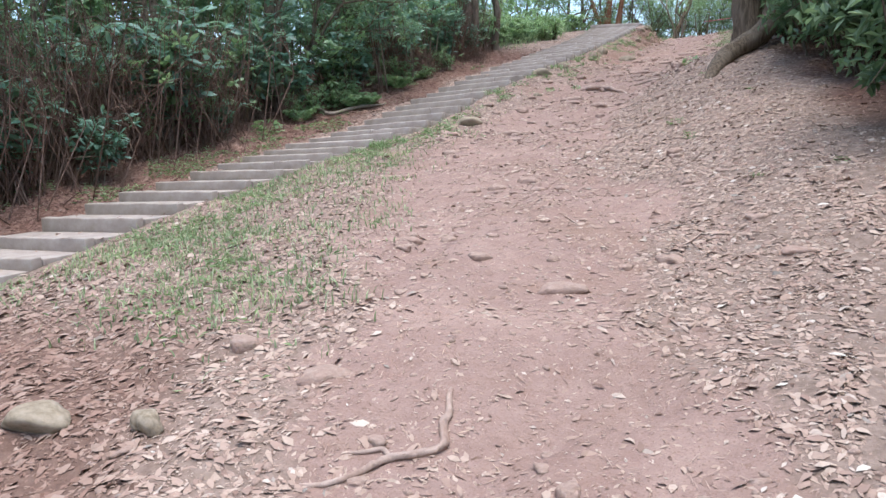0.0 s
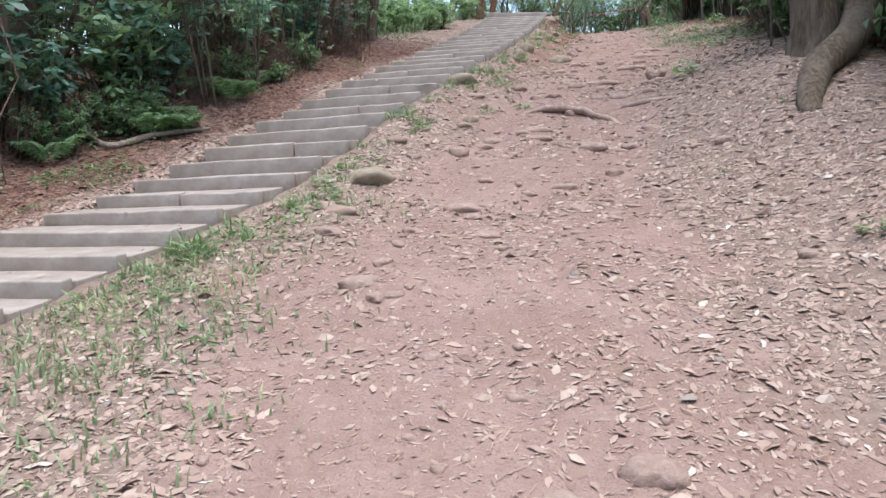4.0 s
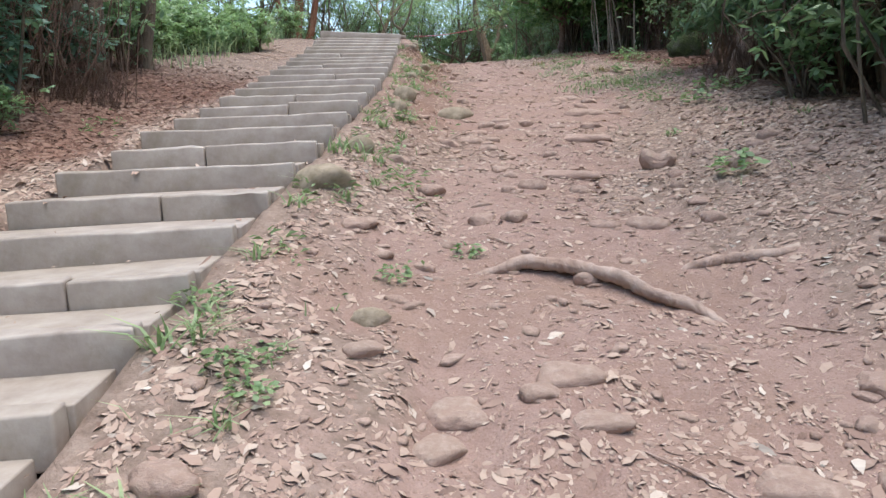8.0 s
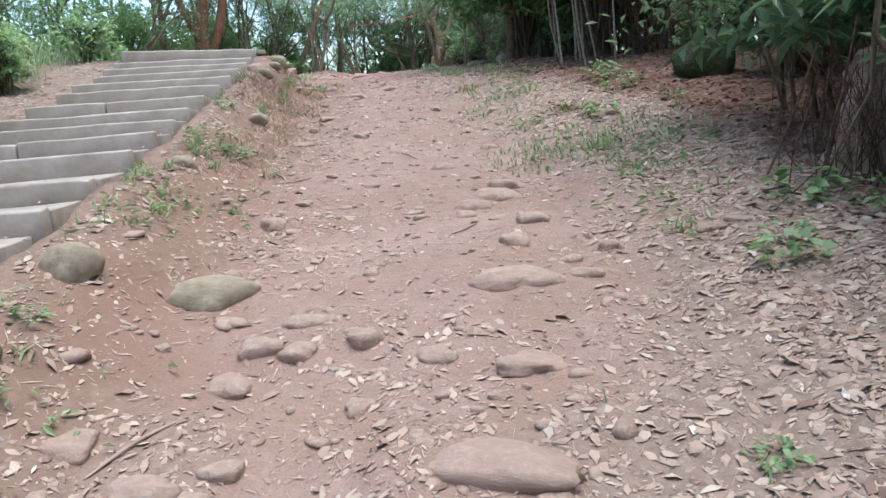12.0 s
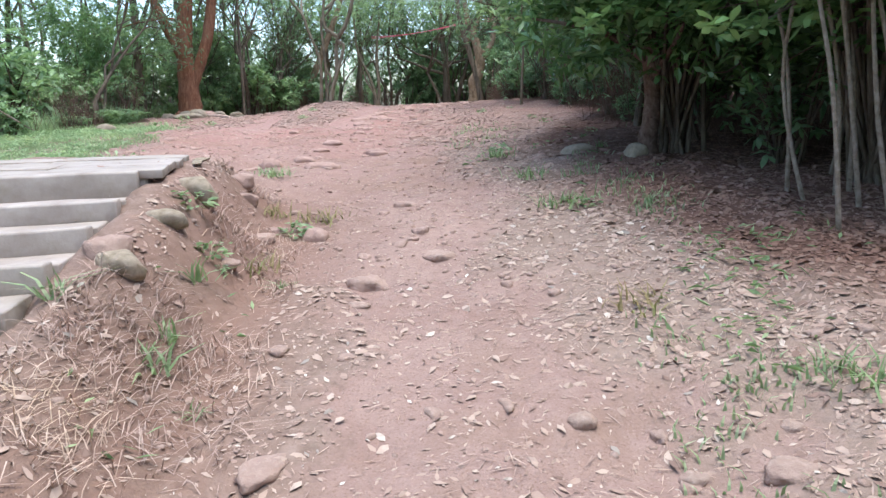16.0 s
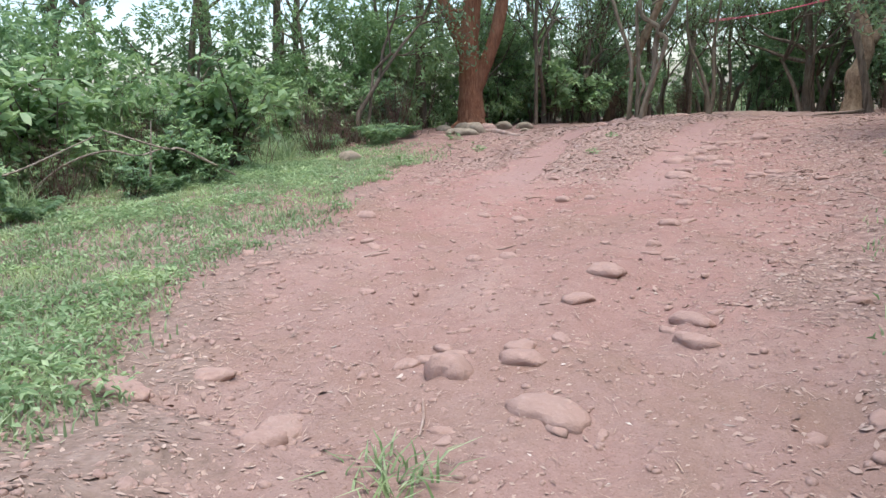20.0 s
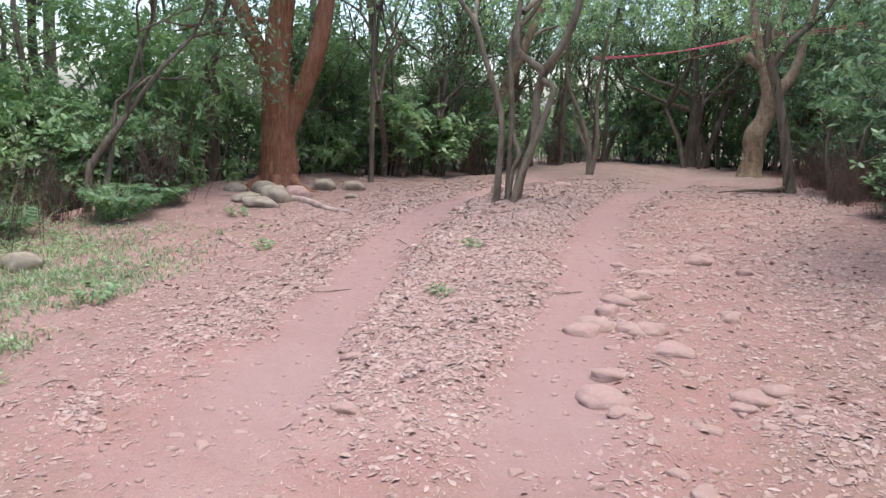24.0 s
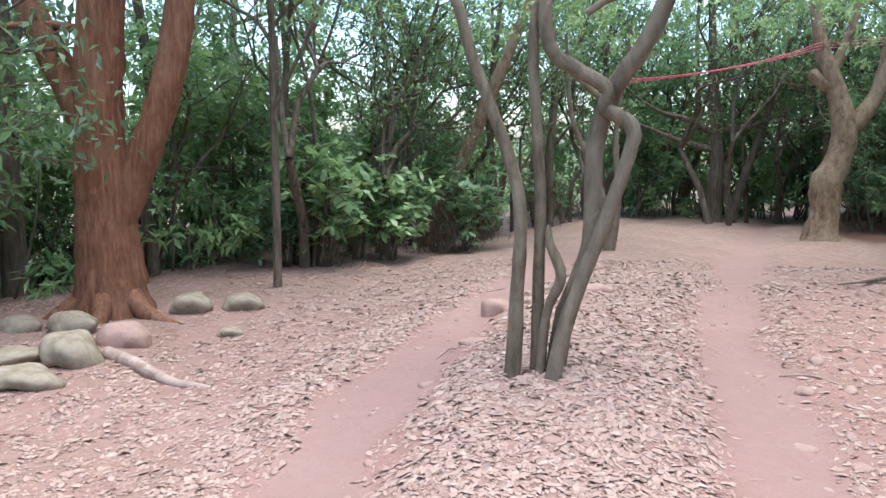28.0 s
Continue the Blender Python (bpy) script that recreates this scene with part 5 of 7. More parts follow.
put(TREE_A, strip(wr, left_edge, -6, 18, 4.5, lambda: wr.uniform(-6.5, -3.5)), BACK, wr)
put(TREE_B, strip(wr, left_edge, -8, 18, 4.5, lambda: wr.uniform(-11, -7)), BACK, wr)
put(TWISTY, strip(wr, back_left, 36, 47, 1.7, lambda: wr.uniform(-1.2, 0.2)), HIGH, wr, 0.8, 1.2)
put(TWISTY2, strip(wr, back_left, 34, 44, 1.9, lambda: wr.uniform(-1.6, 0.0)), HIGH, wr, 0.8, 1.2)
put(TWISTY2, strip(wr, right_edge, 12, 46, 1.7, lambda: wr.uniform(0.0, 1.0)), RIGHT, wr, 0.8, 1.2)
put(TWISTY, [(-4.6, 47.6), (-3.4, 48.4), (-1.6, 47.4), (-0.4, 46.6), (0.8, 44.2)], BACK, wr, 0.9, 1.2)
put(TWISTY2, strip(wr, left_edge, -2, 17.5, 2.2, lambda: wr.uniform(-1.6, -0.2)), LEFT, wr, 0.8, 1.2)
put(WHORL2, [(-5.1 + wr.uniform(-0.5, 0.3), wr.uniform(9.0, 14.0)) for k in range(10)], LEFT, wr, 0.3, 0.55)
put(FERN, [(-4.85 + wr.uniform(-0.4, 0.3), wr.uniform(9.0, 14.0)) for k in range(9)], LEFT, wr, 0.4, 0.65)
put(BRUSH, strip(wr, left_edge, -2.5, 17, 0.9, lambda: wr.uniform(-0.1, 0.55)), LEFT, wr, 0.2, 0.38)
put(TWISTY, [(-2.7, 45.3), (-2.2, 46.6)], BACK, wr, 0.9, 1.1)
put(SAPLING, [(-4.95 + wr.uniform(-0.3, 0.2), wr.uniform(9.5, 14.5)) for k in range(4)], LEFT, wr, 0.7, 0.95)
put(BRUSH, [(wr.uniform(-1.1, -0.1), wr.uniform(35.0, 42.5)) for k in range(13)], RIGHT, wr, 0.25, 0.45)
put(WHORL2, [(wr.uniform(-0.8, 0.3), wr.uniform(34.5, 43.5)) for k in range(8)], RIGHT, wr, 0.5, 0.8)
put(THICK, [(0.15, 36.2), (-0.2, 38.9), (-0.1, 40.6), (0.4, 35.0), (-0.5, 43.6)], RIGHT, wr, 0.6, 0.85)
put(BRUSH, [(1.75, 17.3), (1.6, 17.0), (1.9, 17.1)], RIGHT, wr, 0.3, 0.42)
put(GLOSSY, [(0.45, 24.75), (1.25, 23.1), (0.9, 26.6), (2.1, 24.9), (1.7, 28.2)], RIGHT, wr, 0.92, 1.1)
put(THICK, strip(wr, right_edge, 3, 21, 1.5, lambda: wr.uniform(0.2, 0.8)), RIGHT, wr)
put(THICK2, strip(wr, right_edge, 10, 21, 1.7, lambda: wr.uniform(1.0, 1.6)), RIGHT, wr, 0.7, 0.9)
put(THICK, strip(wr, right_edge, 27, 46, 3.0, lambda: wr.uniform(0.3, 1.0)), RIGHT, wr)
put(THICK2, strip(wr, right_edge, 0, 30, 1.6, lambda: wr.uniform(1.6, 3.2)), RIGHT, wr)
put(THICK2, strip(wr, right_edge, 30, 46, 2.4, lambda: wr.uniform(1.8, 3.4)), RIGHT, wr, 0.7, 1.0)
put(WHORL2, strip(wr, right_edge, 6, 42, 1.9, lambda: wr.uniform(-0.2, 0.4)), RIGHT, wr, 0.4, 0.9)
# tall trees added so that their crowns shade the trail's right side
put(TREE_B, [(3.4, 24.0), (2.2, 28.2), (1.9, 32.0)], BACK, wr, 0.75, 0.9)
put(TREE_A, strip(wr, right_edge, 4, 46, 6, lambda: wr.uniform(4, 6)), BACK, wr)
put(TREE_B, strip(wr, right_edge, -6, 48, 5.5, lambda: wr.uniform(8, 12)), BACK, wr)
put(BRIGHT, strip(wr, back_left, 17.5, 36, 1.6, lambda: wr.uniform(-1.4, -0.3)), HIGH, wr, 0.6, 1.3)
put(THICK3, strip(wr, back_left, 18, 34, 1.5, lambda: wr.uniform(-2.6, -1.2)), HIGH, wr, 0.7, 1.15)
put(THICK3, strip(wr, back_left, 34, 44, 1.6, lambda: wr.uniform(-3.0, -1.3)), HIGH, wr, 0.7, 1.1)
put(WHORL2, strip(wr, back_left, 35, 47, 1.5, lambda: wr.uniform(-1.0, -0.1)), HIGH, wr, 0.5, 0.95)
put(THICK3, [(-10.4, 36.4), (-10.9, 38.0), (-9.9, 39.3), (-11.6, 35.0), (-9.3, 41.0)], HIGH, wr)
put(BRIGHT, [(wr.uniform(-8.5, -4.9), wr.uniform(17.2, 22.6)) for k in range(48)], HIGH, wr, 0.3, 0.65)
put(FERN, [(wr.uniform(-7.5, -4.9), wr.uniform(17.5, 22.4)) for k in range(6)], HIGH, wr, 0.5, 0.8)
put(FERN, [(-9.1, 33.9), (-9.4, 32.6), (-9.2, 34.6), (-9.5, 28.6)], HIGH, wr, 0.6, 0.85)
put(REED, [(-8.3 + wr.uniform(-1.0, 0.1), wr.uniform(25.4, 28.6)) for k in range(3)] + [(-9.4 + wr.uniform(-0.8, 0.2), wr.uniform(28.5, 34)) for k in range(8)] + [(wr.uniform(-7.5, -4.9), wr.uniform(17.4, 22.6)) for k in range(5)], HIGH, wr, 0.6, 1.0)
put(WHORL2, [(-8.5 + wr.uniform(-1.2, 0.5), wr.uniform(25.2, 29.2)) for k in range(9)], HIGH, wr, 0.3, 0.55)
put(FERN, [(-8.4 + wr.uniform(-1.0, 0.5), wr.uniform(25.2, 29.2)) for k in range(3)], HIGH, wr, 0.4, 0.6)
put(BRIGHT, [(-8.5 + wr.uniform(-0.9, 0.4), wr.uniform(25.0, 29.0)) for k in range(15)], HIGH, wr, 0.35, 0.6)
put(THICK2, [(-12.6, 29.2), (-13.4, 34.0)], HIGH, wr, 0.8, 1.05)
put(WHORL, strip(wr, left_edge, -3, 17, 2.3, lambda: wr.uniform(-0.2, 0.3)), LEFT, wr, 0.4, 0.75)
put(BRIGHT, [(-8.0, 39.4), (-7.4, 40.3), (-10.2, 35.6)], HIGH, wr, 0.9, 1.15)
put(WHORL2, [(-8.8, 38.2), (-6.7, 41.6), (0.2, 39.2), (0.1, 41.3), (-0.2, 36.8)], HIGH, wr, 0.8, 1.1)
put(WHORL, [(-9.6, 36.6), (-9.2, 37.4), (0.5, 38.0)], HIGH, wr, 0.7, 1.0)
put(BRIGHT, [(-9.05, 30.1)], HIGH, wr, 1.2, 1.22)
put(TREE_C, strip(wr, back_left, 34, 48, 2.6, lambda: wr.uniform(-5, -2.2)), BACK, wr)
put(TREE_A, strip(wr, back_left, 33, 42, 5.0, lambda: wr.uniform(-6, -3)), BACK, wr)
put(TREE_C, [(-13.5, 27.5), (-15.0, 31.5), (-14.2, 24.5), (-13.0, 33.2), (-12.0, 35.0), (-11.4, 37.8)], BACK, wr, 0.6, 0.9)
put(THICK2, [(-12.6, 38.6), (-10.6, 40.4), (-9.2, 42.6), (-8.0, 44.4)], BACK, wr, 0.8, 1.0)
put(TREE_B, strip(wr, back_left, 34, 44, 5.0, lambda: wr.uniform(-13, -8)), BACK, wr)
rear = [(x + wr.uniform(-0.5, 0.5), 48.0 + wr.uniform(-0.5, 0.8)) for x in np.arange(-6, 2, 1.7)]
put(THICK3, rear[::2], BACK, wr)
put(THICK2, rear[1::2], BACK, wr)
put(THICK2, [(x + wr.uniform(-1, 1), 51 + wr.uniform(0, 3)) for x in np.arange(-4, 10, 2.6)], BACK, wr)
put(THICK3, [(x + wr.uniform(-0.6, 0.6), 50.5 + wr.uniform(0, 3)) for x in np.arange(-15, -4, 1.7)], BACK, wr, 0.7, 1.1)
put(THICK2, [(-4.2, 49.5), (1.4, 46.6)], BACK, wr)
put(TREE_C, [(-2.4, 49.2), (0.4, 47.6), (2.0, 44.8), (-6.4, 47.2)], BACK, wr, 0.8, 1.0)
put(THICK, [(-1.2, 48.9), (0.6, 48.0), (2.2, 47.2), (3.2, 45.4), (2.4, 43.2), (4.6, 47.4), (2.0, 40.6), (-3.0, 50.2), (2.2, 37.6)], BACK, wr, 0.9, 1.2)
put(TREE_C, [(x + wr.uniform(-1, 1), 48.5 + wr.uniform(0, 4)) for x in np.arange(-3, 8, 3.0)], BACK, wr)
put(TREE_B, [(x + wr.uniform(-1.5, 1.5), 54 + wr.uniform(0, 7)) for x in (-25, -21, -17, -3, 1, 5, 9, 13, 17)], BACK, wr)
# unseen trees and bushes, added behind the camera's starting point
put(TREE_B, [(x + wr.uniform(-1.5, 1.5), -8 - wr.uniform(0, 6)) for x in np.arange(-14, 16, 3.2)], BACK, wr)
put(THICK2, [(x + wr.uniform(-1, 1), -7 - wr.uniform(0, 3)) for x in np.arange(-12, 14, 2.6)], BACK, wr)
for ob in (TWISTY, TWISTY2, BRUSH, REED, WHORL, WHORL2, BRIGHT, SAPLING, THICK, THICK2, THICK3, GLOSSY, TREE_A, TREE_B, TREE_C, FERN):
    gone(ob)


def own_tree(name, x, y, stems, barkm, label, blobs, n, leaf, length=0.12, seed=5, turn=0):
    """A tree with its own measured limbs and a crown of leaf sprays on its upper limbs."""
    ob = thing(name, (x, y, gz(x, y), 0, 0, turn), label, "tree")
    stem = part("trunk", tube_mesh("trunk", stems[:1], barkm, 12, 0.05, seed), None, ob)
    for k, st in enumerate(stems[1:]):
        name = "stem" if st[0][2] < 0 else "root" if max(p[2] for p in st) < 0.3 else "limb"
        part(name, tube_mesh(name, [st], barkm, 12 if st[0][3] > 0.05 else 8, 0.05, seed + 1 + k), None, ob if name == "stem" else stem)
    r2 = np.random.default_rng(seed)
    if n:
        p, aim = sprays(r2, n, blobs)
        n = len(p)
        part("crown", leaf_mesh("crown", p, aim, length * r2.uniform(0.6, 1.3, n), length * 0.42 * r2.uniform(0.7, 1.2, n), leaf, 0.2, 0.2, seed), None, ob)
    return ob


own_tree("red_tree", -8.72, 36.72, [
    [(0.0, 0, -0.2, 0.43), (0, 0, 0.1, 0.33), (0, 0, 0.45, 0.275), (-0.01, 0, 0.95, 0.24), (-0.02, 0, 1.5, 0.205), (0.0, 0, 2.1, 0.20), (0.1, 0, 2.9, 0.17), (0.2, 0.1, 4.2, 0.13), (0.3, 0.1, 6.2, 0.07)],
    [(0.07, 0, 0.75, 0.15), (0.25, 0.02, 1.2, 0.15), (0.47, 0.04, 1.75, 0.14), (0.62, 0.08, 2.35, 0.135), (0.72, 0.12, 3.0, 0.115), (0.95, 0.2, 4.3, 0.078), (1.4, 0.3, 6, 0.039)],
    [(-0.03, 0, 1.4, 0.16), (-0.27, 0.03, 1.95, 0.14), (-0.52, 0.07, 2.5, 0.125), (-0.72, 0.1, 3.1, 0.10), (-1.05, 0.2, 4.2, 0.07), (-1.5, 0.3, 5.5, 0.039)],
    [(0.2, -0.12, 0.16, 0.10), (0.42, -0.28, 0.02, 0.065), (0.8, -0.5, -0.05, 0.035)], [(-0.22, -0.14, 0.14, 0.09), (-0.48, -0.36, -0.05, 0.045)], [(0.02, -0.25, 0.16, 0.10), (0.05, -0.48, -0.02, 0.06), (0.1, -0.7, -0.1, 0.03)],
    [(-0.02, 0.02, 2.35, 0.045), (-0.4, 0.0, 2.42, 0.032), (-0.9, -0.1, 2.35, 0.022), (-1.4, -0.1, 2.2, 0.01)],
], BARK_RED, "big red-brown barked tree with forking trunks, rocks at its foot", [(0.3, 0.1, 6.3, 1.4), (1.6, 0.4, 6, 1.2), (-1.6, 0.4, 5.6, 1.3), (0.6, -0.6, 5.2, 0.9), (0, 0.3, 7.3, 1.2)], 5200, LEAF_MID, turn=18)
own_tree("slender_tree", -4.84, 34.98, [
    [(-0.12, 0, -0.12, 0.0495), (-0.10, 0, 0.4, 0.037), (-0.09, 0, 0.8, 0.0347), (-0.16, 0.02, 1.1, 0.0329), (-0.34, 0.03, 1.55, 0.0305), (-0.46, 0.03, 1.9, 0.028), (-0.75, 0.05, 2.3, 0.0247), (-1.1, 0.1, 3.2, 0.0123)],
    [(0.0, 0.06, -0.12, 0.0412), (0.0, 0.06, 0.5, 0.0329), (0.0, 0.06, 0.9, 0.0312), (-0.05, 0.06, 1.72, 0.0289), (0.08, 0.08, 1.9, 0.028), (0.22, 0.1, 2.1, 0.0247), (0.6, 0.2, 2.9, 0.0123)],
    [(0.0816, -0.05, -0.103, 0.0453), (0.136, -0.04, 0.215, 0.0395), (0.204, 0, 0.447, 0.037), (0.32, 0.02, 0.774, 0.0354), (0.422, 0.02, 1.1, 0.0347), (0.435, 0.02, 1.22, 0.0363), (0.367, 0.02, 1.28, 0.0354), (0.299, 0.02, 1.32, 0.0347),
     (0.306, 0.02, 1.41, 0.0347), (0.17, 0.03, 1.5, 0.0347), (0.0476, 0.03, 1.59, 0.0347), (0.0068, 0.03, 1.81, 0.0329), (0.034, 0.1, 2.32, 0.0247), (0, 0.15, 3.01, 0.00986)],
    [(0.08, 0.08, -0.12, 0.0576), (0.14, 0.08, 0.3, 0.0495), (0.25, 0.08, 0.65, 0.0453), (0.26, 0.08, 1.15, 0.0453), (0.35, 0.06, 1.43, 0.0453), (0.48, 0.06, 1.62, 0.0453), (0.6, 0.08, 1.92, 0.0412), (0.66, 0.1, 2.2, 0.037), (0.8, 0.2, 3.1, 0.0165)],
    [(0.02, 0, -0.1, 0.0289), (0.05, 0, 0.3, 0.0247), (0.12, -0.02, 0.5, 0.0289), (0.06, 0, 0.66, 0.0231), (0.05, 0.02, 0.75, 0.00986)],
    [(0.2, 0.05, 1.76, 0.0181), (0.3, 0.05, 1.82, 0.0165), (0.45, 0.05, 1.86, 0.00986)],
    [(0.3, 0.08, 1.35, 0.0165), (0.05, 0.2, 1.6, 0.0132), (0.0, 0.25, 1.9, 0.00824)],
    [(0.05, 0.1, 2.0, 0.0317), (0.4, 1.2, 2.6, 0.0232), (0.9, 2.6, 2.9, 0.0169), (1.5, 4.4, 3.1, 0.00845)], [(-0.46, 0.03, 1.9, 0.0275), (-0.7, 1.2, 2.5, 0.0211), (-0.6, 2.8, 2.9, 0.0148), (-0.3, 4.6, 3.2, 0.00845)],
], BARK_OLIVE, "slender olive-barked tree of several twisting stems on a leafy mound", [(1.0, 2.8, 2.75, 0.7), (1.6, 4.4, 2.8, 0.8), (-0.6, 2.9, 2.75, 0.7), (-0.2, 4.6, 2.9, 0.8), (0.5, 5.6, 2.9, 0.8), (-1.1, 0.1, 3.3, 0.8), (0.6, 0.2, 3.1, 0.9), (0.0, 0.15, 3.6, 0.9), (0.9, 0.3, 3.4, 0.8), (0.5, -0.5, 3.0, 0.7), (-1.6, 1.4, 2.7, 0.6), (-2.3, 2.8, 2.75, 0.8), (1.7, 1.5, 2.9, 0.8), (2.3, 3.4, 2.75, 0.7), (1.5, 3.0, 2.35, 0.5), (2.6, 3.8, 2.35, 0.6), (0.2, 3.2, 2.4, 0.45), (3.4, 4.6, 2.5, 0.7), (-0.9, 3.6, 2.45, 0.5)], 9500, LEAF_BRIGHT, 0.07, 6)
own_tree("pale_tree", -1.78, 42.7, [
    [(0, 0, -0.15, 0.34), (0, 0, 0.1, 0.24), (0.03, 0, 0.45, 0.2), (0.02, 0, 0.8, 0.22), (0.14, 0, 1.1, 0.18), (0.2, 0, 1.55, 0.17), (0.05, 0, 2.1, 0.13), (-0.15, 0, 2.6, 0.1), (-0.3, 0.1, 3.4, 0.07), (-0.7, 0.2, 5, 0.03)],
    [(0.2, 0, 1.45, 0.13), (0.42, 0, 1.75, 0.11), (0.6, 0.05, 2.1, 0.09), (0.75, 0.1, 3.0, 0.06), (1.1, 0.2, 4.4, 0.03)],
    [(0.0, 0, 2.1, 0.09), (-0.2, 0, 2.25, 0.09), (-0.28, 0, 2.35, 0.07)],
    [(0.0, 0, 2.3, 0.08), (0.2, 0, 2.9, 0.06), (0.3, 0, 3.6, 0.03)],
], BARK_PALE, "pale tan twisted tree with a swollen trunk and stubby limbs", [(-0.7, 0.2, 5, 1.0), (1.1, 0.2, 4.5, 1.0), (0.3, 0, 4.2, 0.8), (0.2, 0.3, 5.4, 1.1)], 2600, LEAF_MID, 0.12, 7)
own_tree("leaning_tree", -1.5, 39.2, [
    [(0.06, 0, -0.15, 0.13), (0.02, 0, 0.1, 0.085), (-0.1, 0, 0.7, 0.07), (-0.28, 0, 1.4, 0.068), (-0.44, 0, 1.9, 0.066), (-0.58, 0.05, 2.6, 0.06), (-0.6, 0.1, 4, 0.05), (-0.4, 0.1, 5.4, 0.02)],
    [(-0.42, 0, 1.85, 0.06), (-0.2, 0, 2.2, 0.05), (0.25, 0.1, 2.7, 0.035), (0.6, 0.2, 3.6, 0.015)],
    [(-0.04, -0.02, 0.07, 0.04), (-0.25, -0.16, 0.03, 0.026), (-0.5, -0.15, 0.015, 0.022), (-0.8, -0.36, 0.0, 0.012), (-1.0, -0.38, -0.03, 0.006)],
], BARK_GREY, "leaning grey-brown tree at the edge of the trail", [(0.2, 0.1, 5.4, 1.0), (0.6, 0.2, 3.8, 0.8), (-0.4, 0.3, 4.4, 0.9)], 2200, LEAF_MID, 0.12, 8)
own_tree("spreading_tree", -2.9, 45.9, [
    [(0, 0, -0.15, 0.24), (0, 0, 0.1, 0.17), (0.02, 0, 0.9, 0.13), (0.0, 0, 1.6, 0.12), (-0.1, 0, 2.4, 0.1), (-0.2, 0.1, 4, 0.06), (-0.3, 0.1, 5.5, 0.02)],
    [(0.0, 0, 1.35, 0.07), (-0.6, 0, 1.5, 0.05), (-1.2, 0.05, 1.75, 0.035), (-1.9, 0.1, 2.0, 0.015)],
    [(0.0, 0, 1.6, 0.07), (-0.5, 0, 1.9, 0.05), (-1.1, 0.1, 2.1, 0.03), (-1.8, 0.1, 2.6, 0.012)],
    [(0.0, 0, 1.7, 0.06), (0.6, 0, 1.8, 0.04), (1.3, 0.1, 2.1, 0.02)], [(0.3, 0.1, -0.1, 0.1), (0.5, 0.1, 0.8, 0.08), (0.8, 0.1, 1.8, 0.06), (1.2, 0.2, 3.4, 0.03)],
], BARK_GREY, "dark spreading tree with low horizontal limbs", [(-0.3, 0.1, 5.4, 1.3), (-1.8, 0.1, 3.3, 0.9), (1.2, 0.2, 3.8, 1.1)], 2600, LEAF_DARK, 0.12, 9)
own_tree("double_tree", 1.9, 11.9, [
    [(-0.1, 0, -0.2, 0.34), (-0.12, 0, 0.15, 0.25), (-0.16, 0, 0.8, 0.2), (-0.12, 0, 1.8, 0.19), (-0.1, 0, 3, 0.17), (-0.3, 0, 5, 0.1), (-0.5, 0, 7, 0.05)],
    [(-0.36, -1.9, gz(1.54, 10.0) - gz(1.9, 11.9) - 0.12, 0.05), (-0.34, -1.6, gz(1.56, 10.3) - gz(1.9, 11.9) + 0.02, 0.10), (-0.22, -1.1, gz(1.68, 10.8) - gz(1.9, 11.9) + 0.12, 0.13), (0.12, -0.5, 0.12, 0.15), (0.26, -0.05, 0.5, 0.16), (0.22, 0, 1.0, 0.15), (0.1, 0, 1.8, 0.14), (0.2, 0, 3, 0.12), (0.6, 0.1, 5, 0.07)],
], BARK_GREY, "double-trunked tree with a thick bent root over the bank", [(-0.4, 0, 6.5, 1.6), (0.7, 0.1, 5.4, 1.5), (0.6, 1.2, 5.4, 1.2)], 4200, LEAF_DARK, 0.13, 10)
for x, y, r, l, h in [(-6.9, 10.6, 0.15, 0.1, 7), (-5.0, 3.2, 0.07, 0.1, 5), (-5.5, 16.0, 0.12, 0.1, 6), (-5.35, 17.2, 0.10, 0.9, 5), (-6.8, 18.7, 0.13, 0.2, 6), (-7.75, 37.9, 0.042, 0.1, 5), (-10.2, 37.2, 0.12, 0.0, 6), (-9.6, 38.5, 0.08, -0.3, 5), (-6.57, 7.29, 0.07, 0.1, 6), (-6.2, 9.6, 0.13, -0.1, 7), (-5.75, 9.3, 0.05, 0.2, 5), (-5.32, 16.06, 0.09, 0.2, 6), (-6.4, 5.2, 0.05, 0.4, 5), (-6.9, 12.5, 0.06, -0.3, 5), (-6.1, 3.6, 0.045, 0.3, 5), (-6.4, 14.2, 0.06, 0.2, 6),
                      (-8.4, 39.6, 0.05, 0.4, 5), (-7.6, 40.8, 0.06, -0.4, 5), (-6.6, 43.2, 0.06, 0.3, 5), (-5.8, 44.5, 0.08, -0.2, 6), (-5.0, 46.2, 0.05, 0.3, 5), (-1.0, 46.0, 0.07, 0.2, 5), (0.6, 42.6, 0.06, -0.3, 5), (0.9, 40.2, 0.05, 0.4, 5), (0.8, 37.6, 0.05, -0.2, 5), (0.7, 34.5, 0.06, 0.3, 5)]:
    own_tree("edge_tree", x, y, [[(0, 0, -0.15, r * 1.3), (0, 0, 0.15, r), (l * 0.1, 0, h * 0.2, r * 0.9), (-l * 0.2, 0.05, h * 0.4, r * 0.8), (l * 0.3, 0, h * 0.7, r * 0.6), (l, 0.1, h, r * 0.3)],
                                 [(0, 0.02, h * 0.35, r * 0.5), (0.5, 0.1, h * 0.55, r * 0.35), (0.9, 0.1, h * 0.8, r * 0.15)]],
             BARK_GREY, "grey-brown tree trunk at the edge of the wood", [(l, 0.1, h, 1.1), (0.9, 0.1, h * 0.85, 0.9), (-0.6, 0.2, h * 0.9, 0.9)], 1100, LEAF_MID, 0.12, int(y * 7) % 97)
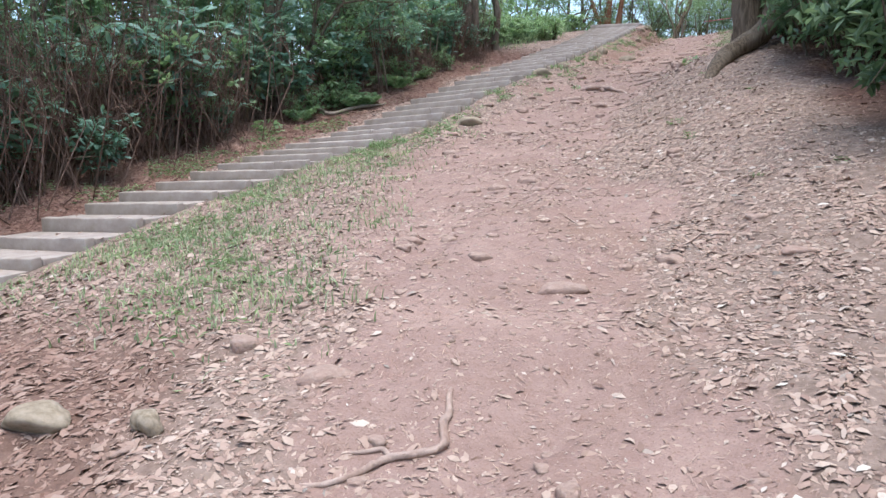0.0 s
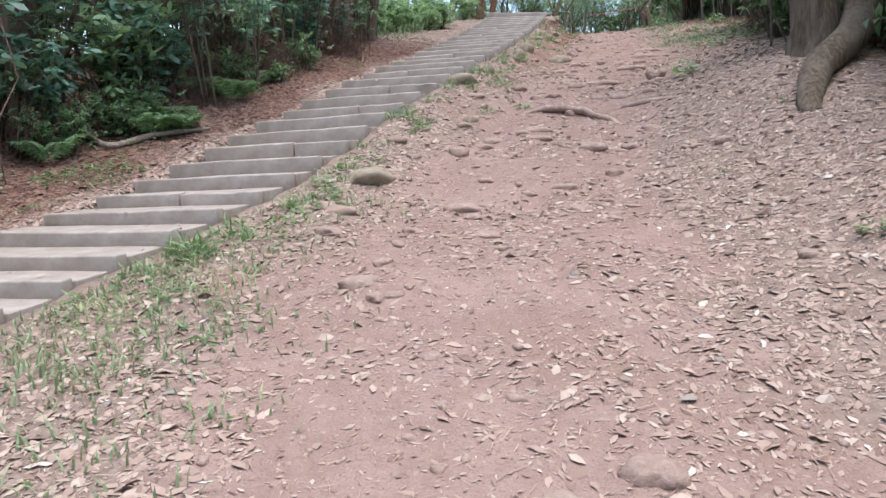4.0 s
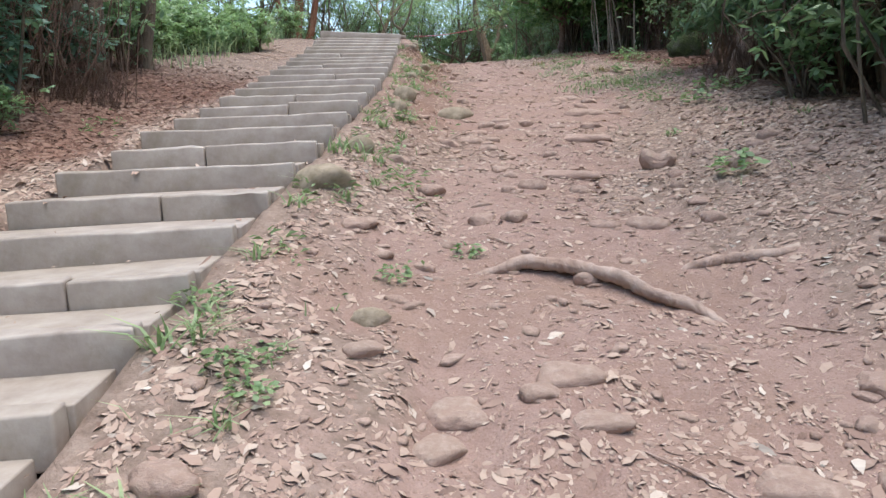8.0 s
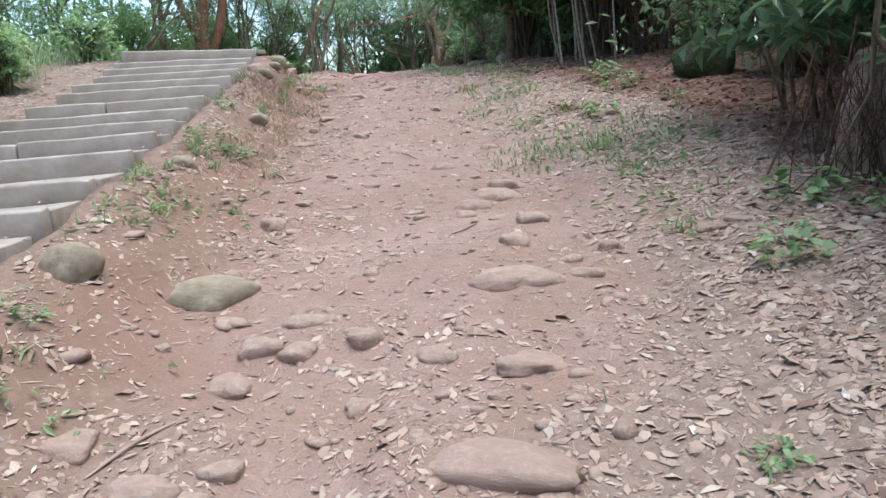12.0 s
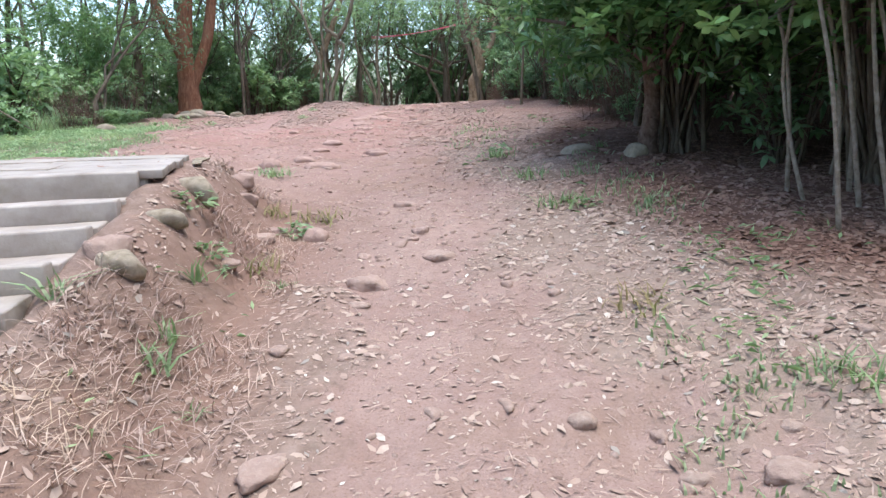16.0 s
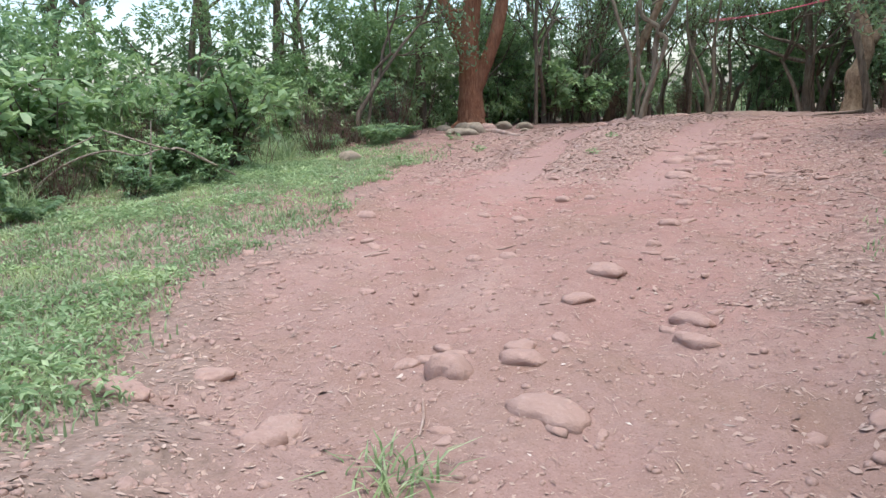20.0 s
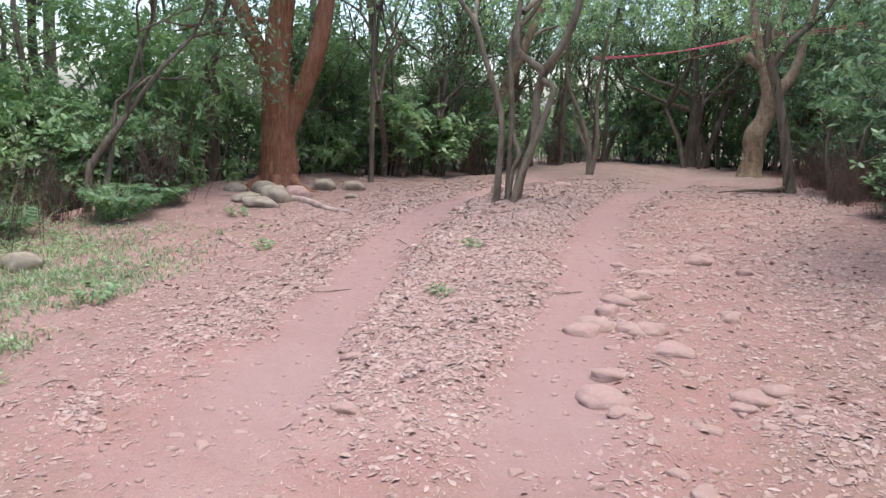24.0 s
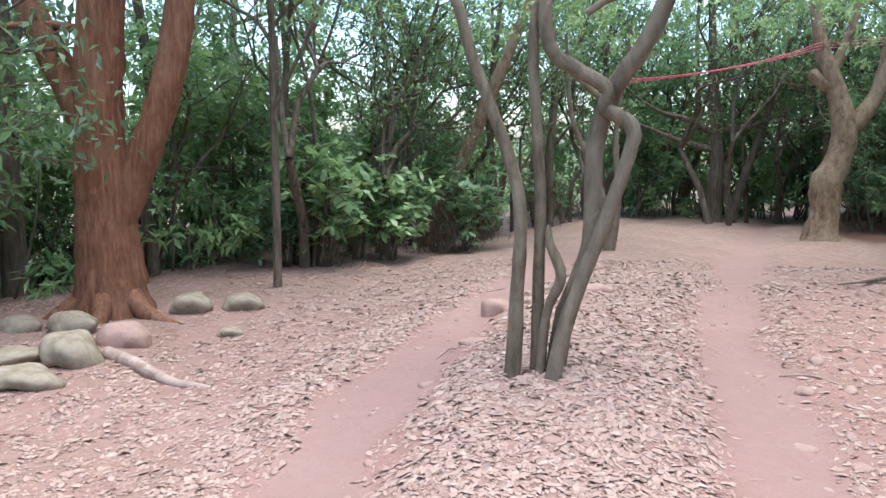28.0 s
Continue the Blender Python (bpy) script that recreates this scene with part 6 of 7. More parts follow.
own_tree("thin_tree", -4.75, 40.7, [[(0.1, 0, -0.1, 0.06), (0.08, 0, 0.4, 0.05), (-0.1, 0, 1.0, 0.04), (-0.4, 0, 1.7, 0.03), (-0.5, 0.1, 2.8, 0.015)], [(0.12, 0, -0.1, 0.05), (0.2, 0, 0.6, 0.045), (0.15, 0, 1.5, 0.035), (0.3, 0, 2.8, 0.02)],
                                    [(0.15, 0, 0.3, 0.03), (-0.15, 0, 0.8, 0.03), (-0.3, 0.1, 1.2, 0.02)]], BARK_OLIVE, "thin crooked many-stemmed tree beside the path", [(-0.5, 0.1, 3, 0.7), (0.3, 0, 3.1, 0.8)], 1200, LEAF_MID, 0.1, 12)
own_tree("small_tree", -0.95, 38.5, [[(0.0, 0, -0.1, 0.05), (0.05, 0, 0.25, 0.04), (0.2, 0, 0.6, 0.03), (0.28, 0.05, 1.0, 0.022), (0.5, 0.1, 1.5, 0.01)], [(-0.03, 0, -0.1, 0.05), (-0.12, 0, 0.3, 0.038), (-0.2, 0.05, 0.75, 0.028), (-0.1, 0.1, 1.3, 0.012)],
                                    [(0.12, 0, 0.42, 0.02), (-0.05, 0.05, 0.8, 0.014), (-0.2, 0.05, 1.05, 0.008)]], BARK_GREY, "small forked grey shrub with thin foliage", [(0.5, 0.1, 1.7, 0.45), (-0.1, 0.1, 1.5, 0.4), (-0.3, 0.1, 1.2, 0.3)], 360, LEAF_MID, 0.12, 14)
own_tree("broad_leaved_sapling", -0.55, 33.6, [[(0.0, 0, -0.1, 0.035), (0.02, 0, 0.5, 0.026), (0.05, 0, 1.1, 0.02), (0.02, 0, 1.8, 0.014), (0.1, 0, 2.6, 0.008)], [(0.04, 0, 0.9, 0.014), (-0.2, 0.05, 1.3, 0.01), (-0.45, 0.05, 1.5, 0.006)], [(0.03, 0, 1.4, 0.012), (0.3, 0, 1.8, 0.008), (0.6, 0.05, 2.0, 0.005)]],
         BARK_OLIVE, "tall thin sapling with sprays of broad bright leaves", [(0.1, 0, 2.5, 0.55), (-0.5, 0.05, 1.7, 0.4), (0.6, 0.05, 2.1, 0.45), (0.0, 0.1, 2.0, 0.4)], 520, LEAF_BRIGHT, 0.19, 15)
own_tree("dark_stemmed_tree", 0.24, 24.72, [[(0.0, 0, -0.12, 0.11), (0, 0, 0.1, 0.08), (0.03, 0, 0.4, 0.07), (0.0, 0, 0.8, 0.065), (-0.06, 0.02, 1.3, 0.055), (-0.3, -0.1, 1.9, 0.04), (-0.7, -0.2, 2.6, 0.02)], [(0.2, 0.1, -0.1, 0.08), (0.24, 0.1, 0.5, 0.06), (0.3, 0.1, 1.2, 0.055), (0.5, 0.2, 2.2, 0.03)],
                                          [(-0.02, 0, 0.75, 0.035), (-0.35, -0.15, 0.95, 0.025), (-0.75, -0.25, 1.05, 0.014), (-1.1, -0.3, 1.1, 0.006)], [(0.02, 0, 0.6, 0.03), (0.1, -0.4, 0.85, 0.02), (0.05, -0.9, 0.95, 0.01)], [(0.25, 0.1, 0.6, 0.03), (0.55, -0.3, 0.8, 0.02), (0.8, -0.6, 0.85, 0.01)]],
         TWIG, "dark stout-stemmed small tree with glossy leaves hanging over the trail", [(-1.05, -0.2, 1.1, 0.22), (-0.8, -0.2, 1.05, 0.3), (-0.4, -0.3, 1.0, 0.35), (0.05, -0.6, 1.0, 0.35), (0.4, -0.4, 1.0, 0.4), (0.8, -0.55, 0.95, 0.45), (-0.5, 0.6, 1.05, 0.45), (-0.2, -0.2, 1.45, 0.55), (0.6, -0.2, 1.5, 0.6), (-0.8, 0.0, 1.5, 0.5), (0.3, 0.4, 1.1, 0.5), (1.1, 0.1, 1.2, 0.6), (-0.6, -0.1, 2.6, 0.6)], 4200, LEAF_GLOSS, 0.125, 16)
own_tree("leaning_pole_tree", -7.2, 42.0, [[(-0.2, 0, -0.1, 0.13), (0.0, 0, 0.5, 0.11), (0.5, 0, 1.6, 0.1), (0.95, 0, 2.6, 0.09), (1.6, 0.1, 4.2, 0.05)]], BARK_PALE, "pale trunk leaning over the undergrowth", [(1.7, 0.1, 4.4, 1.2)], 1600, LEAF_MID, 0.12, 13)


# ---- roots, sticks and tape ----
def limb(name, x, y, pts, material, label, category, seed=3):
    ob = new(name, tube_mesh(name, [[(p[0], p[1], gz(x + p[0], y + p[1]) - gz(x, y) + p[2], p[3]) for p in pts]], material, 8, 0.09, seed))
    ob.matrix_basis = pose(x, y, gz(x, y))
    return tagged(ob, label, category)


def root(x, y, label, runs):
    """A surface root: each run is a stem of its own under one thing."""
    ob = thing("root", (x, y, gz(x, y)), label, "root")
    for k, (name, pts) in enumerate(runs):
        st = [(p[0] - x, p[1] - y, gz(p[0], p[1]) - gz(x, y) + p[2], p[3]) for p in pts]
        part(name, tube_mesh(name, [st], ROOT, 9, 0.13, 31 + k, 6), None, ob)
    return ob


root(-0.7, 12.05, "thick worn root arching over the eroded clay", [
    ("root_stem", [(-1.22, 12.02, -0.02, 0.017), (-1.08, 12.09, 0.015, 0.030), (-0.94, 12.14, 0.04, 0.043), (-0.82, 12.1, 0.045, 0.036), (-0.7, 12.06, 0.05, 0.043), (-0.57, 12.0, 0.04, 0.037), (-0.46, 11.92, 0.045, 0.043), (-0.34, 11.84, 0.035, 0.034), (-0.2, 11.74, 0.02, 0.037), (-0.1, 11.66, 0.0, 0.031), (-0.02, 11.6, -0.03, 0.017)])])
root(0.1, 12.1, "low root running out of the litter", [("root_stem", [(-0.16, 12.1, -0.03, 0.02), (-0.06, 12.12, 0.01, 0.032), (0.08, 12.12, 0.02, 0.03), (0.2, 12.08, 0.015, 0.034), (0.32, 12.08, 0.01, 0.026), (0.46, 12.12, -0.03, 0.016)])])
root(2.1, 1.35, "thin forked brown root half buried in the clay", [
    ("root_stem", [(2.06, 1.84, -0.01, 0.008), (2.1, 1.75, 0.01, 0.013), (2.17, 1.62, 0.012, 0.016), (2.2, 1.52, 0.012, 0.018), (2.27, 1.4, 0.014, 0.017), (2.2, 1.3, 0.012, 0.016), (2.11, 1.24, 0.012, 0.017), (2.05, 1.12, 0.012, 0.014), (1.96, 1.02, 0.006, 0.012), (1.86, 0.97, -0.01, 0.006)]),
    ("side_root", [(2.11, 1.25, 0.012, 0.012), (2.06, 1.28, 0.01, 0.010), (1.99, 1.24, 0.008, 0.009), (1.92, 1.2, -0.005, 0.005)])])
limb("root", -7.5, 35.2, [(-0.3, 0.3, 0.02, 0.05), (0.1, 0.1, 0.02, 0.05), (0.4, 0.0, 0.01, 0.035), (0.7, -0.05, -0.02, 0.02)], ROOT, "root running out from the red-barked tree", "root")
for x, y, pts in [(-8.6, 27.6, [(-0.5, -0.4, 0.1, 0.007), (-0.2, -0.1, 0.4, 0.010), (0.1, 0.2, 0.5, 0.012), (0.2, 0.5, 0.45, 0.010), (0.3, 0.8, 0.5, 0.005)]), (-8.2, 28.3, [(-0.2, -0.6, 0.75, 0.008), (0.1, -0.1, 0.5, 0.012), (0.15, 0.1, 0.45, 0.014), (0.3, 0.7, 0.1, 0.012)]),
                  (-8.4, 28.2, [(0.0, 0.0, 0.0, 0.014), (0.05, 0.02, 0.4, 0.012), (0.02, 0.1, 0.8, 0.006)]), (-8.2, 26.3, [(-0.4, -0.2, 0.0, 0.016), (-0.1, 0.0, 0.4, 0.014), (0.1, 0.3, 0.5, 0.01), (0.5, 0.8, 0.75, 0.006)]), (-6.95, 29.6, [(-0.35, 0.2, 0.0, 0.008), (0.0, 0.0, 0.05, 0.012), (0.2, -0.1, 0.03, 0.008)])]:
    ob = limb("dead_branch", x, y, pts, DEADWOOD, "pale dead branch caught in the tall weeds", "branch", seed=int(y * 3))
    ob["group"] = "dead branches"
limb("fallen_branch", -5.0, 9.8, [(-0.9, -0.3, 0.05, 0.02), (-0.4, 0.0, 0.06, 0.03), (0.0, -0.05, 0.03, 0.035), (0.3, 0.3, 0.05, 0.03), (0.65, 0.75, 0.03, 0.015)], DEADWOOD, "pale fallen branch lying in the leaf litter", "branch")
ob = thing("stump", (1.7, 17.15, gz(1.7, 17.15)), "rotten brown tree stump wrapped in dead stalks", "stump")
part("trunk", tube_mesh("trunk", [[(0, 0, -0.1, 0.2), (0, 0, 0.1, 0.16), (0.03, 0, 0.35, 0.13), (0.05, 0.02, 0.55, 0.11), (0.05, 0.02, 0.6, 0.02)]], ROOT, 11, 0.1, 44), None, ob)
for k in range(16):
    a, q = k * 0.4 + 0.1 * (k % 3), 0.17 + 0.05 * (k % 4)
    part("dead_stalk", tube_mesh("dead_stalk", [[(math.cos(a) * q * 1.5, math.sin(a) * q * 1.5, -0.05, 0.008), (math.cos(a) * q * 1.1, math.sin(a) * q * 1.1, 0.3, 0.007), (math.cos(a + 0.3) * q * 0.9, math.sin(a + 0.3) * q * 0.9, 0.5 + 0.12 * (k % 3), 0.004)]], TWIG, 5, 0.05, k), None, ob)
kr = random.Random(8)
STICKS = "thin dry stick lying on the ground"
for k in range(54):
    y = kr.uniform(0.5, 38)
    x = kr.uniform(float(edge_l(y)) - 0.5, float(edge_r(y)) + 1.6)
    if y < 23.6 and x < stair_x(y) + 0.2:
        continue
    a, l = kr.uniform(0, 6.283), kr.uniform(0.1, 0.38)
    c, s = math.cos(a) * l, math.sin(a) * l
    ob = limb("stick", x, y, [(-c / 2, -s / 2, 0.006, 0.004), (kr.uniform(-0.02, 0.02), kr.uniform(-0.02, 0.02), 0.012, 0.006), (c / 2, s / 2, 0.006, 0.003)], ROOT, STICKS, "stick", seed=k)
    ob["group"] = "dry sticks"
for k in range(9):
    x, y = 0.85 + kr.uniform(-0.35, 0.5), 22.6 + kr.uniform(-0.4, 0.5)
    ob = new("leaning_stick", tube_mesh("leaning_stick", [[(kr.uniform(-0.05, 0.05), 0, -0.1, 0.016), (kr.uniform(-0.2, 0.05), 0, 0.7, 0.013), (kr.uniform(-0.4, 0.0), 0.1, 1.6, 0.01), (kr.uniform(-0.5, 0.1), 0.2, 2.5, 0.005)]], DEADWOOD, 6, 0.06, k))
    ob.matrix_basis = pose(x, y, gz(x, y), 0, 0, kr.uniform(-40, 40))
    tagged(ob, "pale bare stick leaning against the dark bush", "stick", "leaning sticks")
for k in range(3):
    p0, p1 = Vector((-4.72, 40.7, 9.66 + 0.03 * k)), Vector((-1.95, 42.62, 10.24 + 0.04 * k))
    p2 = Vector((0.7, 44.6, 10.72 + 0.06 * k))
    st = []
    for f in np.linspace(0, 1, 9):
        q = p0.lerp(p1, f)
        st.append((q.x, q.y, q.z - 0.10 * 4 * f * (1 - f) * (0.6 + 0.3 * k), 0.006))
    for f in np.linspace(0.2, 1, 5):
        q = p1.lerp(p2, f)
        st.append((q.x, q.y, q.z - 0.06 * 4 * f * (1 - f), 0.006))
    tagged(new("barrier_tape", tube_mesh("barrier_tape", [st], TAPE, 4, 0.0, k)), "thin red tape strung between the trees", "tape", "tapes between trees")


# ---- leaf litter, grass and small plants ----
def scatter(n, x0, x1, y0, y1, dens, seed, along=False):
    r2 = np.random.default_rng(seed)
    x, y = r2.uniform(x0, x1, n), r2.uniform(y0, y1, n)
    if along:
        x = x + 0.5 * (edge_l(y) + edge_r(y))
    k = r2.uniform(0, 1, n) < dens(x, y)
    return x[k], y[k], r2


def on_steps(x, y):
    sx = stair_x(y)
    return (x < sx + 0.1) & (x > sx - 1.42) & (y > 1.6) & (y < 23.5)


def tread_z(x, y):
    """Height of the tread that lies under a point of the steps."""
    off = x - stair_x(y)
    k = np.clip(np.searchsorted(STEP_Y, y - off * 0.15) - 1, 0, len(STEP_Y) - 1)
    drop = np.interp(y, [1.7, 6, 9, 11, 13, 18, 22], [0.008, 0.012, 0.06, 0.08, 0.06, 0.05, 0.02])
    return np.where(y > 22.2, 7.3, stair_z(np.array(STEP_Y)[k]) + drop * off / 1.4 - 0.014)


def lawn(x, y):
    n = vnoise(x, y, 1.1, 31) * 1.2 + vnoise(x, y, 0.35, 32) * 0.8
    up = (0.28 + 0.72 * sstep(-0.5, 0.35, n)) * sstep(0.1, 0.7, edge_l(y) - x + n * 0.6) * sstep(23.2, 24.2, y + n * 0.4) * sstep(34, 31, y + n)
    low = sstep(-0.4, 0.5, edge_l(y) + 0.3 - x + n * 0.5) * sstep(1.2, 2.6, y) * sstep(10.5, 7.5, y) * 0.28 * (0.2 + 0.8 * sstep(-0.6, 0.5, n))
    side = sstep(0.0, 0.5, x - edge_r(y) + n * 0.6) * sstep(1.3, 0.6, x - edge_r(y)) * sstep(16.5, 18.5, y) * sstep(30, 26, y) * 0.38 * sstep(0.05, 0.6, n)
    return np.where(on_steps(x, y), 0, np.clip(up + low + side, 0, 1))


def litter_density(x, y):
    b = bare(x, y)
    n = vnoise(x, y, 0.55, 41) + 0.5
    inner = np.interp(y, [0, 4, 7, 10, 15, 18, 24, 31, 34], [0.75, 0.7, 1.0, 1.35, 1.2, 0.9, 0.3, 0.5, 0.9])
    d = (1 - b) * (0.65 + 0.5 * n) + b * (0.06 + 0.34 * sstep(0.4, 0.75, n)) * inner
    d = d * (1 - 0.6 * lawn(x, y)) * (1 - 0.9 * sstep(0.55, 0.85, b) * sstep(28, 31, y)) * (1 - 0.1 * sstep(14, 17, y) * sstep(28, 25, y))
    d = d * (1 - 0.85 * np.exp(-((x - stair_x(y) - 0.5) / 0.5) ** 2) * sstep(14, 17, y) * sstep(24.4, 23.4, y))
    d = d * (1 - 0.8 * sstep(0.4, -0.2, x - edge_l(y)) * sstep(23, 24.2, y) * sstep(33, 30.5, y))
    d = d * (1 - 0.45 * sstep(23, 25, y) * sstep(32, 29, y))
    near = sstep(9.0, 5.5, np.abs(x - 0.5 * (edge_l(y) + edge_r(y))) - 0.5 * (edge_r(y) - edge_l(y)))
    return np.where(on_steps(x, y), 0.004, d * (0.2 + 0.8 * near) * (1 - 0.99 * worn(x, y)))


def ground_lie(x, y, a, r2, tilt):
    """Normals of the slope, and directions a along it with a small random tilt."""
    e = 0.06
    gx, gy = (ground_z(x + e, y) - ground_z(x - e, y)) / (2 * e), (ground_z(x, y + e) - ground_z(x, y - e)) / (2 * e)
    gx, gy = np.clip(gx, -0.7, 0.7), np.clip(gy, -0.7, 0.7)
    nor = np.stack([-gx, -gy, np.ones(len(x))], 1)
    aim = np.stack([np.cos(a), np.sin(a), np.cos(a) * gx + np.sin(a) * gy + r2.normal(0.02, tilt, len(x))], 1)
    return nor, aim


def leaves_on_ground(name, n, box, lo, hi, seed, label, hollow=0.0, near=True):
    x, y, r2 = scatter(n, *box, litter_density if hi > 0.05 else lambda x, y: np.where(on_steps(x, y), 0.01, (0.25 + 0.3 * sstep(17, 14, y) + 0.5 * sstep(21, 23, y) * sstep(33, 30, y) + 0.6 * litter_density(x, y)) * (1 - 0.7 * sstep(0.6, 0.95, bare(x, y)) * sstep(28, 31, y)) * (1 - 0.97 * worn(x, y))), seed, True)
    k = np.abs(x - 0.5 * (edge_l(y) + edge_r(y))) >= hollow
    x, y = x[k], y[k]
    z = ground_z(x, y) + r2.uniform(-0.002, 0.005, len(x))
    z = np.where(on_steps(x, y), tread_z(x, y) + 0.008, z)
    a = r2.uniform(0, 6.283, len(x))
    lie, aim = ground_lie(x, y, a, r2, 0.03)
    L = (lo + (hi - lo) * r2.uniform(0, 1, len(x)) ** 2.4) * np.interp(y, [10, 16, 22, 27, 32], [1.0, 0.88, 0.75, 0.68, 0.78])
    P = np.stack([x, y, z], 1)
    W = L * r2.uniform(0.26, 0.56, len(x))
    me = dry_leaf_mesh(name, P, aim, L, W, 0.06, LITTER, lie, seed) if near else leaf_mesh(name, P, aim, L, W, LITTER, 0.08, 0.1, seed, lie)
    # darkens leaves that are old, and paints in the shade they lie in
    at = me.attributes.new("old", 'FLOAT', 'POINT')
    at.data.foreach_set("value", np.repeat(mould_and_shade(x, y), len(me.vertices) // len(x)).astype(np.float32))
    stuff(name, me, label, "fallen leaves")


leaves_on_ground("leaf_litter", 460000, (-3.0, 3.0, -2.0, 40), 0.022, 0.088, 71, "dry brown and pinkish leaves covering the ground")
leaves_on_ground("outer_leaf_litter", 470000, (-8.5, 6.5, -2.5, 43), 0.03, 0.088, 74, "dry brown leaves lying thick under the trees", 3.0, False)
leaves_on_ground("leaf_crumbs", 430000, (-4, 4, -1, 40), 0.012, 0.045, 72, "broken dry leaf crumbs and bark bits on the clay", 0.0, False)


leaves_on_ground("bank_leaf_litter", 140000, (-8.0, -3.0, 0.0, 18.5), 0.03, 0.10, 75, "old brown and mauve leaves thick between the steps and the hedge")
leaves_on_ground("bush_leaf_litter", 90000, (1.3, 4.6, 13, 31), 0.03, 0.10, 76, "old brown leaves lying thick under the overhanging bushes")
leaves_on_ground("clearing_leaf_litter", 95000, (-1.8, 1.1, 29.5, 39), 0.03, 0.095, 77, "pinkish dry leaves heaped between the worn tracks")


def needles(n, seed):
    x, y, r2 = scatter(n, -8, 3.5, -1, 38, lambda x, y: np.where(on_steps(x, y), 0, (0.12 + 0.5 * sstep(14, 18, y) * (1 - 0.55 * bare(x, y)) * sstep(-0.1, 0.3, vnoise(x, y, 0.9, 47)) * sstep(30, 27, y)) * (0.4 + 1.2 * (vnoise(x, y, 0.7, 43) + 0.5))) * sstep(4, 1, np.abs(x - 0.5 * (edge_l(y) + edge_r(y))) - 1.5) * (1 - 0.85 * mould_and_shade(x, y)) * (1 - 0.95 * worn(x, y)), seed)
    a = r2.uniform(0, 6.283, len(x))
    lie, aim = ground_lie(x, y, a, r2, 0.05)
    stuff("dry_straws", leaf_mesh("dry_straws", np.stack([x, y, ground_z(x, y) + 0.008], 1), aim, r2.uniform(0.025, 0.10, len(x)), r2.uniform(0.002, 0.006, len(x)), STRAW, 0.1, 0.02, seed, lie), "dry straws and narrow leaf blades on the clay", "straws")


needles(300000, 73)
for k, (n, box, h) in enumerate([(150000, (-9.8, -2.6, 23, 34), 0.065), (120000, (-2.7, 1.8, 0.4, 10.5), 0.075), (150000, (-1.6, 1.6, 15, 34), 0.055)]):
    x, y, r2 = scatter(n, *box, lawn, 81 + k)
    stuff("grass", blade_mesh("grass", np.stack([x, y, ground_z(x, y) - 0.005], 1), h, 0.012, 0.8, GRASS if k == 0 else GRASS_PALE, 81 + k), "short patchy green grass beside the trail", "grass")
x, y, r2 = scatter(120000, -9.8, -2.6, 23, 34, lambda x, y: lawn(x, y) * sstep(-0.35, 0.3, vnoise(x, y, 0.5, 36)), 86)
a = r2.uniform(0, 6.283, len(x))
aim = np.stack([np.cos(a), np.sin(a), r2.uniform(0.0, 0.7, len(x))], 1)
hz = ground_z(x, y) + r2.uniform(0.01, 0.05, len(x)) * (1 + 1.5 * np.clip(vnoise(x, y, 0.5, 36) + 0.2, 0, 1))
stuff("ground_cover", leaf_mesh("ground_cover", np.stack([x, y, hz], 1), aim, r2.uniform(0.025, 0.07, len(x)), r2.uniform(0.012, 0.028, len(x)), COVER, 0.12, 0.3, 86), "low bright leafy weeds growing through the grass", "ground cover")
x, y, r2 = scatter(36000, -3.3, -1.4, 14, 24, lambda x, y: np.where(on_steps(x, y), 0, sstep(1.0, 0.3, x - stair_x(y)) * sstep(0.03, 0.12, x - stair_x(y)) * sstep(17.5, 19.5, y) * sstep(-0.1, 0.3, vnoise(x, y, 0.4, 37) + 0.1)) * (y < 23.7), 88)
stuff("dry_grass", blade_mesh("dry_grass", np.stack([x, y, ground_z(x, y) - 0.005], 1), 0.09, 0.005, 1.9, STRAW, 88), "matted dry grass stalks hanging over the bare bank", "dry grass")


def green_patch(x, y):
    n = vnoise(x, y, 0.6, 61) + 0.6 * vnoise(x, y, 0.22, 62)
    by_trail = lawn(x, y) * 1.9 * sstep(-0.12, 0.25, n) * (x > -2.75) * sstep(10.5, 8, y)
    by_hedge = sstep(-4.15, -4.3, x) * sstep(-5.7, -5.0, x) * sstep(-0.05, 0.25, n) * sstep(2, 4, y) * sstep(15, 13, y) * 0.9
    verge = sstep(0.6, 0.1, np.abs(x - stair_x(y) - 0.4)) * sstep(6, 8, y) * sstep(22, 17, y) * sstep(0.0, 0.3, n) * 0.5
    side = sstep(-0.1, 0.4, x - edge_r(y)) * sstep(1.6, 0.7, x - edge_r(y)) * sstep(16, 18, y) * sstep(28, 25, y) * sstep(0.05, 0.4, n) * 0.5
    return np.where(on_steps(x, y), 0, np.clip(by_trail + by_hedge + verge + side, 0, 1))


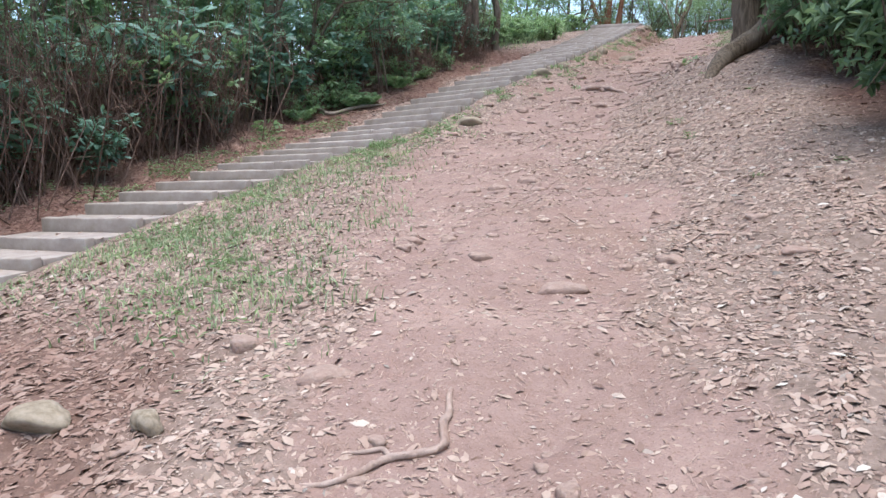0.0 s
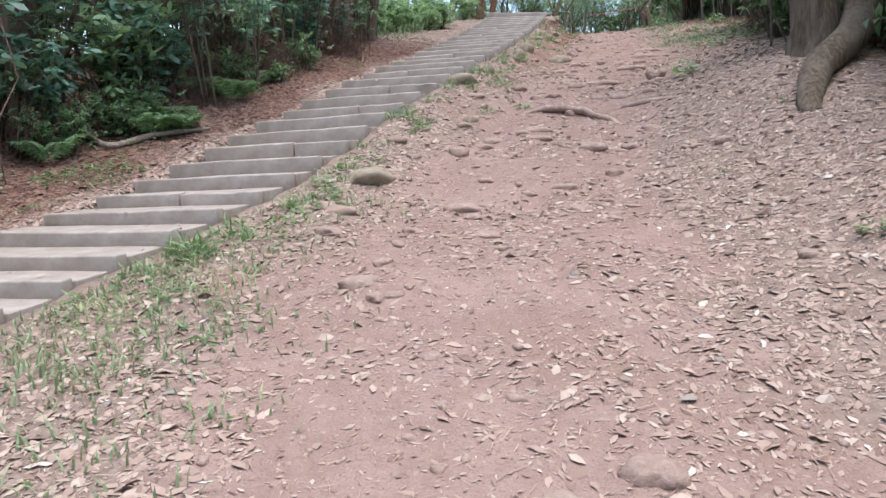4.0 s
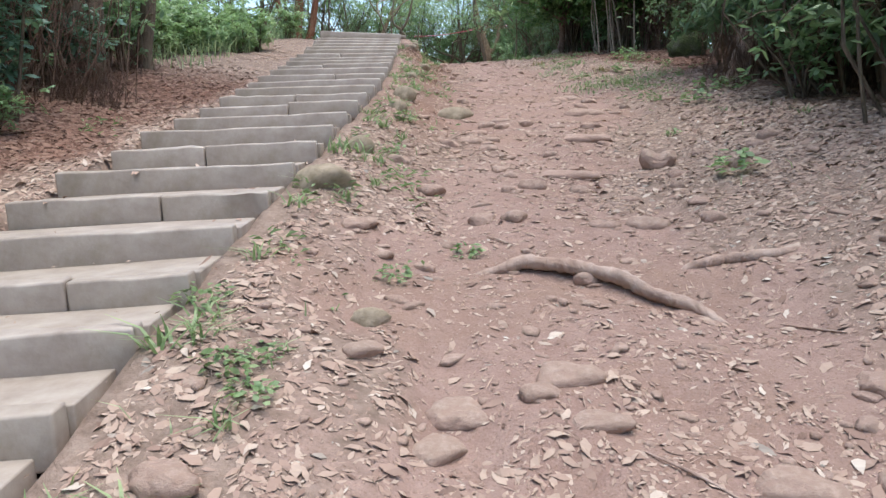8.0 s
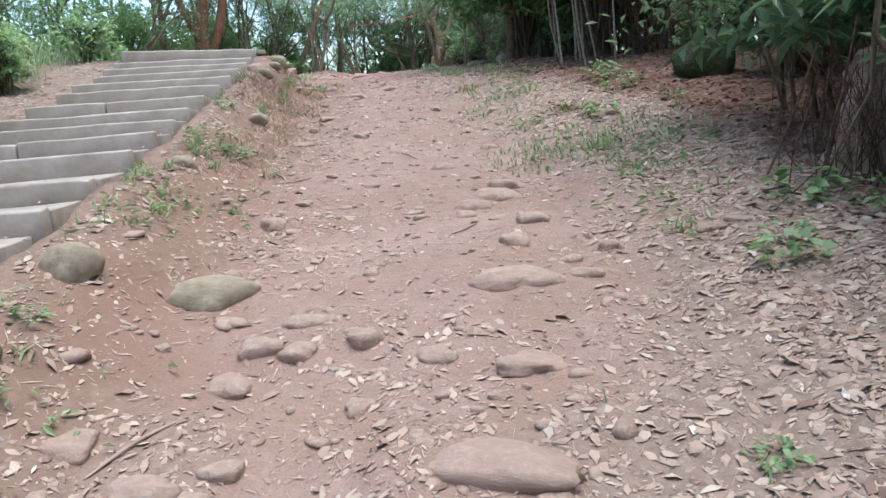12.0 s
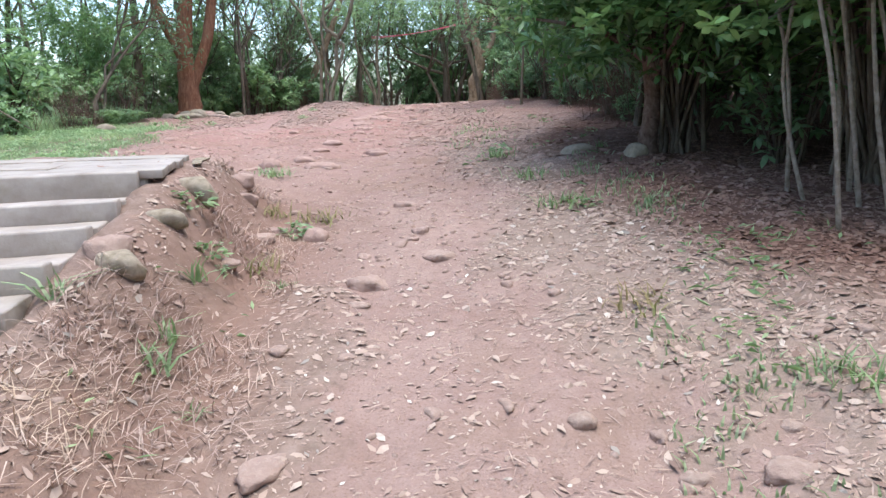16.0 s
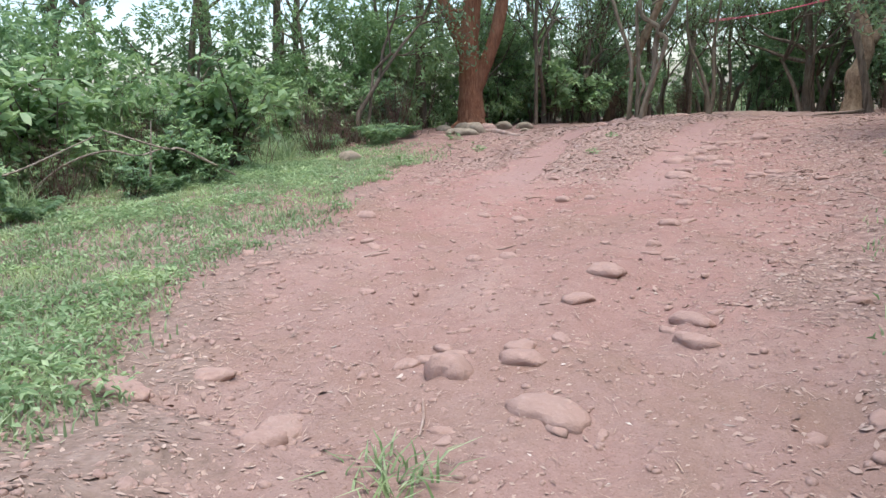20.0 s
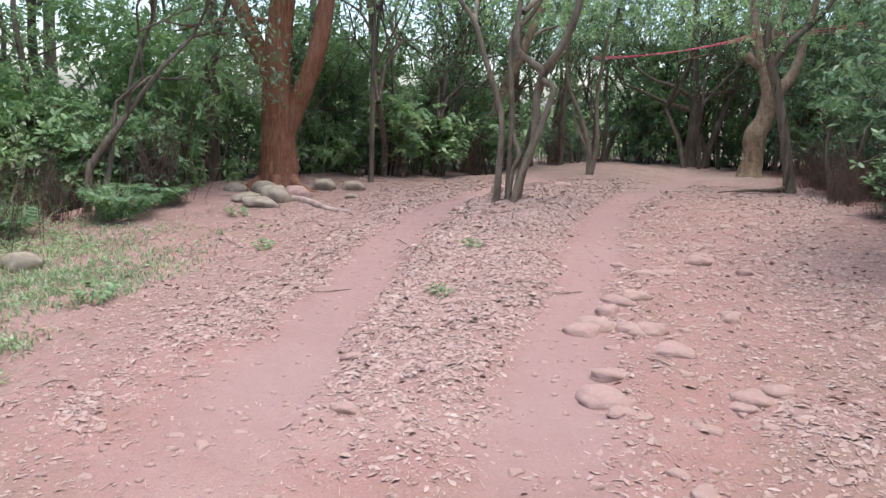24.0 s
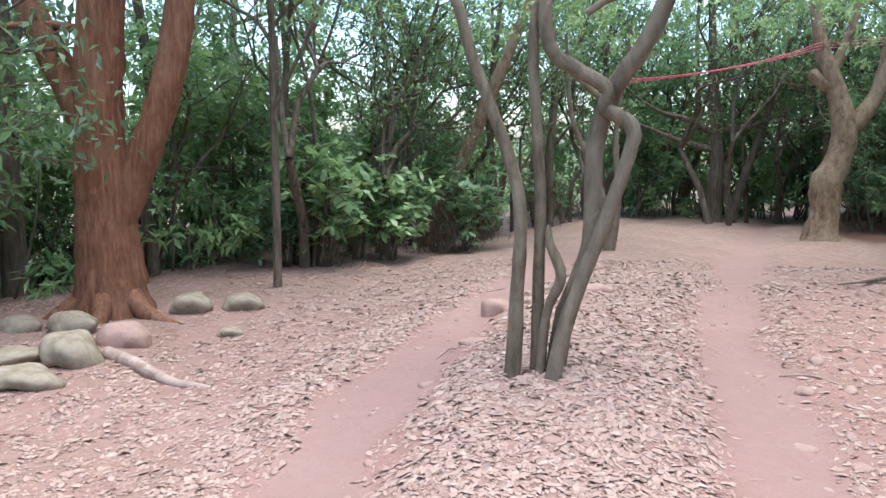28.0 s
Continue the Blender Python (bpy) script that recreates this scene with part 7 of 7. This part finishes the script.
x, y, r2 = scatter(150000, -5.8, 1.9, 0.4, 27, green_patch, 87)
a = r2.uniform(0, 6.283, len(x))
aim = np.stack([np.cos(a), np.sin(a), r2.uniform(0.0, 0.8, len(x))], 1)
stuff("low_weeds", leaf_mesh("low_weeds", np.stack([x, y, ground_z(x, y) + r2.uniform(0.004, 0.045, len(x))], 1), aim, r2.uniform(0.03, 0.085, len(x)), r2.uniform(0.009, 0.022, len(x)), WEED, 0.12, 0.3, 87), "low grey-green weeds sprouting through the dry leaves", "weeds")
x, y, r2 = scatter(14000, -13.5, -5.0, 16.5, 34, lambda x, y: sstep(0.4, 1.6, back_left(y) + 1.0 - x + vnoise(x, y, 1.2, 33)) * sstep(-2.6, -1.4, x - back_left(y)) * (x < stair_x(y) - WIDE - 0.4) + sstep(17, 18, y) * sstep(23.2, 22.4, y) * (x < stair_x(y) - WIDE - 0.35) * (x > -9), 82)
stuff("tall_grass", blade_mesh("tall_grass", np.stack([x, y, ground_z(x, y) - 0.02], 1), 0.38, 0.012, 0.7, GRASS, 82), "tall green meadow grass at the wood's edge", "grass")
x, y, r2 = scatter(5000, -2.4, 1.6, 0, 30, lambda x, y: np.where(on_steps(x, y), 0, sstep(0.5, 0.1, np.abs(x - stair_x(y) - 0.35)) * 0.5 + 0.05 * (1 - bare(x, y))) * sstep(0.0, 0.4, vnoise(x, y, 0.8, 35) + 0.15), 83)
stuff("weeds", blade_mesh("weeds", np.stack([x, y, ground_z(x, y) - 0.005], 1), 0.09, 0.008, 0.9, GRASS, 83), "sparse grass tufts along the foot of the steps", "grass")


def herb(seed, leaf):
    """A small rosette of soft leaves on short stalks."""
    r2 = np.random.default_rng(seed)
    n = 46
    a = r2.uniform(0, 6.283, n)
    rr = r2.uniform(0.01, 0.10, n)
    p = np.stack([np.cos(a) * rr, np.sin(a) * rr, r2.uniform(0.01, 0.10, n)], 1)
    aim = np.stack([np.cos(a), np.sin(a), r2.uniform(-0.1, 0.6, n)], 1)
    return oval_leaf_mesh("herb", p, aim, r2.uniform(0.035, 0.07, n), r2.uniform(0.018, 0.032, n), leaf, 0.15, 0.3, seed)


tuft_at = np.random.default_rng(55)
for x, y, n, h in [(-2.95, 24.55, 70, 0.11), (-2.2, 23.2, 40, 0.14), (-2.35, 22.2, 36, 0.13), (-2.55, 23.3, 40, 0.14), (-1.0, 25.2, 50, 0.14), (-0.6, 23.2, 50, 0.15), (-0.75, 24.2, 50, 0.16), (-0.35, 21.6, 40, 0.13), (0.55, 18.6, 50, 0.16), (0.5, 19.9, 60, 0.18), (0.25, 20.9, 50, 0.15)]:
    d = tuft_at.normal(0, 0.075, (n, 2))
    ob = thing("grass_tuft", (x, y, gz(x, y)), "loose tuft of green and straw-coloured grass", "grass tuft", "grass tufts")
    part("foliage", blade_mesh("foliage", np.stack([d[:, 0], d[:, 1], np.zeros(n) - 0.01], 1), h * 0.8, 0.011, 1.4, WEED if n % 4 else GRASS_DRY, n), None, ob)


def sprout(seed):
    """A flat sprout of a dozen broad grass blades."""
    r2 = np.random.default_rng(seed)
    d = r2.normal(0, 0.035, (16, 2))
    return blade_mesh("sprout", np.stack([d[:, 0], d[:, 1], np.zeros(16) - 0.01], 1), 0.13, 0.016, 1.3, WEED, seed)


HERBS = [herb(90, LEAF_BRIGHT), herb(91, WEED), sprout(92), sprout(93), sprout(94)]
hr = random.Random(14)
spots = [(-5.06, 8.2, 2.2, 0), (0.55, 13.6, 1.6, 0), (-1.25, 12.3, 0.8, 0), (0.95, 16.3, 1.4, 0), (1.25, 16.9, 1.6, 0), (1.5, 16.6, 1.3, 1), (0.7, 19.3, 1.3, 0), (1.0, 20.2, 1.5, 1), (0.95, 21.0, 1.7, 0), (-1.0, 25.5, 1.0, 0),
         (-2.6, 22.1, 1.0, 1), (-2.45, 21.9, 0.9, 1), (-2.3, 22.9, 0.9, 0), (-6.9, 33.3, 1.0, 0), (-7.0, 31.2, 1.4, 0), (-4.7, 33.2, 0.8, 0), (-4.6, 32.0, 0.8, 0), (-7.9, 34.4, 1.2, 0)]
for k in range(70):
    y = hr.uniform(7, 22)
    spots.append((float(stair_x(y)) + hr.uniform(0.06, 0.5), y, hr.uniform(0.6, 1.1), hr.choice([1, 2, 3, 4, 2, 3])))
for k in range(90):
    y = hr.uniform(1, 34)
    if hr.random() < 0.5:
        x = float(stair_x(y)) + hr.uniform(0.15, 0.8) if y < 22.5 else float(edge_l(y)) - hr.uniform(0.2, 2)
    else:
        x = float(edge_r(y)) + hr.uniform(0.3, 1.8)
    spots.append((x, y, hr.uniform(0.4, 0.85), hr.choice([0, 1, 2, 3, 4, 3])))
for x, y, s, k in spots:
    label, kind = ("small sprout of broad green grass blades in the litter", "grass tuft") if k > 1 else ("small green leafy herb growing in the litter", "herb")
    ob = thing("sprout" if k > 1 else "herb", (0, 0, 0), label, kind, "sprouts beside the trail" if k > 1 else "herbs beside the trail")
    part("foliage", HERBS[k], None, ob)
    ob.matrix_basis = pose(x, y, gz(x, y) - 0.01, 0, 0, hr.uniform(0, 360)) @ Matrix.Diagonal((s, s, s, 1))
